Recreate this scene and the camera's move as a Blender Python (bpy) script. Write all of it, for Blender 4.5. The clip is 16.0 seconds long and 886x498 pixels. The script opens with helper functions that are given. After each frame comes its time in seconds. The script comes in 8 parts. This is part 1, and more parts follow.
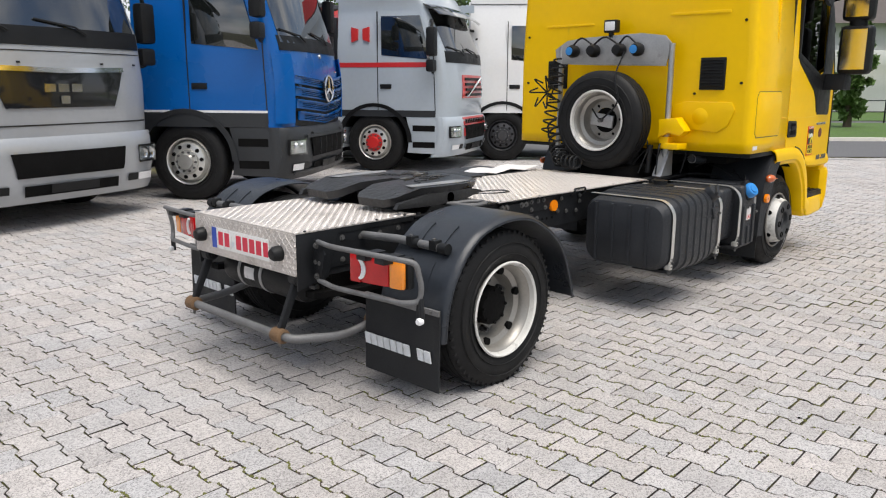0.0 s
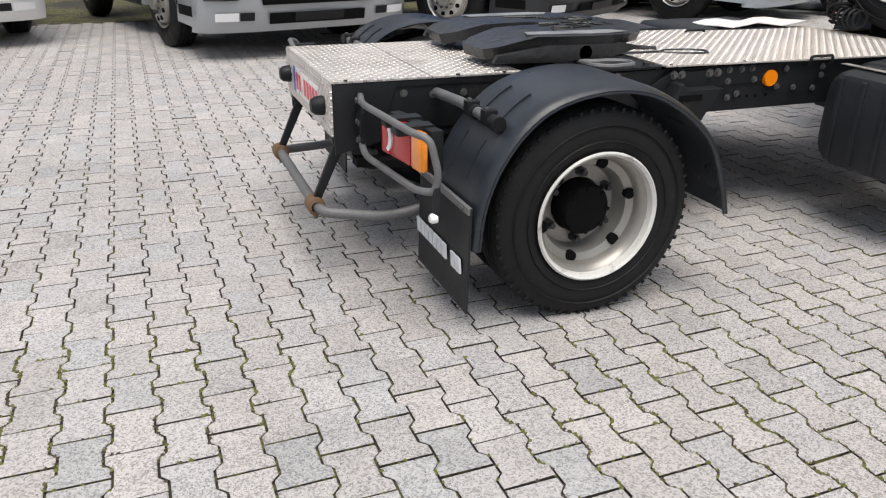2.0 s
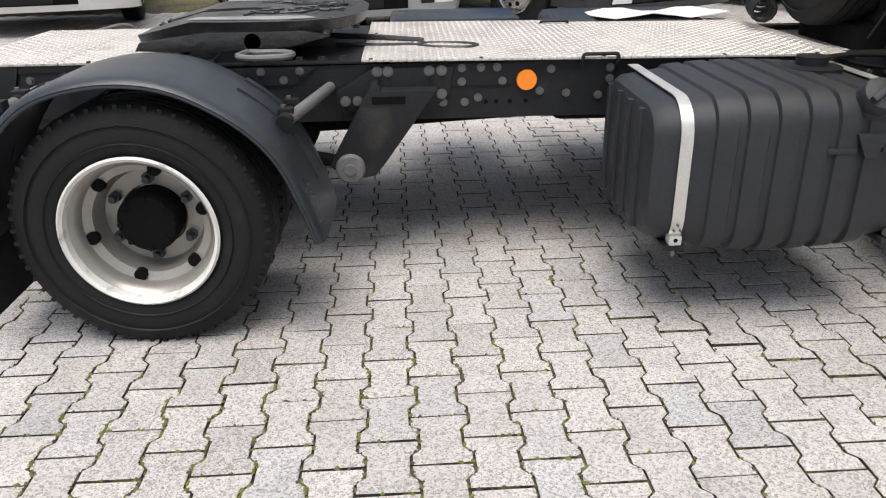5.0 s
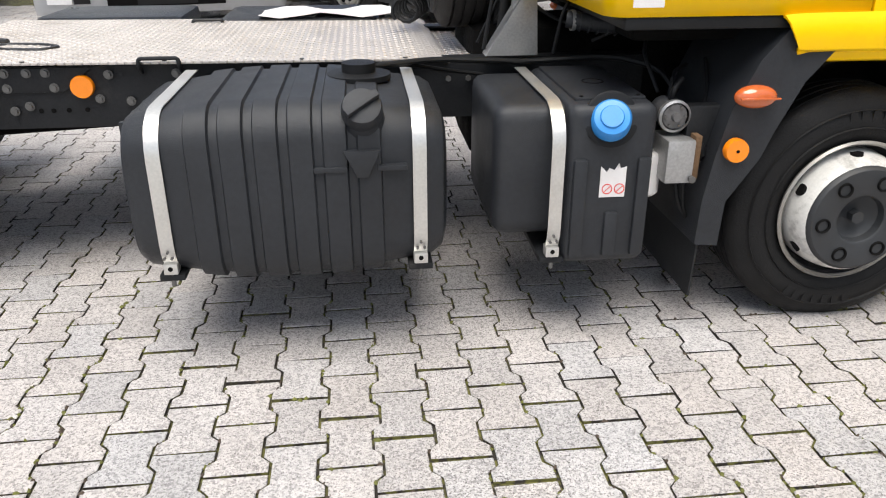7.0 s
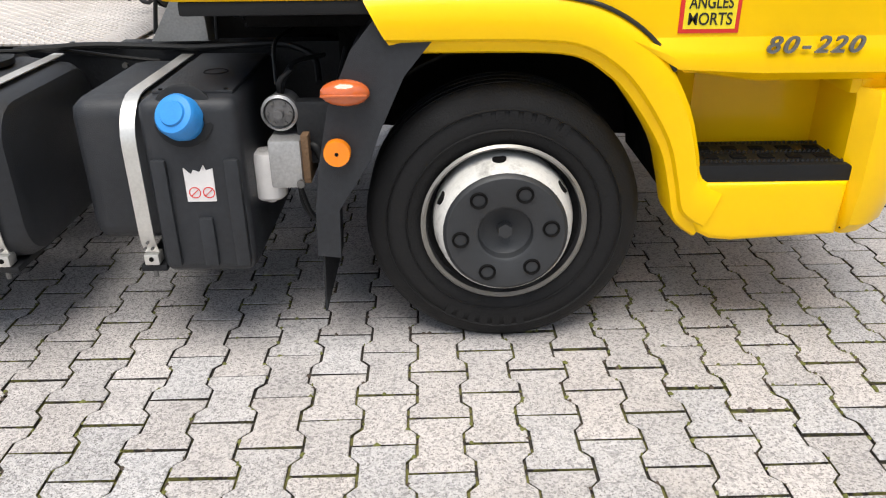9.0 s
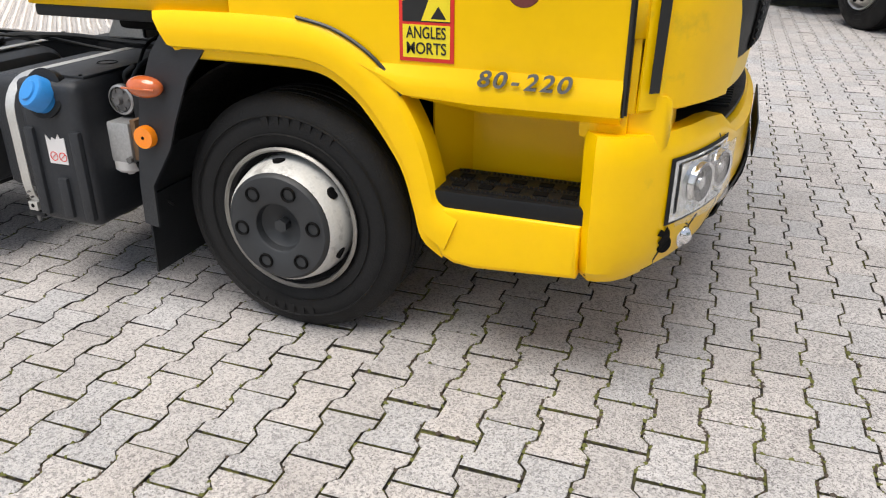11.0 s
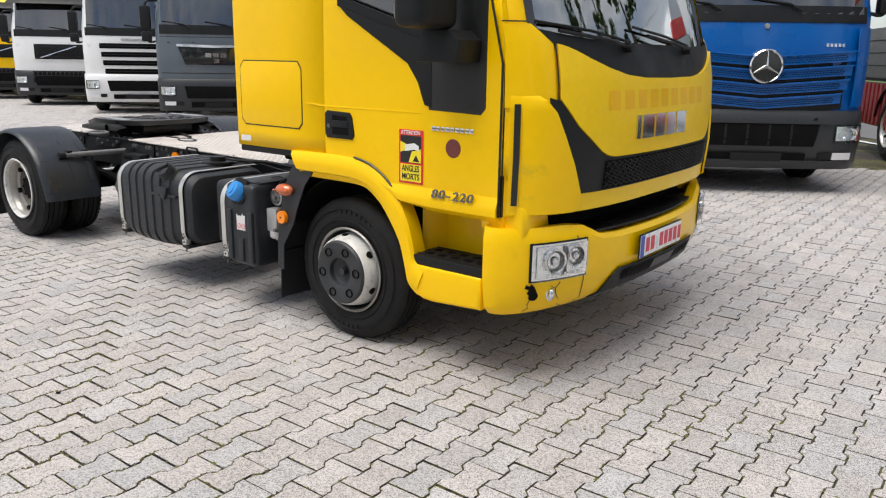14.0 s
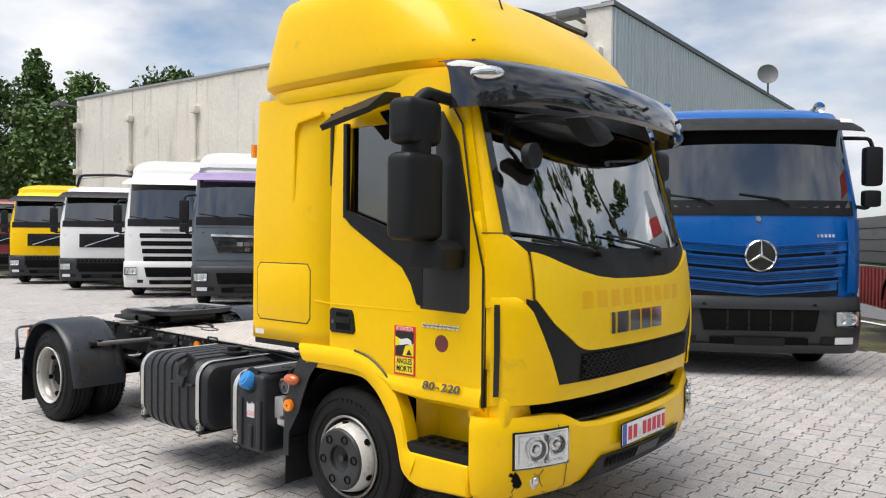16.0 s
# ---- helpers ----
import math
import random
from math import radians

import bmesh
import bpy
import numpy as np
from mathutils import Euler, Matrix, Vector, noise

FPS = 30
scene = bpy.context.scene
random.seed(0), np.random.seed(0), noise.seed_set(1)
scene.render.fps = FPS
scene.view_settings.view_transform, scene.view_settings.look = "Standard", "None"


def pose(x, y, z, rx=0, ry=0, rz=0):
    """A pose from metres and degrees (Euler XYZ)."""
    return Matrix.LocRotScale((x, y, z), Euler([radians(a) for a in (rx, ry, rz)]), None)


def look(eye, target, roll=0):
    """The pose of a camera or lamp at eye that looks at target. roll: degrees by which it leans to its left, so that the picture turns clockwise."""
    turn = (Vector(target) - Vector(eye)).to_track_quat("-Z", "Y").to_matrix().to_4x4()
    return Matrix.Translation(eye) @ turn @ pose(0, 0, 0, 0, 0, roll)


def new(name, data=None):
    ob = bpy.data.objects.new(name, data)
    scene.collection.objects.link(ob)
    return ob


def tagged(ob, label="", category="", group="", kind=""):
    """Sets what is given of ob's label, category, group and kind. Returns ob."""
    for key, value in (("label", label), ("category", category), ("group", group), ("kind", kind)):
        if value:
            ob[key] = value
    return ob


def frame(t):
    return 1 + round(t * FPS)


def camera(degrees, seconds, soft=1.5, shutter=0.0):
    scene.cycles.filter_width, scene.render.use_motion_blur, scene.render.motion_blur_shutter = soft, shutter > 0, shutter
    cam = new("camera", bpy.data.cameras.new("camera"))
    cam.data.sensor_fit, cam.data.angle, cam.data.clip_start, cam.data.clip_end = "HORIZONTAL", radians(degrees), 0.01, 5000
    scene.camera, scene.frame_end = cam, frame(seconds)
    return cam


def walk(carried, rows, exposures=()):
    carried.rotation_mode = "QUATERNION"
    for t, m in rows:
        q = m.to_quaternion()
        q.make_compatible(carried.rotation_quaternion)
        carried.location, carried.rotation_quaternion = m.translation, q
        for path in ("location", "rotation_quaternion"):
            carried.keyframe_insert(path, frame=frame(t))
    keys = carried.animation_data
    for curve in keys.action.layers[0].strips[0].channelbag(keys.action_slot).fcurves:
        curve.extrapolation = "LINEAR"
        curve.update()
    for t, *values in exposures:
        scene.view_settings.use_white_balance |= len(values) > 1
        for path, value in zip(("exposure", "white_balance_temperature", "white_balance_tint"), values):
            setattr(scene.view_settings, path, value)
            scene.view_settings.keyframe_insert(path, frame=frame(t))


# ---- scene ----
cam = camera(60.3, 16.0, soft=1.15)
PATH = [
    (0, (-2.865, -3.331, 1.472), (-1.441, -1.991, 1.054), 0.2),
    (0.3, (-2.663, -3.293, 1.437), (-1.329, -1.887, 0.944), 0.3),
    (0.5, (-2.496, -3.258, 1.422), (-1.231, -1.807, 0.879), 0.3),
    (1, (-2.112, -3.244, 1.39), (-1.051, -1.682, 0.731), 0.4),
    (1.5, (-1.764, -3.274, 1.376), (-0.912, -1.623, 0.637), 0.5),
    (2, (-1.428, -3.244, 1.355), (-0.768, -1.53, 0.564), 0.8),
    (2.5, (-1.053, -3.303, 1.342), (-0.556, -1.543, 0.534), 1.1),
    (3, (-0.698, -3.37, 1.344), (-0.329, -1.582, 0.529), 1.3),
    (3.2, (-0.559, -3.353, 1.329), (-0.236, -1.558, 0.509), 1.3),
    (5.3, (1.032, -3.233, 1.262), (1.105, -1.402, 0.46), -1.0),
    (5.5, (1.158, -3.218, 1.26), (1.25, -1.391, 0.452), -0.8),
    (6, (1.508, -3.216, 1.273), (1.642, -1.392, 0.463), -0.7),
    (6.5, (1.849, -3.147, 1.254), (2.024, -1.33, 0.437), -0.4),
    (7, (2.197, -3.099, 1.247), (2.39, -1.284, 0.429), -0.1),
    (7.5, (2.545, -3.108, 1.254), (2.729, -1.296, 0.426), -0.1),
    (8, (2.852, -3.026, 1.226), (2.999, -1.222, 0.373), -0.2),
    (8.5, (3.157, -2.946, 1.223), (3.253, -1.146, 0.356), -0.4),
    (9, (3.505, -2.946, 1.229), (3.521, -1.145, 0.361), -0.6),
    (9.5, (3.844, -2.901, 1.218), (3.747, -1.102, 0.35), -0.6),
    (10, (4.18, -2.85, 1.229), (3.931, -1.06, 0.371), -0.3),
    (10.2, (4.326, -2.857, 1.231), (4.007, -1.077, 0.375), -0.1),
    (12.3, (5.626, -2.983, 1.365), (4.611, -1.428, 0.622), 0.3),
    (12.5, (5.736, -3.087, 1.381), (4.69, -1.54, 0.664), 0.4),
    (13, (6.007, -3.339, 1.421), (4.898, -1.804, 0.777), 0.4),
    (13.5, (6.272, -3.563, 1.459), (5.121, -2.029, 0.89), 0.7),
    (14, (6.447, -3.778, 1.469), (5.26, -2.244, 0.982), 0.9),
    (14.5, (6.608, -3.88, 1.494), (5.388, -2.345, 1.102), 1.1),
    (15, (6.734, -3.911, 1.529), (5.491, -2.37, 1.252), 1.1),
    (15.5, (6.772, -3.921, 1.557), (5.51, -2.377, 1.412), 0.9),
    (16, (6.79, -3.924, 1.586), (5.507, -2.39, 1.561), 0.5),
]
walk(cam, [(t, look(eye, target, roll)) for t, eye, target, roll in PATH], [(0, 0.45), (2, 0.39), (3, 0.44), (5.4, 0.72), (6, 0.78), (9, 0.74), (12.5, 0.47), (14, 0.47), (16, 0.51)])

# ---- sky, sun ----
SUN_EL, SUN_AZ = 70, 196
world = bpy.data.worlds.new("sky")
scene.world = world
world.use_nodes = True
wn, wl = world.node_tree.nodes, world.node_tree.links
sky = wn.new("ShaderNodeTexSky")
sky.sky_type, sky.sun_disc = "NISHITA", False
sky.sun_elevation, sky.sun_rotation = radians(SUN_EL), radians(SUN_AZ)
tc = wn.new("ShaderNodeTexCoord")
stretch = wn.new("ShaderNodeMapping")
stretch.inputs["Scale"].default_value = (1.0, 1.0, 2.6)
cloud = wn.new("ShaderNodeTexNoise")
cloud.inputs["Scale"].default_value, cloud.inputs["Detail"].default_value = 2.6, 9
cloud.inputs["Roughness"].default_value = 0.55
cover = wn.new("ShaderNodeValToRGB")
cover.color_ramp.elements[0].position, cover.color_ramp.elements[1].position = 0.36, 0.56
tone = wn.new("ShaderNodeTexNoise")
tone.inputs["Scale"].default_value, tone.inputs["Detail"].default_value = 4.2, 7
tint = wn.new("ShaderNodeValToRGB")
tint.color_ramp.elements[0].position, tint.color_ramp.elements[0].color = 0.30, (3.5, 3.85, 4.5, 1)
tint.color_ramp.elements[1].position, tint.color_ramp.elements[1].color = 0.66, (7.6, 7.7, 7.95, 1)
blend = wn.new("ShaderNodeMix")
blend.data_type = "RGBA"
for a, b in ((tc.outputs["Generated"], stretch.inputs[0]), (stretch.outputs[0], cloud.inputs["Vector"]), (stretch.outputs[0], tone.inputs["Vector"]),
             (cloud.outputs["Fac"], cover.inputs[0]), (tone.outputs["Fac"], tint.inputs[0]), (cover.outputs[0], blend.inputs[0]),
             (sky.outputs[0], blend.inputs[6]), (tint.outputs[0], blend.inputs[7]), (blend.outputs[2], wn["Background"].inputs[0])):
    wl.new(a, b)
wn["Background"].inputs[1].default_value = 0.095
sun = new("sun", bpy.data.lights.new("sun", "SUN"))
sun.data.energy, sun.data.angle, sun.data.color = 2.8, radians(44), (1.0, 0.95, 0.88)
sa, se = radians(SUN_AZ), radians(SUN_EL)
sun.matrix_world = look((0, 0, 30), (-math.sin(sa) * 10 * math.cos(se), -math.cos(sa) * 10 * math.cos(se), 30 - 10 * math.sin(se)))


# ---- materials ----
def material(name, color, rough=0.5, metal=0.0, vary=0.12, scale=8.0, bump=0.0, bump_scale=60.0, coat=0.0, spec=0.5, dirt=None, dirt_amount=0.0, dirt_scale=2.5, per=None, emit=0.0, world_space=False, ior=1.5):
    """A principled surface with colour variation at two scales, fine relief and patches of dirt."""
    m = bpy.data.materials.new(name)
    m.use_nodes = True
    n, l = m.node_tree.nodes, m.node_tree.links
    b = n["Principled BSDF"]
    where = n.new("ShaderNodeNewGeometry").outputs["Position"] if world_space else n.new("ShaderNodeTexCoord").outputs["Object"]
    big, fine = n.new("ShaderNodeTexNoise"), n.new("ShaderNodeTexNoise")
    big.inputs["Scale"].default_value, big.inputs["Detail"].default_value = scale, 6
    fine.inputs["Scale"].default_value, fine.inputs["Detail"].default_value = scale * 14, 4
    for t in (big, fine):
        l.new(where, t.inputs["Vector"])
    mix = n.new("ShaderNodeMath")
    mix.operation = "ADD"
    l.new(big.outputs["Fac"], mix.inputs[0])
    l.new(fine.outputs["Fac"], mix.inputs[1])
    rng = n.new("ShaderNodeMapRange")
    rng.inputs["From Min"].default_value, rng.inputs["From Max"].default_value = 0.6, 1.4
    rng.inputs["To Min"].default_value, rng.inputs["To Max"].default_value = 1 - vary, 1 + vary
    l.new(mix.outputs[0], rng.inputs["Value"])
    hsv = n.new("ShaderNodeHueSaturation")
    hsv.inputs["Color"].default_value = (*color, 1)
    l.new(rng.outputs[0], hsv.inputs["Value"])
    out = hsv.outputs[0]
    if per:
        src = n.new("ShaderNodeObjectInfo").outputs["Random"] if per == "object" else n.new("ShaderNodeNewGeometry").outputs["Random Per Island"]
        pr = n.new("ShaderNodeMapRange")
        pr.inputs["To Min"].default_value, pr.inputs["To Max"].default_value = 0.92, 1.08
        l.new(src, pr.inputs["Value"])
        h2 = n.new("ShaderNodeHueSaturation")
        l.new(out, h2.inputs["Color"])
        l.new(pr.outputs[0], h2.inputs["Value"])
        out = h2.outputs[0]
    if dirt:
        dn = n.new("ShaderNodeTexNoise")
        dn.inputs["Scale"].default_value, dn.inputs["Detail"].default_value, dn.inputs["Roughness"].default_value = dirt_scale, 9, 0.65
        l.new(where, dn.inputs["Vector"])
        dr = n.new("ShaderNodeValToRGB")
        dr.color_ramp.elements[0].position, dr.color_ramp.elements[1].position = 0.68 - 0.3 * dirt_amount, 0.80
        l.new(dn.outputs["Fac"], dr.inputs[0])
        dm = n.new("ShaderNodeMix")
        dm.data_type = "RGBA"
        l.new(dr.outputs[0], dm.inputs[0])
        l.new(out, dm.inputs[6])
        dm.inputs[7].default_value = (*dirt, 1)
        out = dm.outputs[2]
    l.new(out, b.inputs["Base Color"])
    rr = n.new("ShaderNodeMapRange")
    rr.inputs["From Min"].default_value, rr.inputs["From Max"].default_value = 0.3, 0.7
    rr.inputs["To Min"].default_value, rr.inputs["To Max"].default_value = max(0.02, rough * 0.8), min(1, rough * 1.2)
    l.new(big.outputs["Fac"], rr.inputs["Value"])
    l.new(rr.outputs[0], b.inputs["Roughness"])
    b.inputs["Metallic"].default_value, b.inputs["IOR"].default_value = metal, ior
    b.inputs["Specular IOR Level"].default_value = spec
    b.inputs["Coat Weight"].default_value, b.inputs["Coat Roughness"].default_value = coat, 0.06
    if bump:
        bn = n.new("ShaderNodeTexNoise")
        bn.inputs["Scale"].default_value, bn.inputs["Detail"].default_value = bump_scale, 5
        l.new(where, bn.inputs["Vector"])
        bp = n.new("ShaderNodeBump")
        bp.inputs["Strength"].default_value, bp.inputs["Distance"].default_value = bump, 0.01
        l.new(bn.outputs["Fac"], bp.inputs["Height"])
        l.new(bp.outputs[0], b.inputs["Normal"])
    if emit:
        b.inputs["Emission Color"].default_value, b.inputs["Emission Strength"].default_value = (*color, 1), emit
    return m


def glass(name, color, rough=0.01, shine_at=0.14):
    """A tinted pane: clear straight through, glossy by Fresnel."""
    m = bpy.data.materials.new(name)
    m.use_nodes = True
    n, l = m.node_tree.nodes, m.node_tree.links
    n.remove(n["Principled BSDF"])
    clear, shine, mix, fr = n.new("ShaderNodeBsdfTransparent"), n.new("ShaderNodeBsdfGlossy"), n.new("ShaderNodeMixShader"), n.new("ShaderNodeLayerWeight")
    clear.inputs[0].default_value, shine.inputs["Roughness"].default_value, fr.inputs[0].default_value = (*color, 1), rough, 0.5
    rise, add = n.new("ShaderNodeMath"), n.new("ShaderNodeMath")
    rise.operation, add.operation = "POWER", "MULTIPLY_ADD"
    rise.inputs[1].default_value, add.inputs[1].default_value, add.inputs[2].default_value = 4.0, 0.98 - shine_at, shine_at
    l.new(fr.outputs["Facing"], rise.inputs[0])
    l.new(rise.outputs[0], add.inputs[0])
    for a, b in ((add.outputs[0], mix.inputs[0]), (clear.outputs[0], mix.inputs[1]), (shine.outputs[0], mix.inputs[2]), (mix.outputs[0], n["Material Output"].inputs[0])):
        l.new(a, b)
    return m


def checker_plate():
    """Aluminium tread plate: raised diagonal bars in alternating directions, dusty."""
    m = material("tread_plate", (0.63, 0.585, 0.55), 0.38, 0.45, 0.14, 5, dirt=(0.34, 0.30, 0.26), dirt_amount=0.35, dirt_scale=4)
    n, l = m.node_tree.nodes, m.node_tree.links
    co = n.new("ShaderNodeTexCoord")
    bumps = []
    for turn in (45, -45):
        mp = n.new("ShaderNodeMapping")
        mp.inputs["Rotation"].default_value = (radians(20 if turn > 0 else -20) * 0, 0, radians(turn))
        mp.inputs["Scale"].default_value = (26, 26, 26)
        l.new(co.outputs["UV"], mp.inputs[0])
        br = n.new("ShaderNodeTexBrick")
        br.offset = 0.5
        br.inputs["Scale"].default_value, br.inputs["Mortar Size"].default_value = 1.0, 0.24
        br.inputs["Mortar Smooth"].default_value = 0.6
        br.inputs["Brick Width"].default_value, br.inputs["Row Height"].default_value = 1.0, 0.5
        l.new(mp.outputs[0], br.inputs[0])
        bumps.append(br.outputs["Fac"])
    ck = n.new("ShaderNodeTexChecker")
    ck.inputs["Scale"].default_value = 37
    l.new(co.outputs["UV"], ck.inputs[0])
    pick = n.new("ShaderNodeMix")
    l.new(ck.outputs["Fac"], pick.inputs[0])
    l.new(bumps[0], pick.inputs[2])
    l.new(bumps[1], pick.inputs[3])
    inv = n.new("ShaderNodeMath")
    inv.operation = "SUBTRACT"
    inv.inputs[0].default_value = 1
    l.new(pick.outputs[0], inv.inputs[1])
    bp = n.new("ShaderNodeBump")
    bp.inputs["Strength"].default_value, bp.inputs["Distance"].default_value = 1.0, 0.004
    l.new(inv.outputs[0], bp.inputs["Height"])
    l.new(bp.outputs[0], n["Principled BSDF"].inputs["Normal"])
    return m


def corrugated(name, color):
    m = material(name, color, 0.45, 0.3, 0.05, 1.5)
    n, l = m.node_tree.nodes, m.node_tree.links
    co, wv, bp = n.new("ShaderNodeTexCoord"), n.new("ShaderNodeTexWave"), n.new("ShaderNodeBump")
    wv.bands_direction = "Y"
    wv.inputs["Scale"].default_value = 1.6
    bp.inputs["Strength"].default_value, bp.inputs["Distance"].default_value = 0.8, 0.03
    l.new(co.outputs["Object"], wv.inputs[0])
    l.new(wv.outputs["Fac"], bp.inputs["Height"])
    l.new(bp.outputs[0], n["Principled BSDF"].inputs["Normal"])
    return m


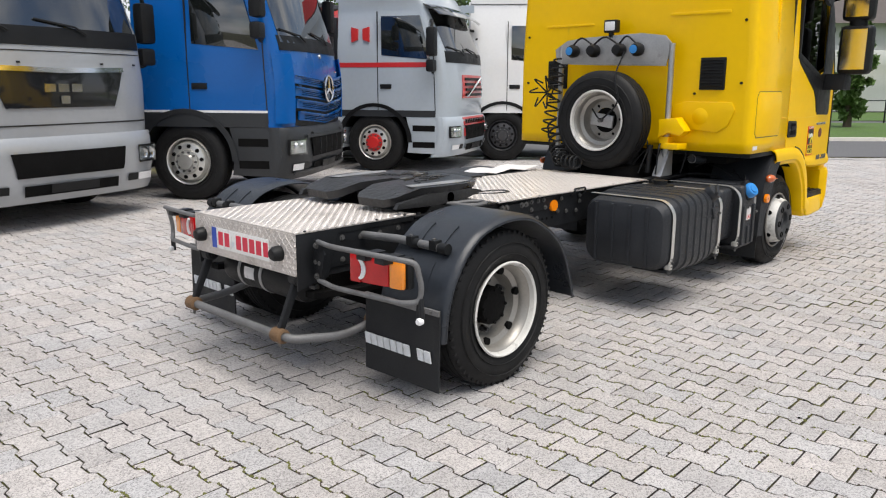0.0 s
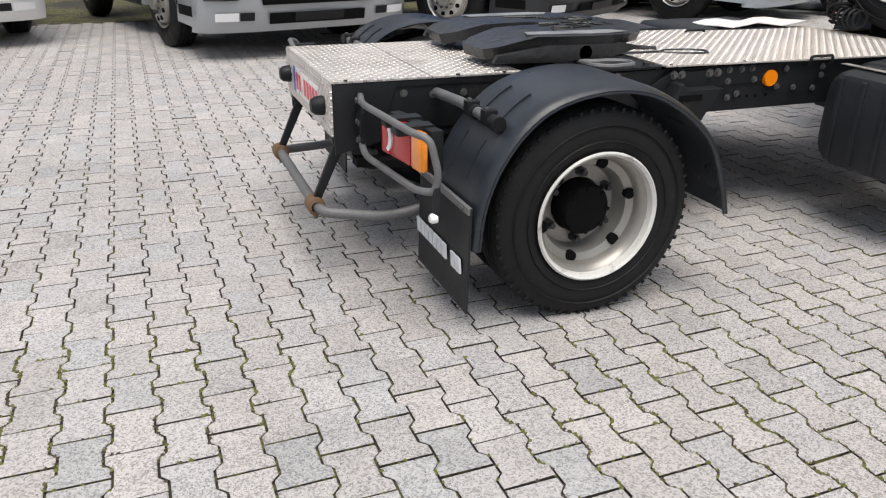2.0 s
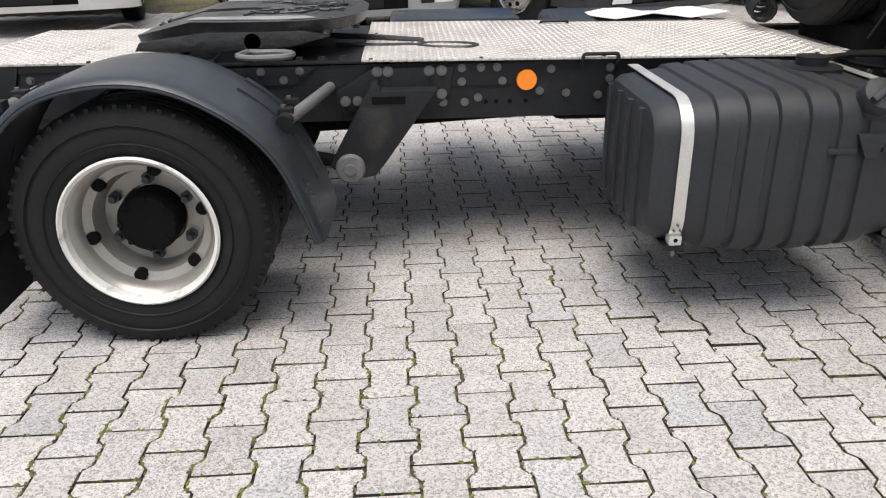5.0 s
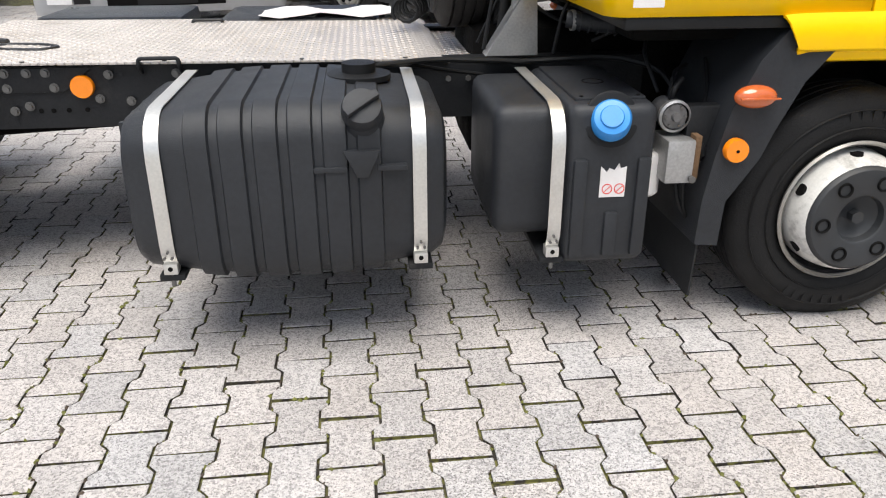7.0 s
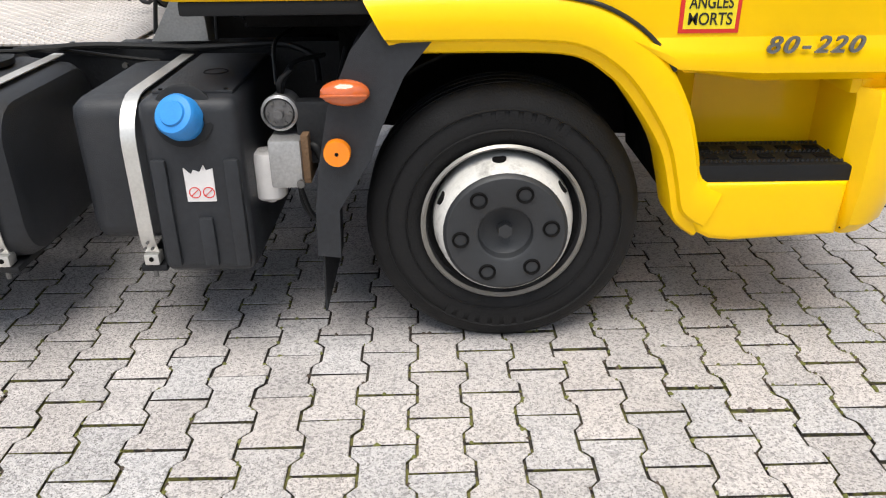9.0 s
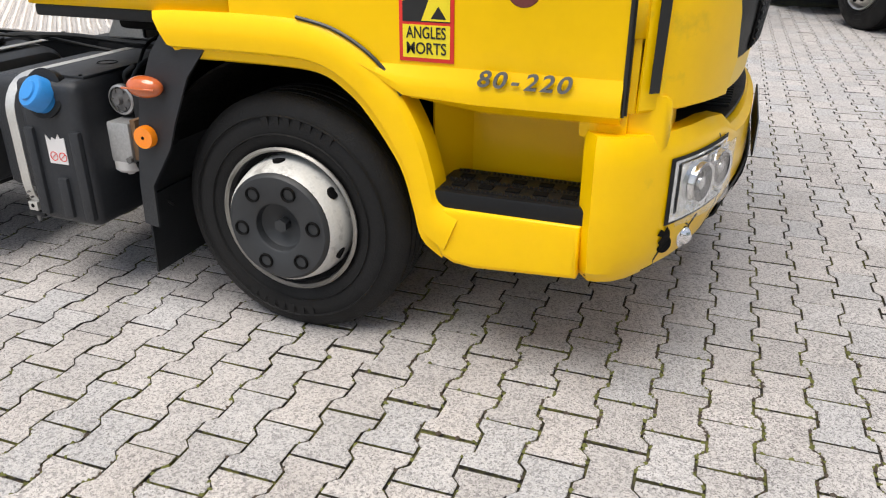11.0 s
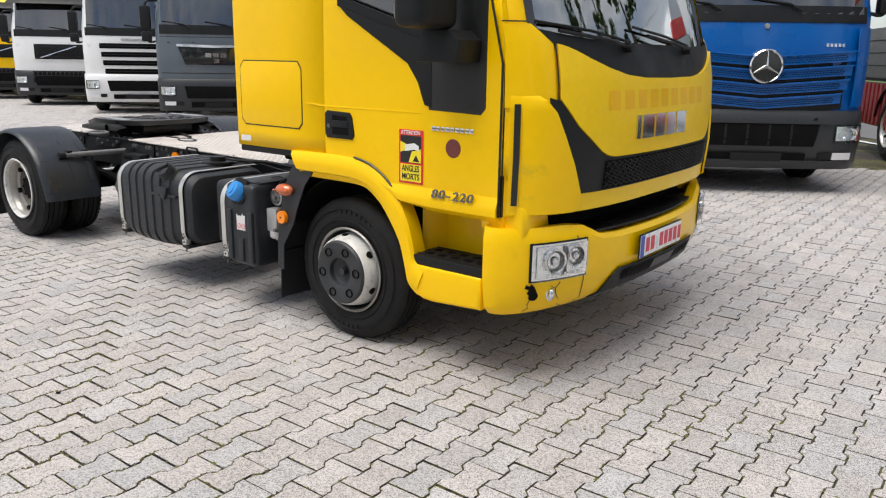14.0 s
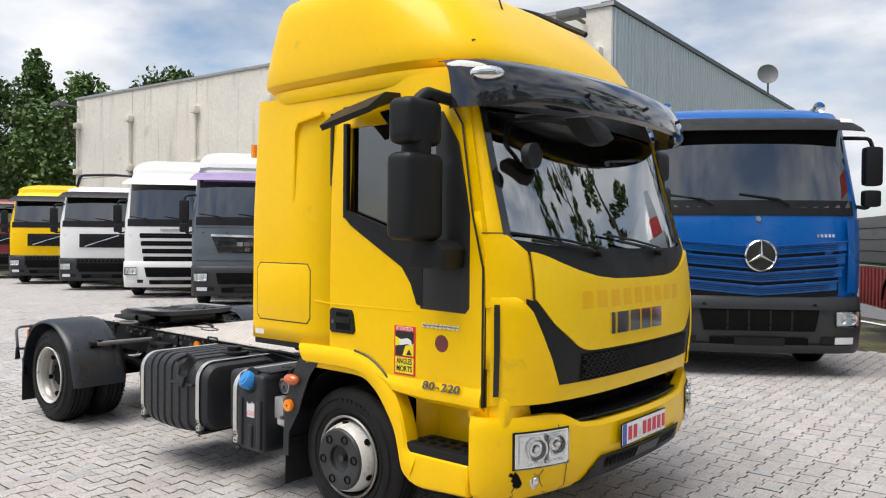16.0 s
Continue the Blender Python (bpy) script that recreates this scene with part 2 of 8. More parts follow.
M = dict(
    yellow=material("yellow_paint", (0.95, 0.575, 0.0), 0.34, 0, 0.03, 1.2, coat=0.15, spec=0.2, dirt=(0.55, 0.38, 0.03), dirt_amount=0.1),
    yellow_faded=material("faded_yellow_paint", (0.93, 0.60, 0.006), 0.4, 0, 0.05, 2, coat=0.18, spec=0.2),
    ghost=material("ghost_lettering_yellow", (0.88, 0.48, 0.0), 0.4, 0, 0.05, 2, coat=0.2, spec=0.2),
    black=material("black_plastic", (0.008, 0.0085, 0.0095), 0.5, 0, 0.2, 6, 0.15, 300, spec=0.3),
    gloss_black=material("smoked_acrylic", (0.015, 0.016, 0.018), 0.08, 0, 0.1, 3, coat=0.8),
    plastic=material("grey_black_plastic", (0.021, 0.023, 0.027), 0.44, 0, 0.25, 5, 0.25, 420, spec=0.4, dirt=(0.036, 0.036, 0.038), dirt_amount=0.25),
    mudguard=material("weathered_dark_plastic", (0.022, 0.026, 0.033), 0.33, 0, 0.25, 3, 0.15, 300, dirt=(0.05, 0.053, 0.06), dirt_amount=0.3),
    frame=material("chassis_paint", (0.012, 0.013, 0.015), 0.5, 0.1, 0.3, 6, 0.2, 120, spec=0.35, dirt=(0.06, 0.055, 0.05), dirt_amount=0.3),
    # near-black for grime, with shade inside holes and under the trucks painted in
    under=material("grime_and_recess_shade", (0.005, 0.0048, 0.0048), 0.85, 0, 0.3, 8, 0.4, 60, spec=0.12),
    rubber=material("tyre_rubber", (0.008, 0.008, 0.0085), 0.65, 0, 0.2, 9, 0.25, 160, spec=0.3, dirt=(0.032, 0.030, 0.028), dirt_amount=0.25, dirt_scale=5),
    flap=material("mudflap_rubber", (0.015, 0.016, 0.018), 0.62, 0, 0.2, 6, 0.15, 200, spec=0.3),
    rim=material("silver_rim", (0.32, 0.305, 0.28), 0.38, 0.5, 0.12, 6, dirt=(0.22, 0.19, 0.16), dirt_amount=0.3, dirt_scale=6),
    rim_white=material("worn_white_rim_edge", (0.64, 0.63, 0.60), 0.4, 0, 0.12, 9, dirt=(0.10, 0.09, 0.08), dirt_amount=0.45, dirt_scale=14),
    rim_dark=material("dark_rim_and_well_shade", (0.05, 0.05, 0.055), 0.4, 0.3, 0.2, 6),
    chrome=material("chrome", (0.75, 0.75, 0.76), 0.12, 1.0, 0.05, 10),
    steel=material("galvanised_steel", (0.42, 0.42, 0.42), 0.45, 0.7, 0.22, 9, 0.1, 90, dirt=(0.2, 0.19, 0.17), dirt_amount=0.35, dirt_scale=6),
    strap=material("stainless_strap", (0.66, 0.65, 0.62), 0.35, 0.75, 0.12, 9),
    bolt=material("zinc_bolt", (0.15, 0.148, 0.145), 0.45, 0.6, 0.25, 30),
    rust=material("rusty_brass_clamp", (0.15, 0.088, 0.045), 0.8, 0.1, 0.35, 30, 0.4, 120),
    tube=material("grey_painted_tube", (0.15, 0.15, 0.152), 0.55, 0.2, 0.3, 12, 0.2, 120, dirt=(0.08, 0.07, 0.065), dirt_amount=0.35),
    grease=material("greasy_black_steel", (0.030, 0.030, 0.031), 0.33, 0.2, 0.4, 7, 0.5, 30),
    tread=checker_plate(),
    orange=material("orange_reflector", (0.95, 0.26, 0.005), 0.2, 0, 0.1, 40, coat=0.5),
    amber=material("amber_lens", (0.55, 0.12, 0.03), 0.12, 0, 0.15, 60, coat=0.8),
    red_lens=material("red_lens", (0.50, 0.005, 0.008), 0.2, 0, 0.15, 60, coat=0.3),
    amber_lens=material("indicator_lens", (0.92, 0.28, 0.01), 0.15, 0, 0.1, 60, coat=0.8),
    lamp_silver=material("lamp_reflector_silver", (0.86, 0.87, 0.88), 0.12, 0.95, 0.1, 20, 0.12, 30),
    white_lens=material("white_lens", (0.82, 0.82, 0.83), 0.12, 0, 0.1, 60, coat=0.8),
    lens_glass=glass("headlamp_glass", (0.97, 0.98, 0.98), 0.01, 0.06),
    glass=glass("tinted_glass", (0.45, 0.50, 0.49), 0.01, 0.42),
    dark_glass=glass("dark_glass", (0.10, 0.11, 0.12), 0.01, 0.2),
    far_glass=material("reflecting_dark_glass", (0.010, 0.012, 0.012), 0.02, 0, 0.1, 3, coat=0.3, spec=0.8, ior=1.9),
    blue_cap=material("blue_plastic", (0.03, 0.24, 0.62), 0.38, 0, 0.12, 14),
    paper=material("white_sticker", (0.75, 0.73, 0.72), 0.5, 0, 0.08, 30, dirt=(0.4, 0.37, 0.35), dirt_amount=0.35, dirt_scale=20),
    plate_white=material("number_plate_white", (0.80, 0.80, 0.78), 0.3, 0, 0.05, 20),
    plate_red=material("number_plate_red", (0.62, 0.015, 0.05), 0.35, 0, 0.08, 30),
    plate_blue=material("number_plate_blue", (0.02, 0.07, 0.42), 0.35, 0, 0.08, 30),
    sign_red=material("sign_red", (0.72, 0.03, 0.02), 0.4, 0, 0.08, 20),
    sign_green=material("sign_green", (0.015, 0.10, 0.05), 0.4, 0, 0.08, 20),
    sign_yellow=material("sign_yellow", (0.90, 0.72, 0.02), 0.4, 0, 0.06, 20),
    sign_black=material("sign_black", (0.015, 0.015, 0.015), 0.4, 0, 0.1, 20),
    seal=material("maroon_seal", (0.17, 0.035, 0.03), 0.5, 0, 0.3, 90),
    letter=material("grey_white_lettering", (0.62, 0.64, 0.66), 0.6, 0, 0.2, 30),
    seat=material("dark_seat_fabric", (0.03, 0.032, 0.037), 0.9, 0, 0.3, 20, 0.3, 200),
    silver=material("silver_truck_paint", (0.38, 0.395, 0.415), 0.35, 0.25, 0.04, 1.5, coat=0.6, dirt=(0.30, 0.30, 0.29), dirt_amount=0.12),
    blue=material("blue_truck_paint", (0.0, 0.098, 0.375), 0.3, 0, 0.05, 1.5, coat=0.4, spec=0.3),
    grey_paint=material("light_grey_truck_paint", (0.44, 0.49, 0.54), 0.35, 0.1, 0.04, 1.5, coat=0.6),
    white_paint=material("white_truck_paint", (0.80, 0.80, 0.80), 0.35, 0, 0.03, 1.5, coat=0.5, dirt=(0.5, 0.5, 0.48), dirt_amount=0.1),
    slate=material("slate_truck_paint", (0.085, 0.105, 0.125), 0.35, 0, 0.05, 1.5, coat=0.5),
    purple=material("faded_purple_stripe", (0.30, 0.22, 0.42), 0.5, 0, 0.25, 4),
    red_paint=material("red_truck_paint", (0.60, 0.03, 0.03), 0.35, 0, 0.06, 1.5, coat=0.5),
    dark_red=material("dark_red_paint", (0.20, 0.012, 0.015), 0.4, 0, 0.15, 2, coat=0.3),
    skirt=material("dark_grey_bumper_plastic", (0.026, 0.028, 0.031), 0.45, 0, 0.12, 3, 0.15, 300),
    concrete=material("stained_concrete_wall", (0.80, 0.76, 0.69), 0.85, 0, 0.12, 0.6, 0.3, 12, dirt=(0.42, 0.40, 0.35), dirt_amount=0.2, dirt_scale=0.8),
    corrugated=corrugated("corrugated_grey_cladding", (0.56, 0.60, 0.63)),
    asphalt=material("asphalt", (0.12, 0.12, 0.125), 0.9, 0, 0.2, 2, 0.4, 80),
    grass=material("lawn", (0.07, 0.13, 0.025), 0.9, 0, 0.35, 1.2, 0.8, 30),
    roofing=material("dark_roof_tiles", (0.10, 0.085, 0.08), 0.8, 0, 0.2, 3, 0.3, 20),
    render_wall=material("white_house_render", (0.72, 0.71, 0.69), 0.8, 0, 0.06, 1),
    moss=material("cushion_moss", (0.12, 0.125, 0.03), 0.95, 0, 0.4, 30, per="island"),
    crumbs=material("joint_soil_crumbs", (0.065, 0.048, 0.035), 0.95, 0, 0.4, 30, per="island"),
    bark=material("bark", (0.10, 0.075, 0.05), 0.9, 0, 0.3, 6, 0.6, 20),
    leaf=material("leaves", (0.08, 0.145, 0.03), 0.6, 0, 0.3, 2, per="island"),
    leaf_dark=material("dark_leaves", (0.070, 0.115, 0.030), 0.6, 0, 0.3, 2, per="island"),
)


def streaked(m, color):
    """Dark runs of rain dirt down a wall, narrow and long."""
    n, l = m.node_tree.nodes, m.node_tree.links
    base = n["Principled BSDF"].inputs["Base Color"]
    was = base.links[0].from_socket
    geo, mp, no, rp, mx = n.new("ShaderNodeNewGeometry"), n.new("ShaderNodeMapping"), n.new("ShaderNodeTexNoise"), n.new("ShaderNodeValToRGB"), n.new("ShaderNodeMix")
    mp.inputs["Scale"].default_value = (2.2, 2.2, 0.16)
    no.inputs["Scale"].default_value, no.inputs["Detail"].default_value, no.inputs["Roughness"].default_value = 1.0, 7, 0.6
    rp.color_ramp.elements[0].position, rp.color_ramp.elements[1].position = 0.56, 0.92
    mx.data_type = "RGBA"
    l.new(geo.outputs["Position"], mp.inputs[0])
    l.new(mp.outputs[0], no.inputs["Vector"])
    l.new(no.outputs["Fac"], rp.inputs[0])
    l.new(rp.outputs[0], mx.inputs[0])
    l.new(was, mx.inputs[6])
    mx.inputs[7].default_value = (*color, 1)
    l.new(mx.outputs[2], base)


streaked(M["concrete"], (0.24, 0.22, 0.19))


def stone_material(name, per):
    """Grey concrete pavers: speckled aggregate, tone from stone to stone, pale rubbed corners and brownish stains."""
    m = material(name, (0.40, 0.37, 0.345), 0.88, 0, 0.16, 5, 0.55, 260, spec=0.3, per=per, dirt=(0.30, 0.265, 0.235), dirt_amount=0.2, dirt_scale=1.3, world_space=True)
    n, l = m.node_tree.nodes, m.node_tree.links
    src = n.new("ShaderNodeObjectInfo").outputs["Random"] if per == "object" else n.new("ShaderNodeNewGeometry").outputs["Random Per Island"]
    hue = n.new("ShaderNodeValToRGB")
    hue.color_ramp.elements[0].color, hue.color_ramp.elements[1].color = (0.452, 0.443, 0.445, 1), (0.496, 0.462, 0.443, 1)
    hue.color_ramp.elements.new(0.35).color = (0.476, 0.452, 0.441, 1)
    jump = n.new("ShaderNodeMath")
    jump.operation = "MULTIPLY"
    jump.inputs[1].default_value = 7.31
    wrap = n.new("ShaderNodeMath")
    wrap.operation = "FRACT"
    l.new(src, jump.inputs[0])
    l.new(jump.outputs[0], wrap.inputs[0])
    l.new(wrap.outputs[0], hue.inputs[0])
    first = [x for x in n if x.bl_idname == "ShaderNodeHueSaturation"][0]
    l.new(hue.outputs[0], first.inputs["Color"])
    base = n["Principled BSDF"].inputs["Base Color"]
    was = base.links[0].from_socket
    co, vo, rp, mx = n.new("ShaderNodeTexCoord"), n.new("ShaderNodeTexVoronoi"), n.new("ShaderNodeValToRGB"), n.new("ShaderNodeMix")
    vo.inputs["Scale"].default_value = 170
    geo = n.new("ShaderNodeNewGeometry")
    l.new(geo.outputs["Position"], vo.inputs["Vector"])
    rp.color_ramp.elements[0].position, rp.color_ramp.elements[0].color = 0.0, (0.45, 0.45, 0.46, 1)
    rp.color_ramp.elements[1].position, rp.color_ramp.elements[1].color = 0.55, (1.12, 1.12, 1.12, 1)
    sep = n.new("ShaderNodeSeparateColor")
    l.new(vo.outputs["Color"], sep.inputs[0])
    l.new(sep.outputs[0], rp.inputs[0])
    mx.data_type, mx.blend_type = "RGBA", "MULTIPLY"
    mx.inputs[0].default_value = 0.75
    l.new(was, mx.inputs[6])
    l.new(rp.outputs[0], mx.inputs[7])
    # dark weathered grains, thick in some stretches of the yard and thin in others
    grain, patch, level, dots, soil = n.new("ShaderNodeTexNoise"), n.new("ShaderNodeTexNoise"), n.new("ShaderNodeMapRange"), n.new("ShaderNodeMath"), n.new("ShaderNodeMix")
    grain.inputs["Scale"].default_value, grain.inputs["Detail"].default_value, grain.inputs["Roughness"].default_value = 190, 5, 0.75
    patch.inputs["Scale"].default_value, patch.inputs["Detail"].default_value, patch.inputs["Roughness"].default_value = 0.55, 6, 0.62
    l.new(geo.outputs["Position"], grain.inputs["Vector"])
    l.new(geo.outputs["Position"], patch.inputs["Vector"])
    level.inputs["From Min"].default_value, level.inputs["From Max"].default_value = 0.36, 0.66
    level.inputs["To Min"].default_value, level.inputs["To Max"].default_value = 0.41, 0.475
    l.new(patch.outputs["Fac"], level.inputs["Value"])
    dots.operation = "SUBTRACT"
    l.new(level.outputs["Result"], dots.inputs[0])
    l.new(grain.outputs["Fac"], dots.inputs[1])
    gain = n.new("ShaderNodeMath")
    gain.operation, gain.use_clamp = "MULTIPLY", True
    gain.inputs[1].default_value = 16.0
    l.new(dots.outputs[0], gain.inputs[0])
    soil.data_type = "RGBA"
    l.new(gain.outputs[0], soil.inputs[0])
    l.new(mx.outputs[2], soil.inputs[6])
    soil.inputs[7].default_value = (0.125, 0.115, 0.108, 1)
    l.new(soil.outputs[2], base)
    return m


def joint_material():
    """Dark sandy joints with moss that grows in patches."""
    m = material("mossy_joint_sand", (0.030, 0.025, 0.020), 0.95, 0, 0.4, 10, 0.5, 150, world_space=True)
    n, l = m.node_tree.nodes, m.node_tree.links
    base = n["Principled BSDF"].inputs["Base Color"]
    was = base.links[0].from_socket
    co, no, rp, mx = n.new("ShaderNodeNewGeometry"), n.new("ShaderNodeTexNoise"), n.new("ShaderNodeValToRGB"), n.new("ShaderNodeMix")
    no.inputs["Scale"].default_value, no.inputs["Detail"].default_value = 1.1, 8
    rp.color_ramp.elements[0].position, rp.color_ramp.elements[1].position = 0.43, 0.53
    mx.data_type = "RGBA"
    l.new(co.outputs["Position"], no.inputs["Vector"])
    l.new(no.outputs["Fac"], rp.inputs[0])
    crumb, cr, both = n.new("ShaderNodeTexNoise"), n.new("ShaderNodeValToRGB"), n.new("ShaderNodeMath")
    crumb.inputs["Scale"].default_value, crumb.inputs["Detail"].default_value = 34, 4
    cr.color_ramp.elements[0].position, cr.color_ramp.elements[1].position = 0.44, 0.56
    both.operation = "MULTIPLY"
    l.new(co.outputs["Position"], crumb.inputs["Vector"])
    l.new(crumb.outputs["Fac"], cr.inputs[0])
    l.new(rp.outputs[0], both.inputs[0])
    l.new(cr.outputs[0], both.inputs[1])
    l.new(both.outputs[0], mx.inputs[0])
    l.new(was, mx.inputs[6])
    mx.inputs[7].default_value = (0.13, 0.125, 0.035, 1)
    l.new(mx.outputs[2], base)
    return m


# ---- mesh helpers ----
def link(name, bm, mat, parent=None, label="", smooth=40):
    me = bpy.data.meshes.new(name)
    bmesh.ops.recalc_face_normals(bm, faces=bm.faces)
    bm.to_mesh(me)
    bm.free()
    if smooth:
        me.shade_smooth()
        me.set_sharp_from_angle(angle=radians(smooth))
    me.materials.append(M[mat] if isinstance(mat, str) else mat)
    ob = new(name, me)
    if parent is not None:
        ob.parent = parent
    if label:
        ob["label"] = label
    return ob


def part(name, bm, mat, parent, label="", smooth=40):
    return link(name, bm, mat, parent, label, smooth)


def empty(name, m=None):
    ob = new(name)
    ob.empty_display_size = 0.2
    if m is not None:
        ob.matrix_world = m
    return ob


def box(a, b, bevel=0.0, bm=None, seg=2):
    bm = bm or bmesh.new()
    made = bmesh.ops.create_cube(bm, size=1, matrix=Matrix.Translation([(p + q) / 2 for p, q in zip(a, b)]) @ Matrix.Diagonal((*[abs(q - p) for p, q in zip(a, b)], 1)))
    if bevel:
        edges = {e for v in made["verts"] for e in v.link_edges}
        bmesh.ops.bevel(bm, geom=list(edges), offset=bevel, segments=seg, affect="EDGES", profile=0.6)
    return bm


def rod(p, q, r, seg=12, r2=None, bm=None):
    bm = bm or bmesh.new()
    p, q = Vector(p), Vector(q)
    m = Matrix.Translation((p + q) / 2) @ (q - p).to_track_quat("Z", "Y").to_matrix().to_4x4()
    bmesh.ops.create_cone(bm, cap_ends=True, segments=seg, radius1=r, radius2=r if r2 is None else r2, depth=(q - p).length, matrix=m)
    return bm


def tube(points, r, seg=10, round_by=0.0, bm=None, steps=5):
    """A bent tube along points, its corners rounded."""
    bm = bm or bmesh.new()
    pts = [Vector(p) for p in points]
    if round_by:
        out = [pts[0]]
        for a, b, c in zip(pts, pts[1:], pts[2:]):
            u, w = (a - b), (c - b)
            d = min(round_by, u.length * 0.45, w.length * 0.45)
            u, w = b + u.normalized() * d, b + w.normalized() * d
            out += [u.lerp(b, s).lerp(b.lerp(w, s), s) for s in [i / steps for i in range(steps + 1)]]
        pts = out + [pts[-1]]
    rings, side = [], None
    for i, p in enumerate(pts):
        t = (pts[min(i + 1, len(pts) - 1)] - pts[max(i - 1, 0)]).normalized()
        side = (t.orthogonal() if side is None else side - t * side.dot(t)).normalized()
        up = t.cross(side)
        rings.append([bm.verts.new(p + (side * math.cos(a) + up * math.sin(a)) * r) for a in [2 * math.pi * k / seg for k in range(seg)]])
    for a, b in zip(rings, rings[1:]):
        for k in range(seg):
            bm.faces.new((a[k], a[(k + 1) % seg], b[(k + 1) % seg], b[k]))
    bm.faces.new(rings[0])
    bm.faces.new(rings[-1][::-1])
    return bm


def prism(pts, axis, a, b, bevel=0.0, bm=None, seg=2):
    """A polygon in the two other axes, extruded along axis from a to b."""
    bm = bm or bmesh.new()
    def at(p, h):
        return {"x": (h, p[0], p[1]), "y": (p[0], h, p[1]), "z": (p[0], p[1], h)}[axis]
    lo, hi = [bm.verts.new(at(p, a)) for p in pts], [bm.verts.new(at(p, b)) for p in pts]
    faces = [bm.faces.new(lo), bm.faces.new(hi[::-1])]
    for i in range(len(pts)):
        j = (i + 1) % len(pts)
        faces.append(bm.faces.new((lo[i], lo[j], hi[j], hi[i])))
    bmesh.ops.recalc_face_normals(bm, faces=faces)
    if bevel:
        edges = {e for f in faces[:2] for e in f.edges}
        bmesh.ops.bevel(bm, geom=list(edges), offset=bevel, segments=seg, affect="EDGES", profile=0.6)
    return bm


def lathe(profile, centre, axis="y", seg=48, bm=None, closed=False):
    """Turns (radius, along) pairs round an axis through centre."""
    bm = bm or bmesh.new()
    rings = []
    for r, h in profile:
        ring = []
        for k in range(seg):
            a = 2 * math.pi * k / seg
            c, s = r * math.cos(a), r * math.sin(a)
            v = {"y": (c, h, s), "x": (h, c, s), "z": (c, s, h)}[axis]
            ring.append(bm.verts.new(Vector(centre) + Vector(v)))
        rings.append(ring)
    pairs = list(zip(rings, rings[1:])) + ([(rings[-1], rings[0])] if closed else [])
    for a, b in pairs:
        for k in range(seg):
            bm.faces.new((a[k], a[(k + 1) % seg], b[(k + 1) % seg], b[k]))
    bmesh.ops.remove_doubles(bm, verts=bm.verts, dist=1e-5)
    return bm


def loft(rings, bm=None, caps=(True, True), closed=True):
    bm = bm or bmesh.new()
    vs = [[bm.verts.new(p) for p in ring] for ring in rings]
    n = len(vs[0])
    for a, b in zip(vs, vs[1:]):
        for k in range(n if closed else n - 1):
            bm.faces.new((a[k], a[(k + 1) % n], b[(k + 1) % n], b[k]))
    if caps[0]:
        bm.faces.new(vs[0][::-1])
    if caps[1]:
        bm.faces.new(vs[-1])
    return bm


def sheet(us, vs, place, thick=0.0, bm=None):
    """A grid of points place(u, v), with thickness."""
    bm = bm or bmesh.new()
    g = [[bm.verts.new(place(u, v)) for v in vs] for u in us]
    faces = []
    for a, b in zip(g, g[1:]):
        for k in range(len(vs) - 1):
            faces.append(bm.faces.new((a[k], a[k + 1], b[k + 1], b[k])))
    if thick:
        bmesh.ops.recalc_face_normals(bm, faces=faces)
        bmesh.ops.solidify(bm, geom=faces, thickness=thick)
    return bm


def bent(path, width_axis, a, b, thick, bm=None):
    """A strip along a path of 3D points, from a to b along one axis (0, 1, 2), with thickness."""
    def place(p, h):
        q = list(p)
        q[width_axis] = h
        return q
    return sheet(path, [a, (a + b) / 2, b], place, thick, bm)


def spread(a, b, n):
    return [a + (b - a) * i / (n - 1) for i in range(n)]


def smooth_path(pts, k=4):
    """A Catmull-Rom curve through 2D points."""
    out = []
    for i in range(len(pts) - 1):
        p = [Vector(pts[max(0, min(len(pts) - 1, i + j))]) for j in (-1, 0, 1, 2)]
        for t in [q / k for q in range(k)]:
            v = 0.5 * (2 * p[1] + (p[2] - p[0]) * t + (2 * p[0] - 5 * p[1] + 4 * p[2] - p[3]) * t * t + (3 * p[1] - p[0] - 3 * p[2] + p[3]) * t ** 3)
            out.append((v.x, v.y))
    return out + [tuple(pts[-1])]


def along(table, z):
    """Reads a height table of (z, value) pairs."""
    if z <= table[0][0]:
        return table[0][1]
    for (a, p), (b, q) in zip(table, table[1:]):
        if z <= b:
            return p + (q - p) * (z - a) / (b - a)
    return table[-1][1]


def mirror_y(bm):
    bmesh.ops.scale(bm, vec=(1, -1, 1), verts=bm.verts)
    bmesh.ops.reverse_faces(bm, faces=bm.faces)
    return bm


def lettering(name, words, size, m, mat, parent, depth=0.002, label="", shear=0.0, width=0.0):
    cu = bpy.data.curves.new(name, "FONT")
    cu.body, cu.size, cu.extrude, cu.shear, cu.align_x, cu.align_y = words, size, depth, shear, "CENTER", "CENTER"
    cu.offset = 0.012 * size
    tmp = bpy.data.objects.new(name, cu)
    me = bpy.data.meshes.new_from_object(tmp)
    bpy.data.objects.remove(tmp)
    if width:
        xs = [v.co.x for v in me.vertices]
        k = width / (max(xs) - min(xs))
        for v in me.vertices:
            v.co.x *= k
    me.transform(m)
    me.materials.append(M[mat])
    ob = new(name, me)
    ob.parent = parent
    if label:
        ob["label"] = label
    return ob


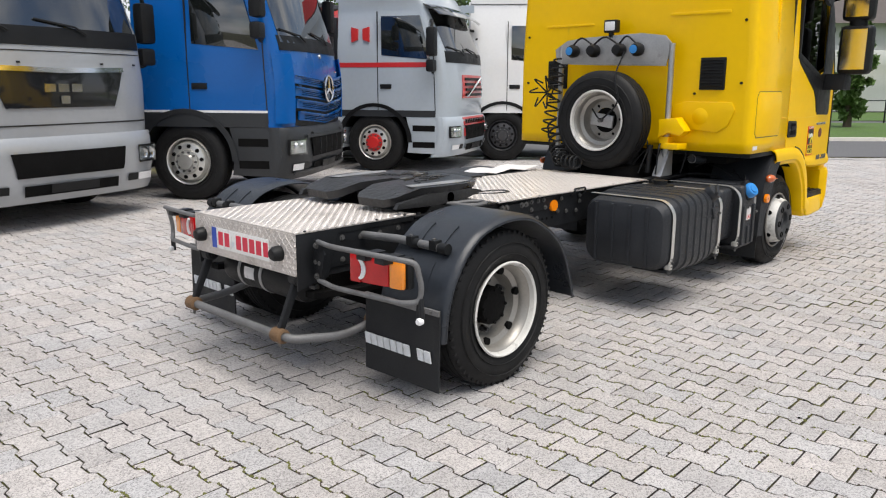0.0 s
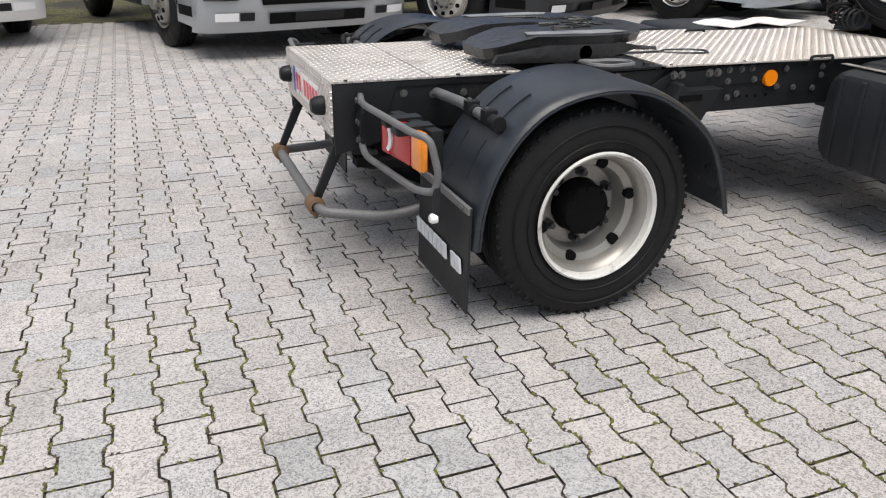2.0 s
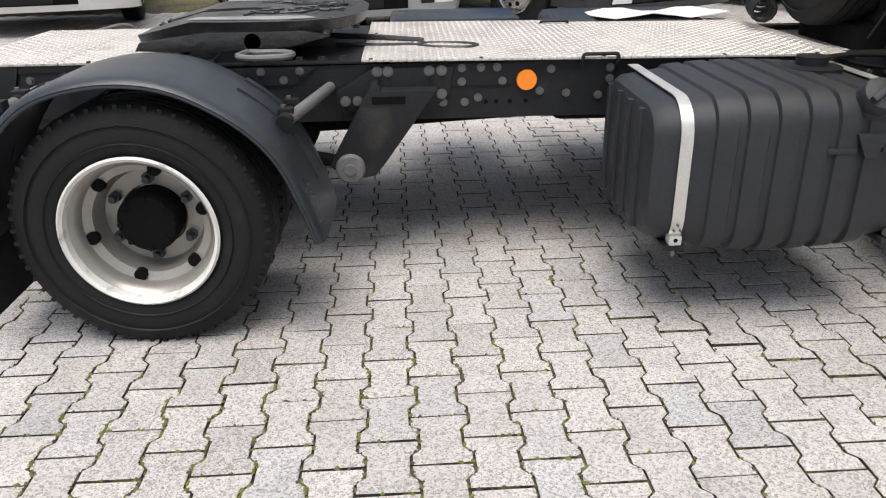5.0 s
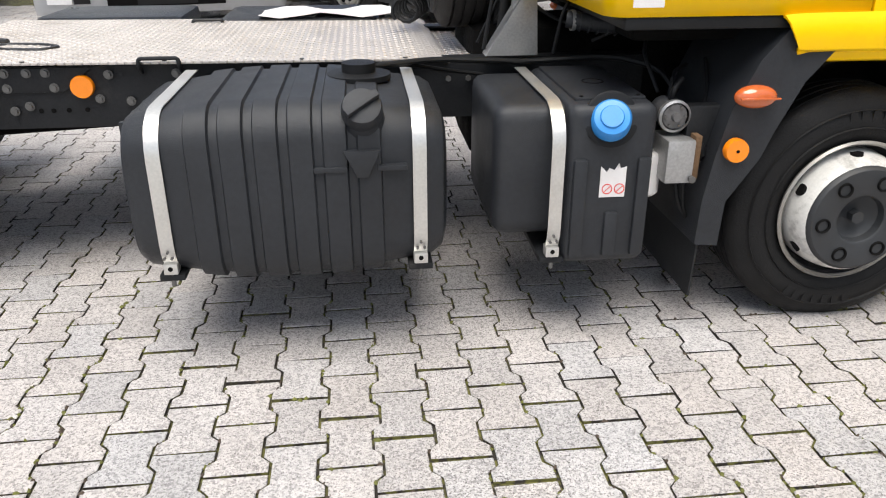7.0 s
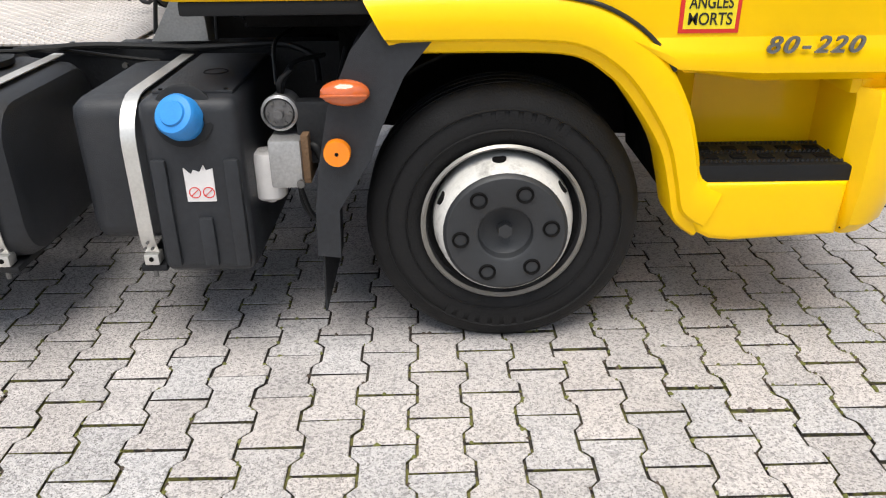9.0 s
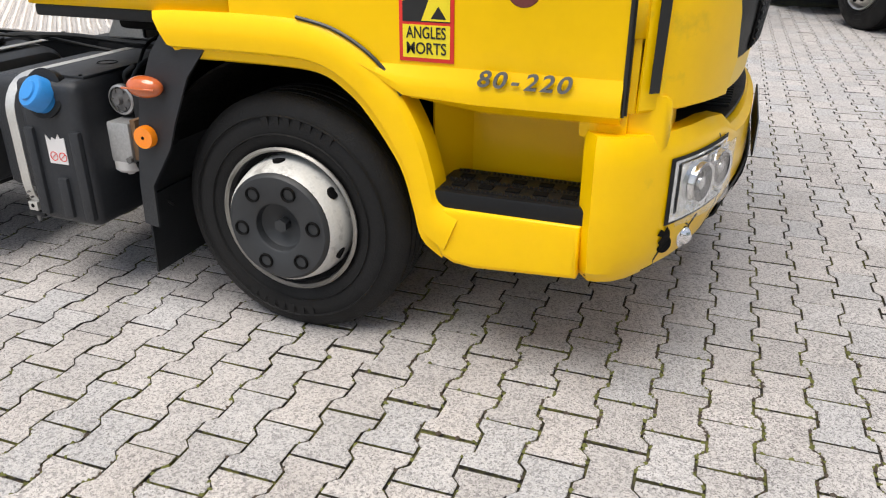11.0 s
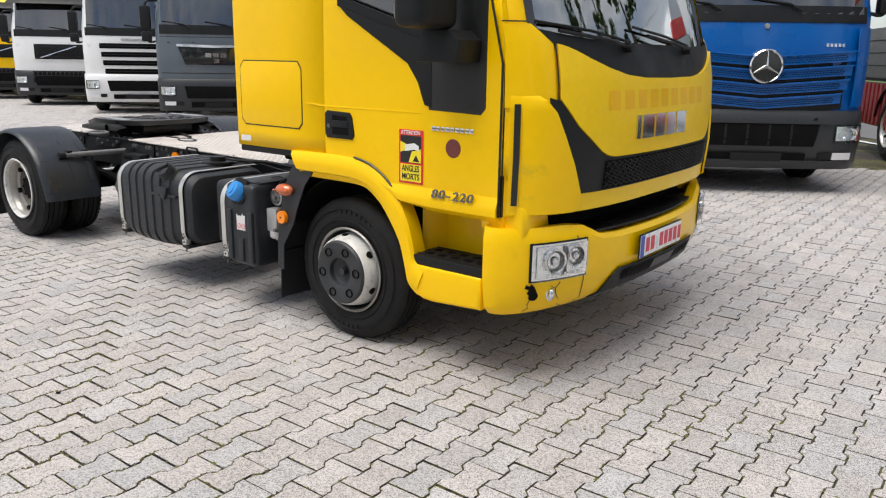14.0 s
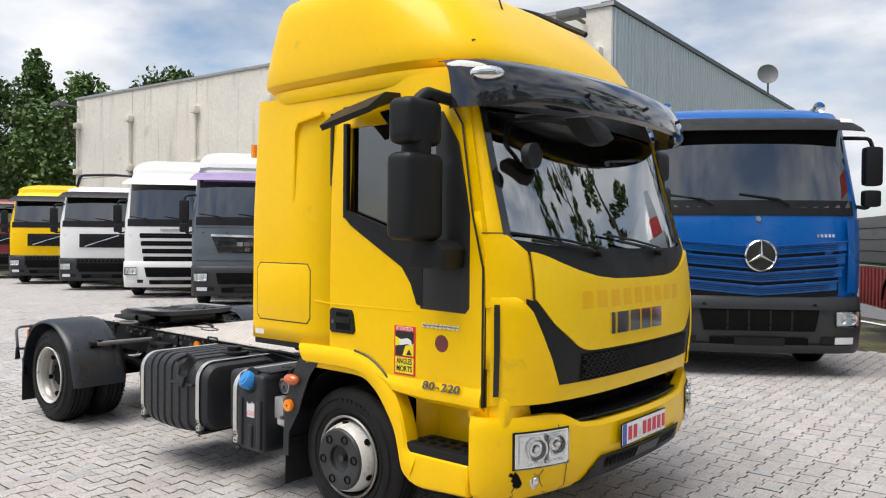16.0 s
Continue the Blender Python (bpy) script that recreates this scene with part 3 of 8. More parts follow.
def bolts(places, normal, r=0.012, h=0.012, washer=True):
    """One bolt head with its washer at each place, as meshes to link."""
    out = []
    for p in places:
        p, n = Vector(p), Vector(normal)
        bm = rod(p, p + n * h, r, 6)
        if washer:
            rod(p, p + n * 0.003, r * 1.5, 12, bm=bm)
        out.append(bm)
    return out


def tread_bars(name, parent, origin, du, dv, nu, nv, up):
    """Raised lozenge bars of tread plate, turned to and fro like a chequerboard, as one mesh."""
    o, du, dv, up = Vector(origin), Vector(du), Vector(dv), Vector(up)
    a, b = du.normalized(), dv.normalized()
    vs, fs = [], []
    for i in range(nu):
        for j in range(nv):
            c = o + du * (i + 0.5) + dv * (j + 0.5)
            s = 1 if (i + j) % 2 else -1
            p, q = (a + b * s).normalized(), (a - b * s).normalized()
            k = len(vs)
            vs += [c - p * 0.0102, c + q * 0.0036, c + p * 0.0102, c - q * 0.0036, c - p * 0.0066 + up * 0.0022, c + q * 0.0022 + up * 0.0022, c + p * 0.0066 + up * 0.0022, c - q * 0.0022 + up * 0.0022]
            fs += [[k + 4, k + 5, k + 6, k + 7]] + [[k + e, k + (e + 1) % 4, k + 4 + (e + 1) % 4, k + 4 + e] for e in range(4)]
    me = bpy.data.meshes.new(name)
    me.from_pydata([tuple(v) for v in vs], [], fs)
    me.materials.append(M["tread"])
    ob = new(name, me)
    ob.parent = parent
    return tagged(ob, kind="stuff")


def unwrap_plate(ob, axes=(0, 1)):
    uv = ob.data.uv_layers.new(name="plate")
    for lp in ob.data.loops:
        co = ob.data.vertices[lp.vertex_index].co
        uv.data[lp.index].uv = (co[axes[0]], co[axes[1]])


# ---- wheels ----
def tyre(c, width, radius, rim_r, sy, lugs=0):
    """sy: -1 where the outer face looks to -y. c: the centre of the tyre."""
    w = width / 2
    prof = [(rim_r, -w * 0.80), (rim_r + 0.03, -w * 0.93), (rim_r + 0.45 * (radius - rim_r), -w), (radius - 0.060, -w * 0.93), (radius - 0.026, -w * 0.81), (radius - 0.005, -w * 0.67)]
    groove = []
    for g in (-0.5, -0.17, 0.17, 0.5):
        groove += [(radius, w * (g - 0.04)), (radius - 0.012, w * (g - 0.03)), (radius - 0.012, w * (g + 0.03)), (radius, w * (g + 0.04))]
    prof = prof + groove + [(r, -h) for r, h in prof[::-1]] + [(rim_r - 0.02, w * 0.6), (rim_r - 0.02, -w * 0.6)]
    bm = lathe(prof, c, "y", 72, closed=True)
    for k in range(lugs):
        for s in (-1, 1):
            a = 2 * math.pi * (k + 0.25 * s) / lugs
            m = Matrix.Translation(c) @ Matrix.Rotation(-a, 4, "Y") @ pose(radius - 0.0150, s * w * 0.72, 0, 0, 0, 0)
            bmesh.ops.create_cube(bm, size=1, matrix=m @ Matrix.Diagonal((0.017, w * 0.14, 0.013, 1)))
    for rr in (rim_r + 0.045, rim_r + 0.10):
        for s in (-1, 1):
            lathe([(rr, s * (w * 0.975)), (rr + 0.003, s * (w * 0.975 + 0.005)), (rr + 0.006, s * (w * 0.975))], c, "y", 72, bm)
    return bm


def ring_of(n, r, start=0.0):
    return [(r * math.cos(start + 2 * math.pi * k / n), r * math.sin(start + 2 * math.pi * k / n)) for k in range(n)]


def rear_wheel(parent, x, s, radius=0.398):
    """Twin wheel, s = -1 on the camera's side: deep dished silver rim with a worn white edge."""
    w = empty("rear_wheel")
    w.parent = parent
    yo = s * 1.075
    part("tyre", tyre((x, yo - s * 0.118, radius - 0.008), 0.236, radius, 0.232, s, 58), "rubber", w)
    part("tyre", tyre((x, yo - s * 0.40, radius - 0.008), 0.236, radius, 0.232, s, 58), "rubber", w)
    c = (x, 0, radius - 0.008)
    prof = [(0.238, yo - s * 0.012), (0.243, yo - s * 0.002), (0.236, yo + s * 0.004), (0.226, yo - s * 0.004), (0.222, yo - s * 0.03)]
    part("rim_edge", lathe(prof, c, "y", 64), "rim_white", w, "white rim edge with chipped paint")
    prof = [(0.222, yo - s * 0.03), (0.205, yo - s * 0.045), (0.198, yo - s * 0.085), (0.172, yo - s * 0.098), (0.165, yo - s * 0.150), (0.155, yo - s * 0.165), (0.105, yo - s * 0.165), (0.10, yo - s * 0.175)]
    bm = lathe(prof, c, "y", 64)
    part("rim", bm, "rim", w, "dusty silver dished steel rim")
    # solid near-black plugs: the shade of the hand holes is their colour
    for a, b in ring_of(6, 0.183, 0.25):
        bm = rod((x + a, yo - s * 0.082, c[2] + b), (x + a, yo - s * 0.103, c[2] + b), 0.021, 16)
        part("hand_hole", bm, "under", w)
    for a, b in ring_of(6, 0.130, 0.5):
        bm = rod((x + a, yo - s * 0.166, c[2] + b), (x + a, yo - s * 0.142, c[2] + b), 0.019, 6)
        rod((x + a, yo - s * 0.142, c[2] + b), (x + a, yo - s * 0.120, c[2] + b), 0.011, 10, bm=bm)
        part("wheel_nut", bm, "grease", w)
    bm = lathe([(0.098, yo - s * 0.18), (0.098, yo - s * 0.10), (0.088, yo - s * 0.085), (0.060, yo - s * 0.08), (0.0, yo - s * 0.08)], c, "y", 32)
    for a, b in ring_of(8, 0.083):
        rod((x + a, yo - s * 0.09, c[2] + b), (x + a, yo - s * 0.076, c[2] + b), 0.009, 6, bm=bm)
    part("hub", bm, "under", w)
    return w


def front_wheel(parent, x, s, radius=0.381):
    """Steered wheel: bulging silver rim with a dark plastic nut cover."""
    w = empty("front_wheel")
    w.parent = parent
    yo = s * 1.03
    c = (x, 0, radius - 0.004)
    part("tyre", tyre((x, yo - s * 0.118, c[2]), 0.236, radius, 0.220, s), "rubber", w)
    for a0 in (1.05, 4.2):
        for k in range(7):
            a = a0 + k * 0.115
            m = Matrix.Translation((x, 0, c[2])) @ Matrix.Rotation(-a, 4, "Y") @ Matrix.Translation((0.305, yo - s * 0.002, 0))
            bm = bmesh.new()
            bmesh.ops.create_cube(bm, size=1, matrix=m @ Matrix.Diagonal((0.034, 0.004, 0.022, 1)))
            part("sidewall_mark", bm, "rubber", w)
    prof = [(0.226, yo - s * 0.014), (0.229, yo - s * 0.004), (0.222, yo + s * 0.002), (0.215, yo - s * 0.006)]
    part("rim_edge", lathe(prof, c, "y", 64), "rim", w)
    # well coloured dark to hold the shadow between rim edge and disc
    part("rim_well", lathe([(0.215, yo - s * 0.006), (0.211, yo - s * 0.05), (0.196, yo - s * 0.065)], c, "y", 64), "rim_dark", w)
    prof = [(0.196, yo - s * 0.065), (0.194, yo - s * 0.025), (0.186, yo + s * 0.012), (0.177, yo + s * 0.040), (0.168, yo + s * 0.050)]
    part("rim", lathe(prof, c, "y", 64), "rim_white", w, "whitish silver bulged wheel disc")
    # hand holes are dark plugs, shaded by colour only
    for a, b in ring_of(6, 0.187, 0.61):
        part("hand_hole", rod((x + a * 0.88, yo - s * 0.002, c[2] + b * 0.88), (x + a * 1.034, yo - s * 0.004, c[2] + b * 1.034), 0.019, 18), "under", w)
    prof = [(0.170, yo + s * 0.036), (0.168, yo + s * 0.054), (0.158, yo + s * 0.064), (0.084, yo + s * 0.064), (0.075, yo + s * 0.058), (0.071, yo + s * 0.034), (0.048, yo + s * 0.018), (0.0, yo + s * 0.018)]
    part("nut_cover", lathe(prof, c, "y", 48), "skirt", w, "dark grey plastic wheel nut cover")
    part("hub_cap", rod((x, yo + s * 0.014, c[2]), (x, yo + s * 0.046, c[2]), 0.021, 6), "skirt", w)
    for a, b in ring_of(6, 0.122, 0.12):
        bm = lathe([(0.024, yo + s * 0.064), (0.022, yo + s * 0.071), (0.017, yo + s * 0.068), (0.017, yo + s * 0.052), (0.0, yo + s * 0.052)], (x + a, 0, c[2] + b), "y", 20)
        # recess coloured near-black to give it shade against the cover
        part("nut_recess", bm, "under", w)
        part("wheel_nut", rod((x + a, yo + s * 0.052, c[2] + b), (x + a, yo + s * 0.060, c[2] + b), 0.011, 6), "bolt", w)
    return w


# ---- the yellow tractor ----
tractor = empty("tractor_unit", pose(0, 0, 0))
tagged(tractor, "yellow two-axle tractor unit parked on grey pavers", "truck")

WHEELBASE = 3.69
for side in (-1, 1):
    rear_wheel(tractor, 0.0, side)
    front_wheel(tractor, WHEELBASE, side)
# axles and shaft in near-black grime that includes the underside's shade
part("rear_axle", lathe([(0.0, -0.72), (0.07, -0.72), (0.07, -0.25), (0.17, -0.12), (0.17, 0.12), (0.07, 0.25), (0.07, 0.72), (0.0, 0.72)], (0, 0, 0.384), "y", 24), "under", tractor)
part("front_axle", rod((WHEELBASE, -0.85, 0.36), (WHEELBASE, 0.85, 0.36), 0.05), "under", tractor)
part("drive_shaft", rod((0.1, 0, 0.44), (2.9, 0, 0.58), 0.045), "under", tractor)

# chassis: two channel rails, cross members, brackets
for s in (-1, 1):
    prof = [(s * 0.43, 0.562), (s * 0.43, 0.768), (s * 0.355, 0.768), (s * 0.355, 0.760), (s * 0.422, 0.760), (s * 0.422, 0.570), (s * 0.355, 0.570), (s * 0.355, 0.562)]
    part("chassis_rail", prism(prof, "x", -0.78, 4.55), "frame", tractor)
    # fish plates on the rail
    part("rail_plate", prism([(0.10, 0.70), (0.42, 0.70), (0.50, 0.766), (0.10, 0.766)], "y", s * 0.431, s * 0.439, 0.002), "frame", tractor)
    part("rail_plate", prism([(0.98, 0.685), (1.21, 0.685), (1.31, 0.765), (0.98, 0.765)], "y", s * 0.431, s * 0.439, 0.002), "frame", tractor)
    part("rail_plate", prism([(-0.70, 0.60), (-0.18, 0.60), (-0.10, 0.70), (-0.10, 0.77), (-0.70, 0.77)], "y", s * 0.431, s * 0.441, 0.002), "frame", tractor)
    for p in [(0.14, 0.752), (0.20, 0.72), (0.30, 0.752), (0.38, 0.72), (0.44, 0.752), (1.03, 0.75), (1.03, 0.70), (1.10, 0.75), (1.16, 0.75), (1.18, 0.70), (1.32, 0.66),
              (0.96, 0.625), (1.04, 0.625), (1.09, 0.64), (1.36, 0.74), (1.42, 0.65), (1.54, 0.64), (1.58, 0.74), (1.58, 0.70), (-0.65, 0.74), (-0.65, 0.63), (-0.52, 0.74), (-0.40, 0.73), (-0.27, 0.73), (-0.52, 0.63), (-0.14, 0.74)]:
        for bm in bolts([(p[0], s * 0.439, p[1])], (0, s, 0), 0.0105, 0.011):
            part("bolt", bm, "bolt", tractor)
    # rail holes are near-black discs that paint the shade of a bore
    for x in (1.12, 1.16, 1.21, 1.27):
        part("rail_hole", rod((x, s * 0.431, 0.622), (x, s * 0.4335, 0.622), 0.008, 12), "under", tractor)
    # spring hanger: a sloping bracket that carries the rear spring eye
    part("spring_hanger_plate", prism([(0.57, 0.60), (0.57, 0.675), (0.70, 0.758), (1.00, 0.758), (0.985, 0.66), (0.92, 0.60)], "y", s * 0.440, s * 0.452, 0.003), "frame", tractor)
    bm = prism([(0.535, 0.415), (0.70, 0.715), (0.722, 0.722), (0.735, 0.692), (0.935, 0.690), (0.745, 0.43), (0.70, 0.375), (0.60, 0.36)], "y", s * 0.452, s * 0.535, 0.008)
    part("spring_hanger", bm, "frame", tractor, "sloping dark cast spring bracket")
    part("hanger_slot", prism([(0.70, 0.645), (0.70, 0.672), (0.82, 0.672), (0.82, 0.645)], "y", s * 0.534, s * 0.538, 0.0), "under", tractor)
    part("spring_pin", lathe([(0.0, s * 0.565), (0.02, s * 0.565), (0.022, s * 0.558), (0.048, s * 0.555), (0.055, s * 0.545), (0.055, s * 0.44)], (0.61, 0, 0.41), "y", 24), "tube", tractor)
    for p in [(0.60, 0.64), (0.645, 0.64), (0.72, 0.745), (0.76, 0.745), (0.91, 0.745), (0.955, 0.745), (0.955, 0.66)]:
        for bm in bolts([(p[0], s * 0.452, p[1])], (0, s, 0), 0.013, 0.014):
            part("bolt", bm, "bolt", tractor)
    part("leaf_spring", bent([(0.61, 0, 0.41), (0.3, 0, 0.48), (0.0, 0, 0.50), (-0.4, 0, 0.47), (-0.72, 0, 0.50)], 1, s * 0.40, s * 0.47, 0.03), "under", tractor)
    part("side_reflector", lathe([(0.0, s * 0.452), (0.036, s * 0.452), (0.038, s * 0.448), (0.038, s * 0.431)], (1.27, 0, 0.702), "y", 28), "orange", tractor, "round orange side reflector")
    part("handle_hook", tube([(1.47, s * 0.44, 0.745), (1.47, s * 0.47, 0.765), (1.47, s * 0.47, 0.795), (1.60, s * 0.47, 0.795), (1.60, s * 0.47, 0.765), (1.60, s * 0.44, 0.745)], 0.007, 8, 0.02), "frame", tractor)
# members, engine and wheel housings: underbody shade is part of their near-black colour
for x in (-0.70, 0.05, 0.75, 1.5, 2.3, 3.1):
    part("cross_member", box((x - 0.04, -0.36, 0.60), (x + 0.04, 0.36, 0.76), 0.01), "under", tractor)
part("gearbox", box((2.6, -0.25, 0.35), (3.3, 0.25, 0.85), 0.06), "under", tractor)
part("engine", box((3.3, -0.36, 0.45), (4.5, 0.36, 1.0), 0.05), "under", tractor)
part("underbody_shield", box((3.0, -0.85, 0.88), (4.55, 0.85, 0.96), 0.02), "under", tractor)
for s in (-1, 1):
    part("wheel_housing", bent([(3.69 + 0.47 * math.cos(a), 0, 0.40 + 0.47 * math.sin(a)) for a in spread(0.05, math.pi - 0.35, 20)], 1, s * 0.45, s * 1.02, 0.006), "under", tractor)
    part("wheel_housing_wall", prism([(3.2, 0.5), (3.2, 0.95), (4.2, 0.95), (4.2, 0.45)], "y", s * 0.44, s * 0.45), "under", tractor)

# decks of tread plate
d = part("rear_deck", box((-0.81, -0.453, 0.793), (-0.41, 0.453, 0.801), 0.001), "tread", tractor, "aluminium tread plate deck")
unwrap_plate(d)
d = part("rear_deck", box((-0.405, -0.453, 0.793), (-0.02, 0.453, 0.801), 0.001), "tread", tractor)
unwrap_plate(d)
d = part("rear_panel", box((-0.812, -0.452, 0.593), (-0.804, 0.452, 0.793), 0.001), "tread", tractor, "dull aluminium tread plate end panel")
unwrap_plate(d, (1, 2))
part("end_channel", box((-0.804, -0.45, 0.60), (-0.70, 0.45, 0.782), 0.004), "frame", tractor)
part("deck_frame", box((-0.79, -0.448, 0.766), (-0.03, 0.448, 0.7925), 0.001), "frame", tractor)
d = part("front_deck", box((0.665, -0.465, 0.795), (2.46, 0.60, 0.803), 0.001), "tread", tractor, "long aluminium tread plate deck")
unwrap_plate(d)
d = part("front_deck_end", sheet([2.462, 2.475, 2.76], [-0.40, 0.60], lambda u, v: (u, v, 0.803 if u < 2.465 else 0.775), 0.006), "tread", tractor)
unwrap_plate(d)
d = part("deck_lip", prism([(2.40, 0.804), (2.46, 0.806), (2.50, 0.79), (2.50, 0.786), (2.46, 0.803)], "y", -0.463, 0.60), "tread", tractor)
unwrap_plate(d)
part("fifth_wheel_base", box((-0.015, -0.44, 0.786), (0.66, 0.52, 0.797), 0.002), "frame", tractor)
for x in (0.04, 0.12, 0.28, 0.36, 0.44, 0.52, 0.60):
    for y in (-0.41, 0.47):
        for bm in bolts([(x, y, 0.797)], (0, 0, 1), 0.014, 0.014):
            part("bolt", bm, "grease", tractor)
for x, y in [(0.70, -0.45), (1.1, -0.45), (1.55, -0.45), (2.0, -0.45), (2.35, -0.45), (-0.75, -0.45), (-0.3, -0.45), (-0.1, -0.45), (0.70, 0.2), (0.9, -0.05)]:
    part("rivet", rod((x, y, 0.801), (x, y, 0.806), 0.008, 10), "grease", tractor)

tread_bars("tread_relief", tractor, (-0.806, -0.449, 0.801), (0.0262, 0, 0), (0, 0.0264, 0), 29, 34, (0, 0, 1))
tread_bars("tread_relief", tractor, (0.672, -0.46, 0.803), (0.0262, 0, 0), (0, 0.0264, 0), 67, 40, (0, 0, 1))
tread_bars("tread_relief", tractor, (2.505, -0.40, 0.7755), (0.0262, 0, 0), (0, 0.0264, 0), 9, 37, (0, 0, 1))
tread_bars("tread_relief", tractor, (-0.812, -0.449, 0.596), (0, 0.0264, 0), (0, 0, 0.0245), 34, 8, (-1, 0, 0))
# the long deck lies a little lower and falls towards the cab
for ob in tractor.children:
    if ob.name.split(".")[0] in ("front_deck", "front_deck_end", "deck_lip", "rivet", "tread_relief", "fifth_wheel_base") or (ob.name.startswith("bolt") and ob.data.vertices[0].co.z > 0.79):
        for v in ob.data.vertices:
            if v.co.x > -0.018:
                v.co.z -= 0.012 + 0.009 * max(0.0, v.co.x - 0.67)

# fifth wheel: a horseshoe plate with tapering tail ramps
fifth = empty("fifth_wheel")
fifth.parent = tractor
fifth.location.z = -0.028
horse = [(-0.44, -0.14), (-0.43, -0.34), (-0.38, -0.385), (-0.20, -0.41), (-0.05, -0.435), (0.14, -0.44), (0.27, -0.415), (0.36, -0.36), (0.43, -0.25), (0.46, -0.12), (0.465, 0.0), (0.46, 0.12), (0.43, 0.25), (0.36, 0.36), (0.27, 0.415), (0.14, 0.44), (-0.05, 0.435), (-0.20, 0.41), (-0.38, 0.385), (-0.43, 0.34), (-0.44, 0.14),
         (-0.38, 0.085), (-0.24, 0.055), (-0.08, 0.047), (0.03, 0.04), (0.06, 0.0), (0.03, -0.04), (-0.08, -0.047), (-0.24, -0.055), (-0.38, -0.085)]
bm = bmesh.new()
top = [bm.verts.new((0.25 + x * 0.93, y, 0.955 + (0.0 if x > -0.22 else (x + 0.22) * 0.24))) for x, y in horse]
low = [bm.verts.new((0.25 + x * 0.90, y * 0.97, 0.915 + (0.0 if x > -0.22 else (x + 0.22) * 0.26))) for x, y in horse]
bmesh.ops.triangle_fill(bm, use_beauty=True, edges=[bm.edges.new((top[i], top[(i + 1) % len(top)])) for i in range(len(top))])
bmesh.ops.triangle_fill(bm, use_beauty=True, edges=[bm.edges.new((low[i], low[(i + 1) % len(low)])) for i in range(len(low))])
for i in range(len(top)):
    j = (i + 1) % len(top)
    bm.faces.new((top[i], top[j], low[j], low[i]))
part("coupling_plate", bm, "grease", fifth, "greasy black coupling plate")
bm = prism([(-0.28, 0.29), (0.12, 0.30), (0.17, 0.37), (0.05, 0.40), (-0.30, 0.36)], "z", 0.9565, 0.959)
bmesh.ops.translate(bm, verts=bm.verts, vec=(0.34, 0, 0))
part("wear_pad", bm, "steel", fifth, "bright worn steel patch")
bm = prism([(-0.30, -0.36), (0.05, -0.40), (0.17, -0.37), (0.12, -0.30), (-0.28, -0.29)], "z", 0.9565, 0.959)
bmesh.ops.translate(bm, verts=bm.verts, vec=(0.34, 0, 0))
part("wear_pad", bm, "steel", fifth)
rr = random.Random(4)
for k in range(34):
    x, y = 0.42 + rr.uniform(-0.15, 0.15), rr.uniform(-0.20, 0.20)
    part("grease_smear", tube([(x, y, 0.957), (x + rr.uniform(-.05, .05), y + rr.uniform(-.05, .05), 0.960), (x + rr.uniform(-.09, .09), y + rr.uniform(-.07, .07), 0.957)], rr.uniform(0.003, 0.006), 6, 0.03), "grease", fifth)
for s in (-1, 1):
    part("pedestal", prism([(-0.02, 0.797), (0.30, 0.797), (0.24, 0.90), (0.17, 0.925), (0.09, 0.90)], "y", s * 0.27, s * 0.40, 0.01), "grease", fifth)
    part("pivot_pin", rod((0.16, s * 0.26, 0.885), (0.16, s * 0.43, 0.885), 0.03, 16), "grease", fifth)
    part("side_skirt", prism([(-0.26, 0.86), (-0.24, 0.89), (0.0, 0.92), (0.34, 0.92), (0.44, 0.90), (0.30, 0.865), (0.02, 0.85)], "y", s * 0.40, s * 0.43, 0.004), "grease", fifth)
part("lock_body", box((0.02, -0.24, 0.83), (0.40, 0.24, 0.91), 0.03), "grease", fifth)
part("release_handle", tube([(0.22, -0.25, 0.85), (0.26, -0.42, 0.85), (0.24, -0.55, 0.855), (0.30, -0.60, 0.855), (0.42, -0.58, 0.855), (0.44, -0.52, 0.855), (0.38, -0.47, 0.855), (0.30, -0.46, 0.852), (0.26, -0.42, 0.85)], 0.011, 8, 0.035), "tube", fifth, "bent steel release loop")
for ob in fifth.children:
    if ob.name.split(".")[0] in ("pedestal", "pivot_pin", "side_skirt", "lock_body"):
        ob.location.x += 0.12
part("release_loop", tube([(0.86, -0.13, 0.815), (0.95, -0.20, 0.815), (1.08, -0.22, 0.815), (1.12, -0.15, 0.815), (1.05, -0.10, 0.815), (0.92, -0.08, 0.815), (0.86, -0.13, 0.815)], 0.009, 8, 0.03), "grease", fifth)
part("release_rod", tube([(0.42, 0.05, 0.84), (0.70, 0.02, 0.83), (0.90, -0.05, 0.822)], 0.012, 8, 0.05), "grease", fifth)
part("release_rod", tube([(0.55, -0.10, 0.82), (0.72, -0.14, 0.82), (0.86, -0.13, 0.818)], 0.009, 8, 0.03), "grease", fifth)

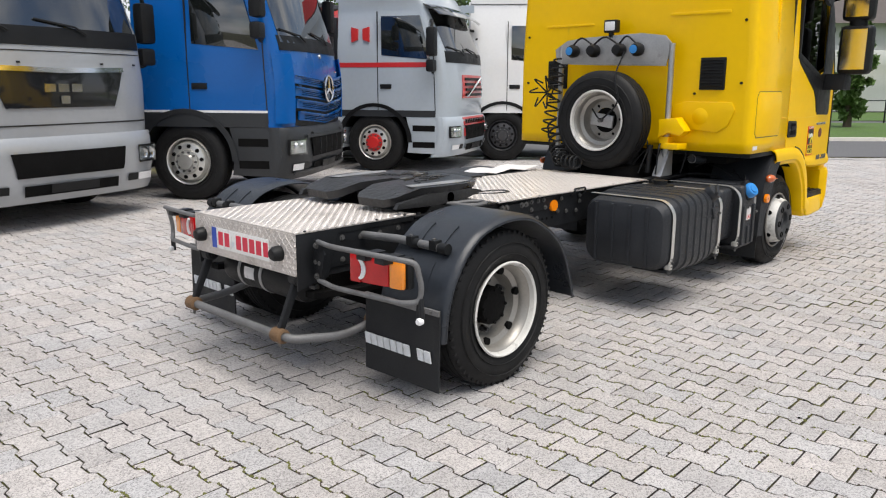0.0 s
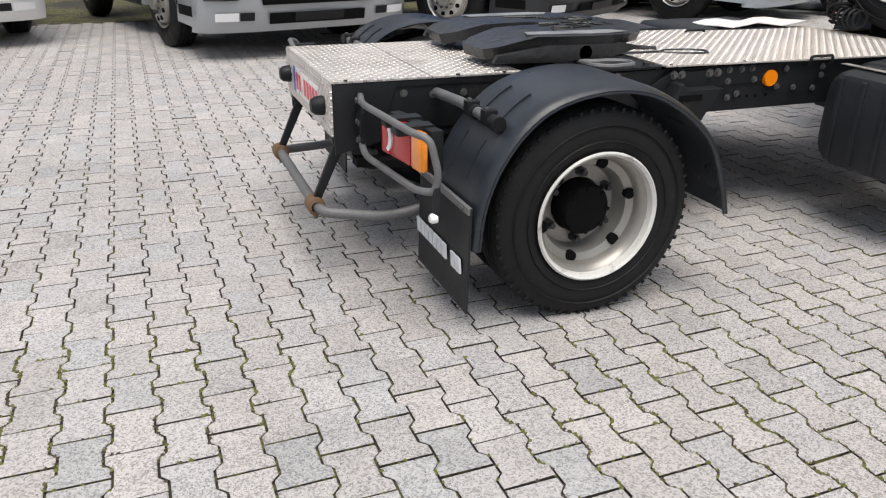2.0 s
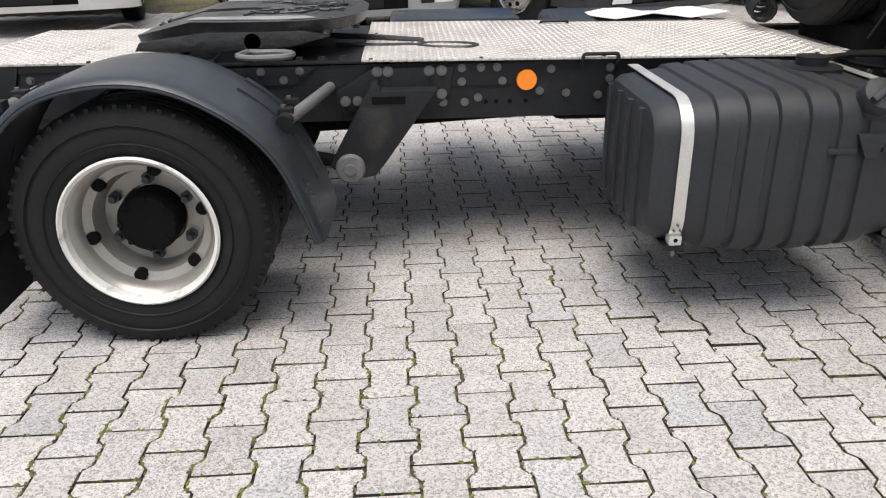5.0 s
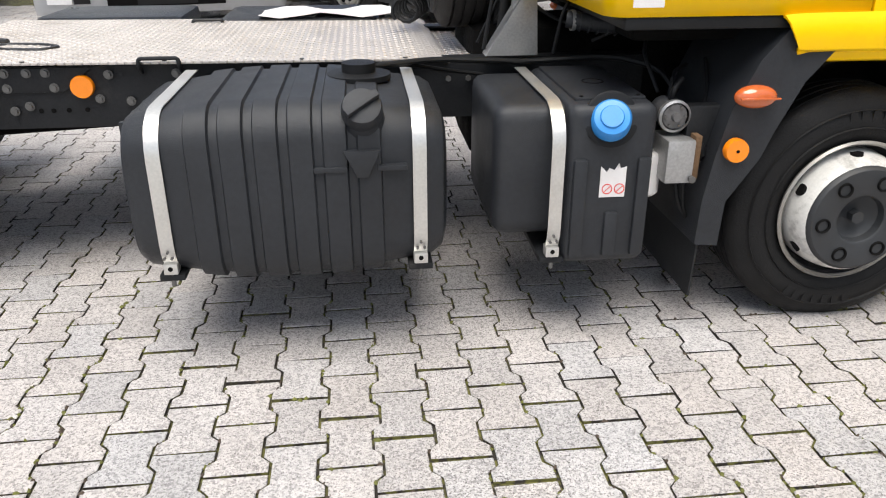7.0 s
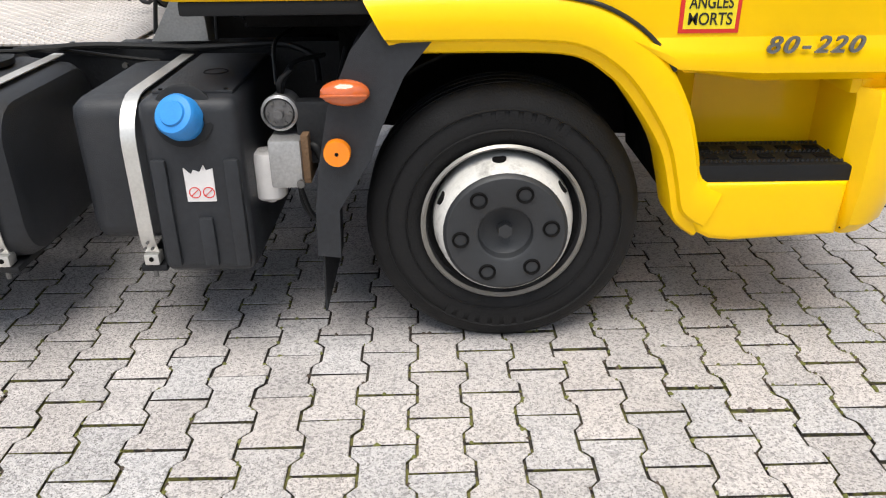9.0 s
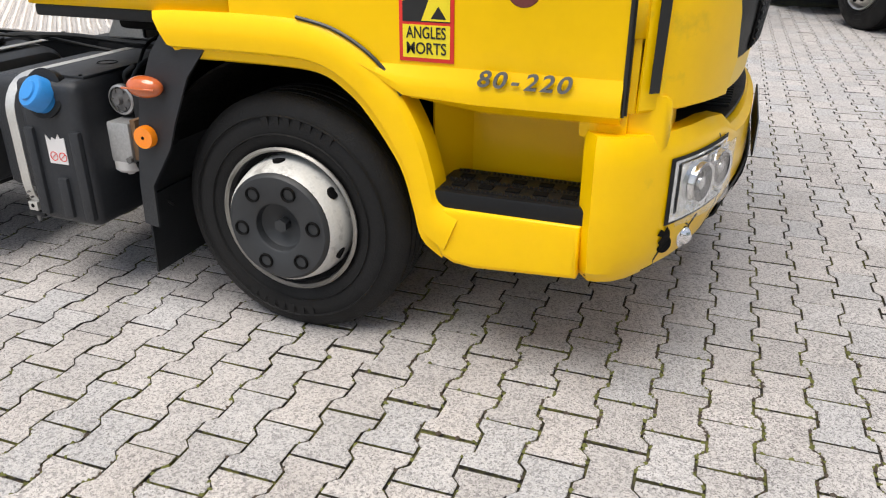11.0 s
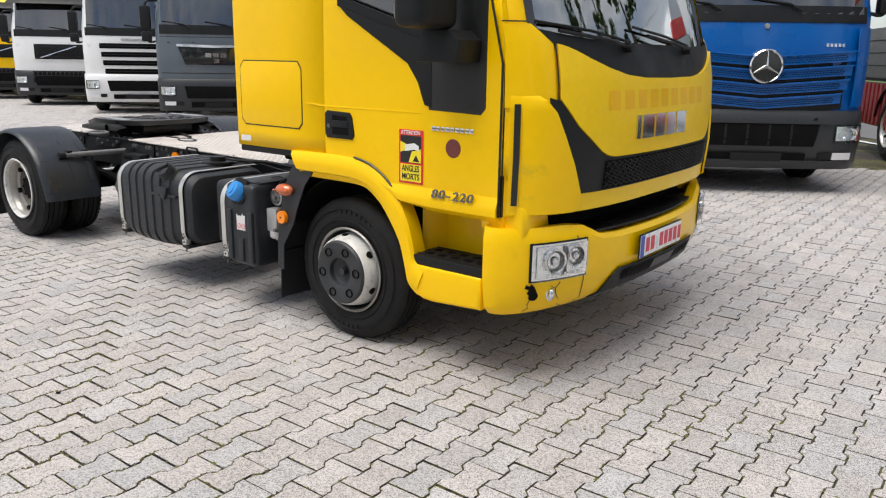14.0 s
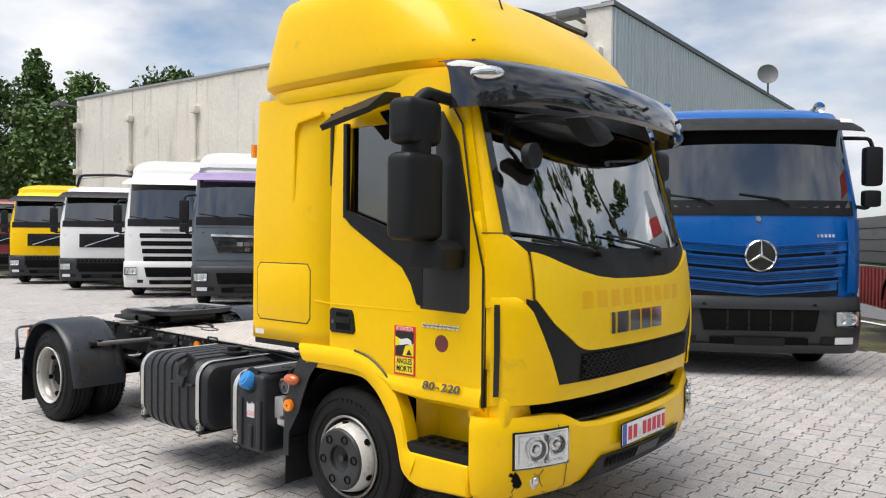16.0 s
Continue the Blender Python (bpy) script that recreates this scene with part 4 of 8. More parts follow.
# rear mudguards on tubes, mud flaps
for s in (-1, 1):
    g = empty("mudguard")
    g.parent = tractor
    edge = smooth_path([(-0.470, 0.335), (-0.455, 0.47), (-0.410, 0.60), (-0.325, 0.72), (-0.215, 0.800), (-0.06, 0.838), (0.09, 0.835), (0.214, 0.795), (0.35, 0.708), (0.441, 0.602), (0.505, 0.45), (0.535, 0.35)], 5)
    crown = [(0.04 + (x - 0.04) * 1.068, 0.37 + (z - 0.37) * 1.062 if z > 0.37 else z) for x, z in edge]
    def shell(i, k, s=s, crown=crown, edge=edge):
        f, y = ((1.0, 1.098), (0.75, 1.104), (0.42, 1.096), (0.16, 1.072), (0.03, 1.035), (0.0, 0.95), (0.0, 0.80), (0.02, 0.70), (0.30, 0.675))[k]
        c, e = Vector(crown[i]), Vector(edge[i])
        q = c.lerp(e, f)
        return (q.x, s * y, q.y)
    part("guard_shell", sheet(range(len(crown)), range(9), shell, 0.006), "mudguard", g, "weathered dark plastic mudguard", 60)
    part("guard_lip", tube([(x, s * 1.098, z) for x, z in edge], 0.006, 6), "mudguard", g)

    def rest(x, k=0.0, crown=crown):
        """Height of the crown at x."""
        for (a, p), (b, q) in zip(crown, crown[1:]):
            if a <= x <= b:
                return p + (q - p) * (x - a) / (b - a)
        return crown[-1][1]
    for x, out, rows in ((-0.385, 1.0, (0.80, 0.95)), (0.445, 0.90, (0.72, 0.85))):
        p0 = Vector((x, s * out, rest(x) + (0.045 if x < 0 else 0.030)))
        part("guard_tube", tube([(x + (0.0 if x < 0 else 0.10), s * 0.43, 0.735 if x < 0 else 0.69), (x + (0.0 if x < 0 else 0.045), s * 0.70, p0.z + 0.005), p0], 0.020, 12), "tube", g, "grey support tube")
        part("tube_cap", rod(p0 - Vector((0, s * 0.02, 0)), p0 + Vector((0, s * 0.03, 0)), 0.026, 14), "black", g)
        part("tube_sleeve", rod(p0 - Vector((0, s * 0.20, 0.0)), p0 - Vector((0, s * 0.15, 0.0)), 0.025, 14), "black", g)
        for y in rows:
            for da in (-1, 1):
                xs = [x + da * d for d in (0.02, 0.05, 0.085, 0.115, 0.14)]
                part("strap_rib", bent([(q, 0, rest(q) + 0.008) for q in xs if -0.49 < q < 0.56], 1, s * (y - 0.017), s * (y + 0.017), 0.010), "mudguard", g)
            part("strap_clip", box((x - 0.026, s * y - 0.02, p0.z - 0.012), (x + 0.022, s * y + 0.02, p0.z + 0.034), 0.004), "black", g)
            part("clip_bolt", rod((x - 0.01, s * y, p0.z + 0.03), (x - 0.01, s * y, p0.z + 0.042), 0.008, 8), "bolt", g)
    f = empty("mud_flap")
    f.parent = tractor
    y0, y1 = sorted((s * 0.595, s * 1.092))
    part("flap_sheet", sheet(spread(y0, y1, 9), [0.105, 0.20, 0.33, 0.49], lambda y, z: (-0.505 - 0.022 * (0.49 - z) + 0.004 * math.sin((y - y0) * 7) * (0.49 - z), y, z), 0.008), "flap", f, "black rubber mud flap with pale slanted lettering")
    w0 = 0.036
    for k in range(10):
        if k == 7:
            continue
        y = s * 0.825 + (4.5 - k) * 0.045
        bm = prism([(y + w0 / 2 - 0.006, 0.240), (y - w0 / 2 - 0.006, 0.240), (y - w0 / 2 + 0.004, 0.292), (y + w0 / 2 + 0.004, 0.292)], "x", -0.5225, -0.5150)
        part("lettering_bar", bm, "letter", f)
    part("flap_rail", box((-0.513, y0, 0.466), (-0.498, y1, 0.492), 0.003), "tube", f)
    for y in (y0 + 0.05, y1 - 0.05):
        part("rail_bolt", rod((-0.513, y, 0.479), (-0.520, y, 0.479), 0.008, 8), "bolt", f)
    part("lamp_stay", prism([(s * 1.062, 0.465), (s * 1.108, 0.465), (s * 1.102, 0.565), (s * 1.070, 0.565)], "x", -0.628, -0.620, 0.002), "frame", f)
    part("white_bolt", lathe([(0.0, -0.648), (0.012, -0.648), (0.017, -0.642), (0.017, -0.624)], (0, s * 1.095, 0.475), "x", 18), "white_lens", f, "round white bolt cap")

    # tail lamp behind its tubular guard
    t = empty("tail_lamp")
    t.parent = tractor
    y0, y1 = s * 0.690, s * 1.0
    part("lamp_housing", box((-0.650, min(y0, y1) - 0.006, 0.582), (-0.600, max(y0, y1) + 0.006, 0.728), 0.014), "black", t)
    part("red_lens", box((-0.684, min(s * 0.76, s * 0.92), 0.590), (-0.645, max(s * 0.76, s * 0.92), 0.722), 0.012), "red_lens", t)
    part("brake_lens", box((-0.684, min(s * 0.692, s * 0.758), 0.588), (-0.655, max(s * 0.692, s * 0.758), 0.722), 0.012), "red_lens", t)
    arc = [(s * (0.752 + 0.040 * math.cos(a)), 0.655 + 0.050 * math.sin(a)) for a in spread(-1.35, 1.35, 11)] + [(s * (0.738 + 0.030 * math.cos(a)), 0.655 + 0.044 * math.sin(a)) for a in spread(1.2, -1.2, 9)]
    bm = prism(arc, "x", -0.690, -0.682)
    part("reverse_lens", bm, "white_lens", t, "white reversing lens")
    part("indicator_lens", box((-0.684, min(s * 0.922, s * 0.998), 0.588), (-0.655, max(s * 0.922, s * 0.998), 0.722), 0.012), "amber_lens", t, "orange indicator lens")
    t.matrix_basis = Matrix.Translation((-0.684, s * 0.69, 0.008)) @ Matrix.Rotation(-s * radians(8.5), 4, "Z") @ Matrix.Translation((0.676, -s * 0.685, 0))
    gd = empty("lamp_guard")
    gd.parent = tractor
    part("guard_loop", tube([(-0.705, s * 0.49, 0.752), (-0.735, s * 0.62, 0.752), (-0.690, s * 1.04, 0.748), (-0.645, s * 1.088, 0.735), (-0.617, s * 1.092, 0.62), (-0.625, s * 1.085, 0.558), (-0.665, s * 1.02, 0.548), (-0.725, s * 0.62, 0.558), (-0.705, s * 0.49, 0.566)], 0.0125, 10, 0.05), "tube", gd, "bent grey tube guard")
    part("guard_bracket", prism([(s * 0.465, 0.56), (s * 0.465, 0.76), (s * 0.53, 0.745), (s * 0.53, 0.58)], "x", -0.712, -0.702, 0.002), "frame", gd)
    part("guard_gusset", prism([(s * 0.53, 0.60), (s * 0.465, 0.66), (s * 0.465, 0.68), (s * 0.545, 0.72), (s * 0.555, 0.70)], "x", -0.72, -0.712), "frame", gd)
    for y in (0.80, 0.92):
        part("lamp_bracket", prism([(s * (y - 0.03), 0.712), (s * (y + 0.03), 0.712), (s * (y + 0.03), 0.742), (s * (y - 0.03), 0.742)], "x", -0.71, -0.58, 0.003), "frame", gd)
    for p in [(0.485, 0.735), (0.485, 0.655), (0.485, 0.585), (0.515, 0.655)]:
        for bm in bolts([(-0.712, s * p[0], p[1])], (-1, 0, 0), 0.011, 0.012):
            part("bolt", bm, "bolt", gd)
    part("tow_hook", tube([(-0.622, s * 1.088, 0.575), (-0.622, s * 1.095, 0.52), (-0.622, s * 1.095, 0.485)], 0.013, 8, 0.02), "frame", gd)
    part("rear_panel_bracket", prism([(-0.80, 0.52), (-0.80, 0.79), (-0.55, 0.79), (-0.62, 0.56)], "y", s * 0.441, s * 0.452, 0.002), "frame", tractor)

# anti-roll bar and its links, air tank, number plate
bar = empty("anti_roll_bar")
bar.parent = tractor
part("bar_tube", tube([(-0.42, 0.52, 0.33), (-0.62, 0.50, 0.30), (-0.86, 0.45, 0.305), (-0.88, 0.38, 0.312), (-0.88, -0.41, 0.312), (-0.86, -0.48, 0.305), (-0.62, -0.56, 0.285), (-0.42, -0.58, 0.33)], 0.021, 12, 0.08), "tube", bar, "grey-brown steel anti-roll bar")
for s in (-1, 1):
    part("bar_clamp", lathe([(0.022, -0.04), (0.036, -0.034), (0.036, 0.034), (0.022, 0.04)], (-0.88, s * 0.40, 0.312), "y", 18), "rust", bar, "rusty rubber clamp")
    part("bar_link", prism([(-0.885, 0.345), (-0.855, 0.335), (-0.745, 0.56), (-0.785, 0.57)], "y", s * 0.385, s * 0.41, 0.004), "frame", bar)
    part("link_bush", lathe([(0.0, -0.035), (0.03, -0.035), (0.04, -0.025), (0.04, 0.025), (0.03, 0.035), (0.0, 0.035)], (-0.765, s * 0.40, 0.575), "y", 18), "frame", bar)
    part("end_bush", lathe([(0.0, -0.035), (0.03, -0.035), (0.036, 0.0), (0.03, 0.035), (0.0, 0.035)], (-0.43, s * 0.56, 0.33), "x", 18), "rust", bar)
    part("clamp_bolt", rod((-0.88, s * 0.40, 0.29), (-0.88, s * 0.40, 0.255), 0.009, 8), "bolt", bar)
air = empty("air_tank")
air.parent = tractor
part("tank_body", lathe([(0.0, -0.36), (0.06, -0.355), (0.095, -0.33), (0.10, -0.30), (0.10, 0.30), (0.095, 0.33), (0.06, 0.355), (0.0, 0.36)], (-0.60, 0.05, 0.49), "y", 32), "black", air, "black cylindrical air tank")
for y in (0.02, 0.22):
    part("tank_strap", lathe([(0.101, -0.012), (0.104, -0.012), (0.104, 0.012), (0.101, 0.012)], (-0.60, y, 0.49), "y", 32, closed=True), "steel", air)
part("tank_label", sheet([radians(a) for a in (160, 172, 184, 196)], [0.08, 0.17], lambda a, y: (-0.60 + 0.1025 * math.cos(a), y, 0.49 + 0.1025 * math.sin(a)), 0.001), "paper", air, "white tank label")
part("tank_valve", rod((-0.62, -0.31, 0.49), (-0.62, -0.36, 0.49), 0.015), "bolt", air)
for s in (-1, 1):
    part("spring_brake", lathe([(0.0, -0.12), (0.085, -0.12), (0.09, -0.02), (0.10, 0.0), (0.09, 0.02), (0.075, 0.12), (0.0, 0.12)], (-0.30, s * 0.62, 0.36), "x", 24), "under", tractor)


def number_plate(parent, m, bars=True):
    """A red-on-white plate, 520 x 110 mm, facing +z of m, its characters as plain bars."""
    p = empty("number_plate")
    p.parent = parent
    def put(bm):
        bmesh.ops.transform(bm, matrix=m, verts=bm.verts)
        return bm
    part("plate_back", put(box((-0.268, -0.062, -0.006), (0.268, 0.062, 0.0), 0.003)), "black", p)
    part("plate_face", put(box((-0.26, -0.055, 0.0), (0.26, 0.055, 0.003), 0.001)), "plate_white", p)
    part("country_band", put(box((-0.26, -0.055, 0.003), (-0.215, 0.055, 0.0036))), "plate_blue", p)
    for x, w in ((-0.175, 0.045), (-0.115, 0.045), (-0.005, 0.046), (0.055, 0.046), (0.115, 0.046), (0.175, 0.046), (0.235, 0.040)):
        part("character_bar", put(box((x - w / 2, -0.036, 0.003), (x + w / 2, 0.036, 0.0038))), "plate_red", p)
    part("plate_seal", put(lathe([(0.0, 0.0042), (0.015, 0.0042), (0.015, 0.003)], (-0.06, -0.015, 0), "z", 16)), "letter", p)
    return p


number_plate(tractor, Matrix.Translation((-0.811, 0.02, 0.688)) @ Euler((radians(90), 0, radians(-90))).to_matrix().to_4x4())
for y in (0.37, -0.33):
    part("plate_lamp", lathe([(0.0, -0.06), (0.024, -0.057), (0.035, -0.042), (0.038, -0.02), (0.038, 0.0)], (-0.805, y, 0.69), "x", 24), "black", tractor, "round black number plate lamp")


# tanks
def ribbed_tank(name, x0, x1, y0, y1, z0, z1, ribs, label):
    """A moulded tank with rounded edges and raised bands round its girth."""
    t = empty(name)
    t.parent = tractor
    xs = [x0, x0 + 0.012, x0 + 0.04]
    for r in ribs:
        xs += [r - 0.034, r - 0.029, r + 0.029, r + 0.034]
    xs += [x1 - 0.04, x1 - 0.012, x1]
    rings = []
    for i, x in enumerate(xs):
        e = {0: 0.05, 1: 0.02, 2: 0.004, len(xs) - 1: 0.05, len(xs) - 2: 0.02, len(xs) - 3: 0.004}.get(i, 0.0)
        if 3 <= i < len(xs) - 3 and (i - 3) % 4 in (1, 2):
            e = -0.009
        e -= 0.026 * max(0.0, math.sin(math.pi * min(1.0, max(0.0, (x - x0 - 0.13) / (x1 - x0 - 0.26))))) ** 0.5
        a, b, c, d, r = y0 + e, y1 - e, z0 + e, z1 - e, 0.10
        ring = []
        for cy, cz, s0 in ((a + r, c + r, 180), (b - r, c + r, 270), (b - r, d - r, 0), (a + r, d - r, 90)):
            ring += [(x, cy + r * math.cos(radians(s0 + q)), cz + r * math.sin(radians(s0 + q))) for q in (0, 18, 36, 54, 72, 90)]
        rings.append(ring)
    part("tank_shell", loft(rings), "plastic", t, label, 30)
    return t


def tank_strap(t, x, y0, y1, z0, z1):
    r, pts = 0.105, []
    for cy, cz, s0 in ((y0 + r, z1 - r, 90), (y0 + r, z0 + r, 180)):
        pts += [(x, cy + (r + 0.013) * math.cos(radians(s0 + q)), cz + (r + 0.013) * math.sin(radians(s0 + q))) for q in (0, 15, 30, 45, 60, 75, 90)]
    pts = [(x, y1, z1 + 0.013)] + pts[:-3]
    part("tank_strap", bent(pts, 0, x - 0.019, x + 0.019, 0.003), "strap", t, "flat stainless strap")
    part("strap_bracket", box((x - 0.020, y0 - 0.010, z0 + 0.010), (x + 0.020, y0 + 0.03, z0 + 0.042), 0.004), "strap", t)
    for dx, dz in ((-0.010, 0.062), (0.010, 0.062), (0.0, 0.080)):
        part("strap_rivet", rod((x + dx, y0 - 0.008, z0 + dz), (x + dx, y0 - 0.018, z0 + dz), 0.004, 8), "bolt", t)
    part("strap_slot", rod((x, y0 - 0.0095, z0 + 0.028), (x, y0 - 0.0115, z0 + 0.028), 0.007, 10), "under", t)
    part("strap_bolt", rod((x, y0 + 0.005, z0 + 0.02), (x, y0 + 0.005, z0 - 0.03), 0.007, 8), "bolt", t)
    part("strap_holder", box((x - 0.035, y0 - 0.002, z0 - 0.012), (x + 0.035, y0 + 0.25, z0 + 0.006), 0.003), "frame", t)


fuel = ribbed_tank("fuel_tank", 1.545, 2.425, -1.105, -0.50, 0.300, 0.748, [1.76, 1.85, 1.94, 2.03, 2.12, 2.21], "ribbed black plastic fuel tank")
for y in spread(-0.98, -0.60, 4):
    part("end_rib", prism([(y - 0.012, 0.33), (y + 0.012, 0.33), (y + 0.012, 0.715), (y - 0.012, 0.715)], "x", 1.535, 1.56, 0.006), "plastic", fuel)
for x in (1.645, 2.345):
    tank_strap(fuel, x, -1.105, -0.50, 0.300, 0.748)
o = part("filler_neck", lathe([(0.075, -0.02), (0.06, 0.03), (0.05, 0.05)], (0, 0, 0), "z", 20), "plastic", fuel)
o.matrix_basis = pose(2.195, -1.07, 0.72, 50, 0, 0) @ Matrix.Scale(0.95, 4)
bm = lathe([(0.0, 0.085), (0.03, 0.085), (0.058, 0.078), (0.064, 0.06), (0.064, 0.03), (0.05, 0.025)], (0, 0, 0), "z", 24)
box((-0.06, -0.012, 0.08), (0.06, 0.012, 0.105), 0.005, bm)
o = part("filler_cap", bm, "plastic", fuel, "black filler cap")
o.matrix_basis = pose(2.195, -1.08, 0.735, 50, 0, 0) @ pose(0, 0, 0, 0, 0, 35) @ Matrix.Scale(0.86, 4)
part("sender_cap", lathe([(0.098, 0.765), (0.098, 0.782), (0.052, 0.787), (0.052, 0.815), (0.0, 0.817)], (2.19, -0.72, 0), "z", 24), "black", fuel, "black sender cap on the tank")
part("face_relief", box((2.06, -1.142, 0.60), (2.15, -1.10, 0.615), 0.003), "plastic", fuel)
part("face_relief", box((2.23, -1.136, 0.60), (2.31, -1.10, 0.615), 0.003), "plastic", fuel)
part("filler_spout", prism([(2.14, 0.66), (2.24, 0.66), (2.205, 0.585), (2.175, 0.585)], "y", -1.148, -1.09, 0.006), "plastic", fuel)

ad = empty("adblue_tank")
ad.parent = tractor
part("tank_rear", box((2.565, -1.03, 0.345), (2.80, -0.52, 0.738), 0.05, seg=3), "plastic", ad)
part("tank_front", box((2.765, -1.095, 0.275), (3.015, -0.52, 0.752), 0.035, seg=3), "plastic", ad, "black plastic tank with a blue cap")
for x in (2.80, 2.90, 2.985):
    part("face_rib", box((x - 0.020, -1.108, 0.30), (x + 0.020, -1.08, 0.60 if x != 2.90 else 0.44), 0.010), "plastic", ad)
tank_strap(ad, 2.735, -1.085, -0.52, 0.29, 0.738)
o = part("cap_recess", lathe([(0.074, -0.03), (0.078, 0.004), (0.070, 0.006), (0.0, 0.0)], (0, 0, 0), "z", 28), "black", ad)
o.matrix_basis = pose(2.88, -1.085, 0.71, 75, 0, 0)
bm = lathe([(0.0, 0.088), (0.030, 0.088), (0.033, 0.082), (0.048, 0.080), (0.054, 0.072), (0.056, 0.035), (0.052, 0.030), (0.052, 0.0)], (0, 0, 0), "z", 32)
o = part("blue_cap", bm, "blue_cap", ad, "bright blue screw cap")
o.matrix_basis = pose(2.885, -1.062, 0.685, 58, 0, -14)
part("warning_sticker", prism([(2.86, 0.485), (2.935, 0.485), (2.935, 0.575), (2.918, 0.57), (2.912, 0.585), (2.90, 0.565), (2.885, 0.572), (2.878, 0.56), (2.86, 0.578)], "y", -1.0975, -1.095), "paper", ad, "torn white warning sticker")
for x in (2.882, 2.918):
    part("sticker_ring", lathe([(0.013, -1.0985), (0.0155, -1.0985), (0.0155, -1.0975), (0.013, -1.0975)], (x, 0, 0.51), "y", 20, closed=True), "sign_red", ad)
for x in (2.882, 2.918):
    part("sticker_bar", prism([(x - 0.010, 0.5025), (x - 0.0085, 0.501), (x + 0.010, 0.5175), (x + 0.0085, 0.519)], "y", -1.0992, -1.0985), "sign_red", ad)
for x in (2.81, 2.975):
    part("cover_screw", rod((x, -1.02, 0.758), (x, -1.02, 0.763), 0.006, 8), "under", ad)
part("cover_crest", lathe([(0.030, 0.760), (0.032, 0.7625), (0.035, 0.760)], (2.90, -0.82, 0), "z", 24), "under", ad)
part("top_cover", box((2.79, -1.03, 0.748), (2.995, -0.56, 0.760), 0.005), "plastic", ad)

# valves and box between the tank and the front wheel
part("valve_body", lathe([(0.0, -1.02), (0.012, -1.02), (0.014, -1.005), (0.036, -1.0), (0.040, -0.99), (0.040, -0.90)], (3.10, 0, 0.69), "y", 24), "tube", tractor, "grey round air valve")
part("solenoid_box", box((3.07, -1.05, 0.50), (3.155, -0.92, 0.63), 0.008), "steel", tractor, "stained white metal box")
part("box_bracket", box((3.155, -1.04, 0.51), (3.175, -0.90, 0.64), 0.003), "rust", tractor)
part("white_canister", lathe([(0.0, 0.425), (0.012, 0.425), (0.014, 0.435), (0.036, 0.438), (0.046, 0.448), (0.046, 0.56), (0.040, 0.572), (0.0, 0.575)], (3.045, -0.95, 0), "z", 28), "paper", tractor)
part("valve_bracket", box((3.14, -1.0, 0.55), (3.26, -0.95, 0.72), 0.01), "frame", tractor)
for i, pts in enumerate([[(2.25, -0.62, 0.785), (2.45, -0.53, 0.785), (2.75, -0.50, 0.765), (3.05, -0.54, 0.785), (3.16, -0.68, 0.77), (3.18, -0.8, 0.72)],
            [(2.2, -0.66, 0.79), (2.36, -0.56, 0.775), (2.5, -0.48, 0.735), (2.62, -0.45, 0.715)], [(3.13, -0.98, 0.52), (3.14, -1.0, 0.42), (3.19, -0.98, 0.36)],
            [(3.10, -0.95, 0.73), (3.12, -0.9, 0.80), (3.2, -0.8, 0.80)], [(2.7, -0.2, 0.85), (2.75, -0.3, 1.0), (2.85, -0.35, 0.9), (3.0, -0.4, 0.85)],
            [(2.62, -0.45, 0.80), (2.66, -0.45, 1.05), (2.8, -0.4, 1.0)], [(2.9, -0.6, 0.9), (3.0, -0.7, 0.97), (3.2, -0.75, 0.9)]]):
    part("hose", tube(pts, 0.007 if i else 0.010, 8, 0.08), "black", tractor, "black rubber hose" if not i else "")
part("air_filter", lathe([(0.0, 0), (0.11, 0), (0.11, 0.3), (0.0, 0.3)], (3.05, -0.35, 0.86), "z", 24), "under", tractor)

part("valve_ring", lathe([(0.041, -1.004), (0.048, -1.0), (0.048, -0.985), (0.041, -0.98)], (3.10, 0, 0.69), "y", 24), "steel", tractor)
for k in range(6):
    a = 2 * math.pi * k / 6
    part("valve_screw", rod((3.10 + 0.030 * math.cos(a), -1.000, 0.69 + 0.030 * math.sin(a)), (3.10 + 0.030 * math.cos(a), -1.006, 0.69 + 0.030 * math.sin(a)), 0.005, 8), "bolt", tractor)
part("hose_elbow", tube([(3.10, -0.96, 0.73), (3.10, -0.97, 0.765), (3.13, -0.95, 0.79)], 0.008, 10, 0.02), "black", tractor)
part("hose_elbow", tube([(3.155, -0.99, 0.60), (3.19, -1.0, 0.60), (3.20, -1.0, 0.57)], 0.014, 10, 0.02), "black", tractor)
part("box_bolt", rod((3.15, -1.052, 0.515), (3.15, -1.064, 0.515), 0.011, 6), "bolt", tractor)
for pts in ([(3.08, -0.9, 0.74), (3.06, -0.8, 0.84), (3.12, -0.65, 0.86)], [(3.17, -0.95, 0.66), (3.24, -0.9, 0.72), (3.26, -0.8, 0.82)], [(3.14, -1.02, 0.50), (3.16, -1.0, 0.40), (3.21, -0.96, 0.34)], [(2.62, -0.30, 0.80), (2.70, -0.33, 0.98), (2.74, -0.30, 1.05)], [(2.84, -0.55, 0.80), (2.86, -0.58, 0.95), (2.92, -0.55, 1.0)], [(2.95, -0.62, 0.85), (3.05, -0.72, 0.92), (3.20, -0.80, 0.93)]):
    part("hose", tube(pts, 0.006, 7, 0.05), "black", tractor)
part("intake_hose", tube([(2.86, -0.62, 0.92), (3.0, -0.66, 0.90), (3.16, -0.70, 0.93)], 0.028, 12, 0.06), "plastic", tractor, "ribbed black intake hose")
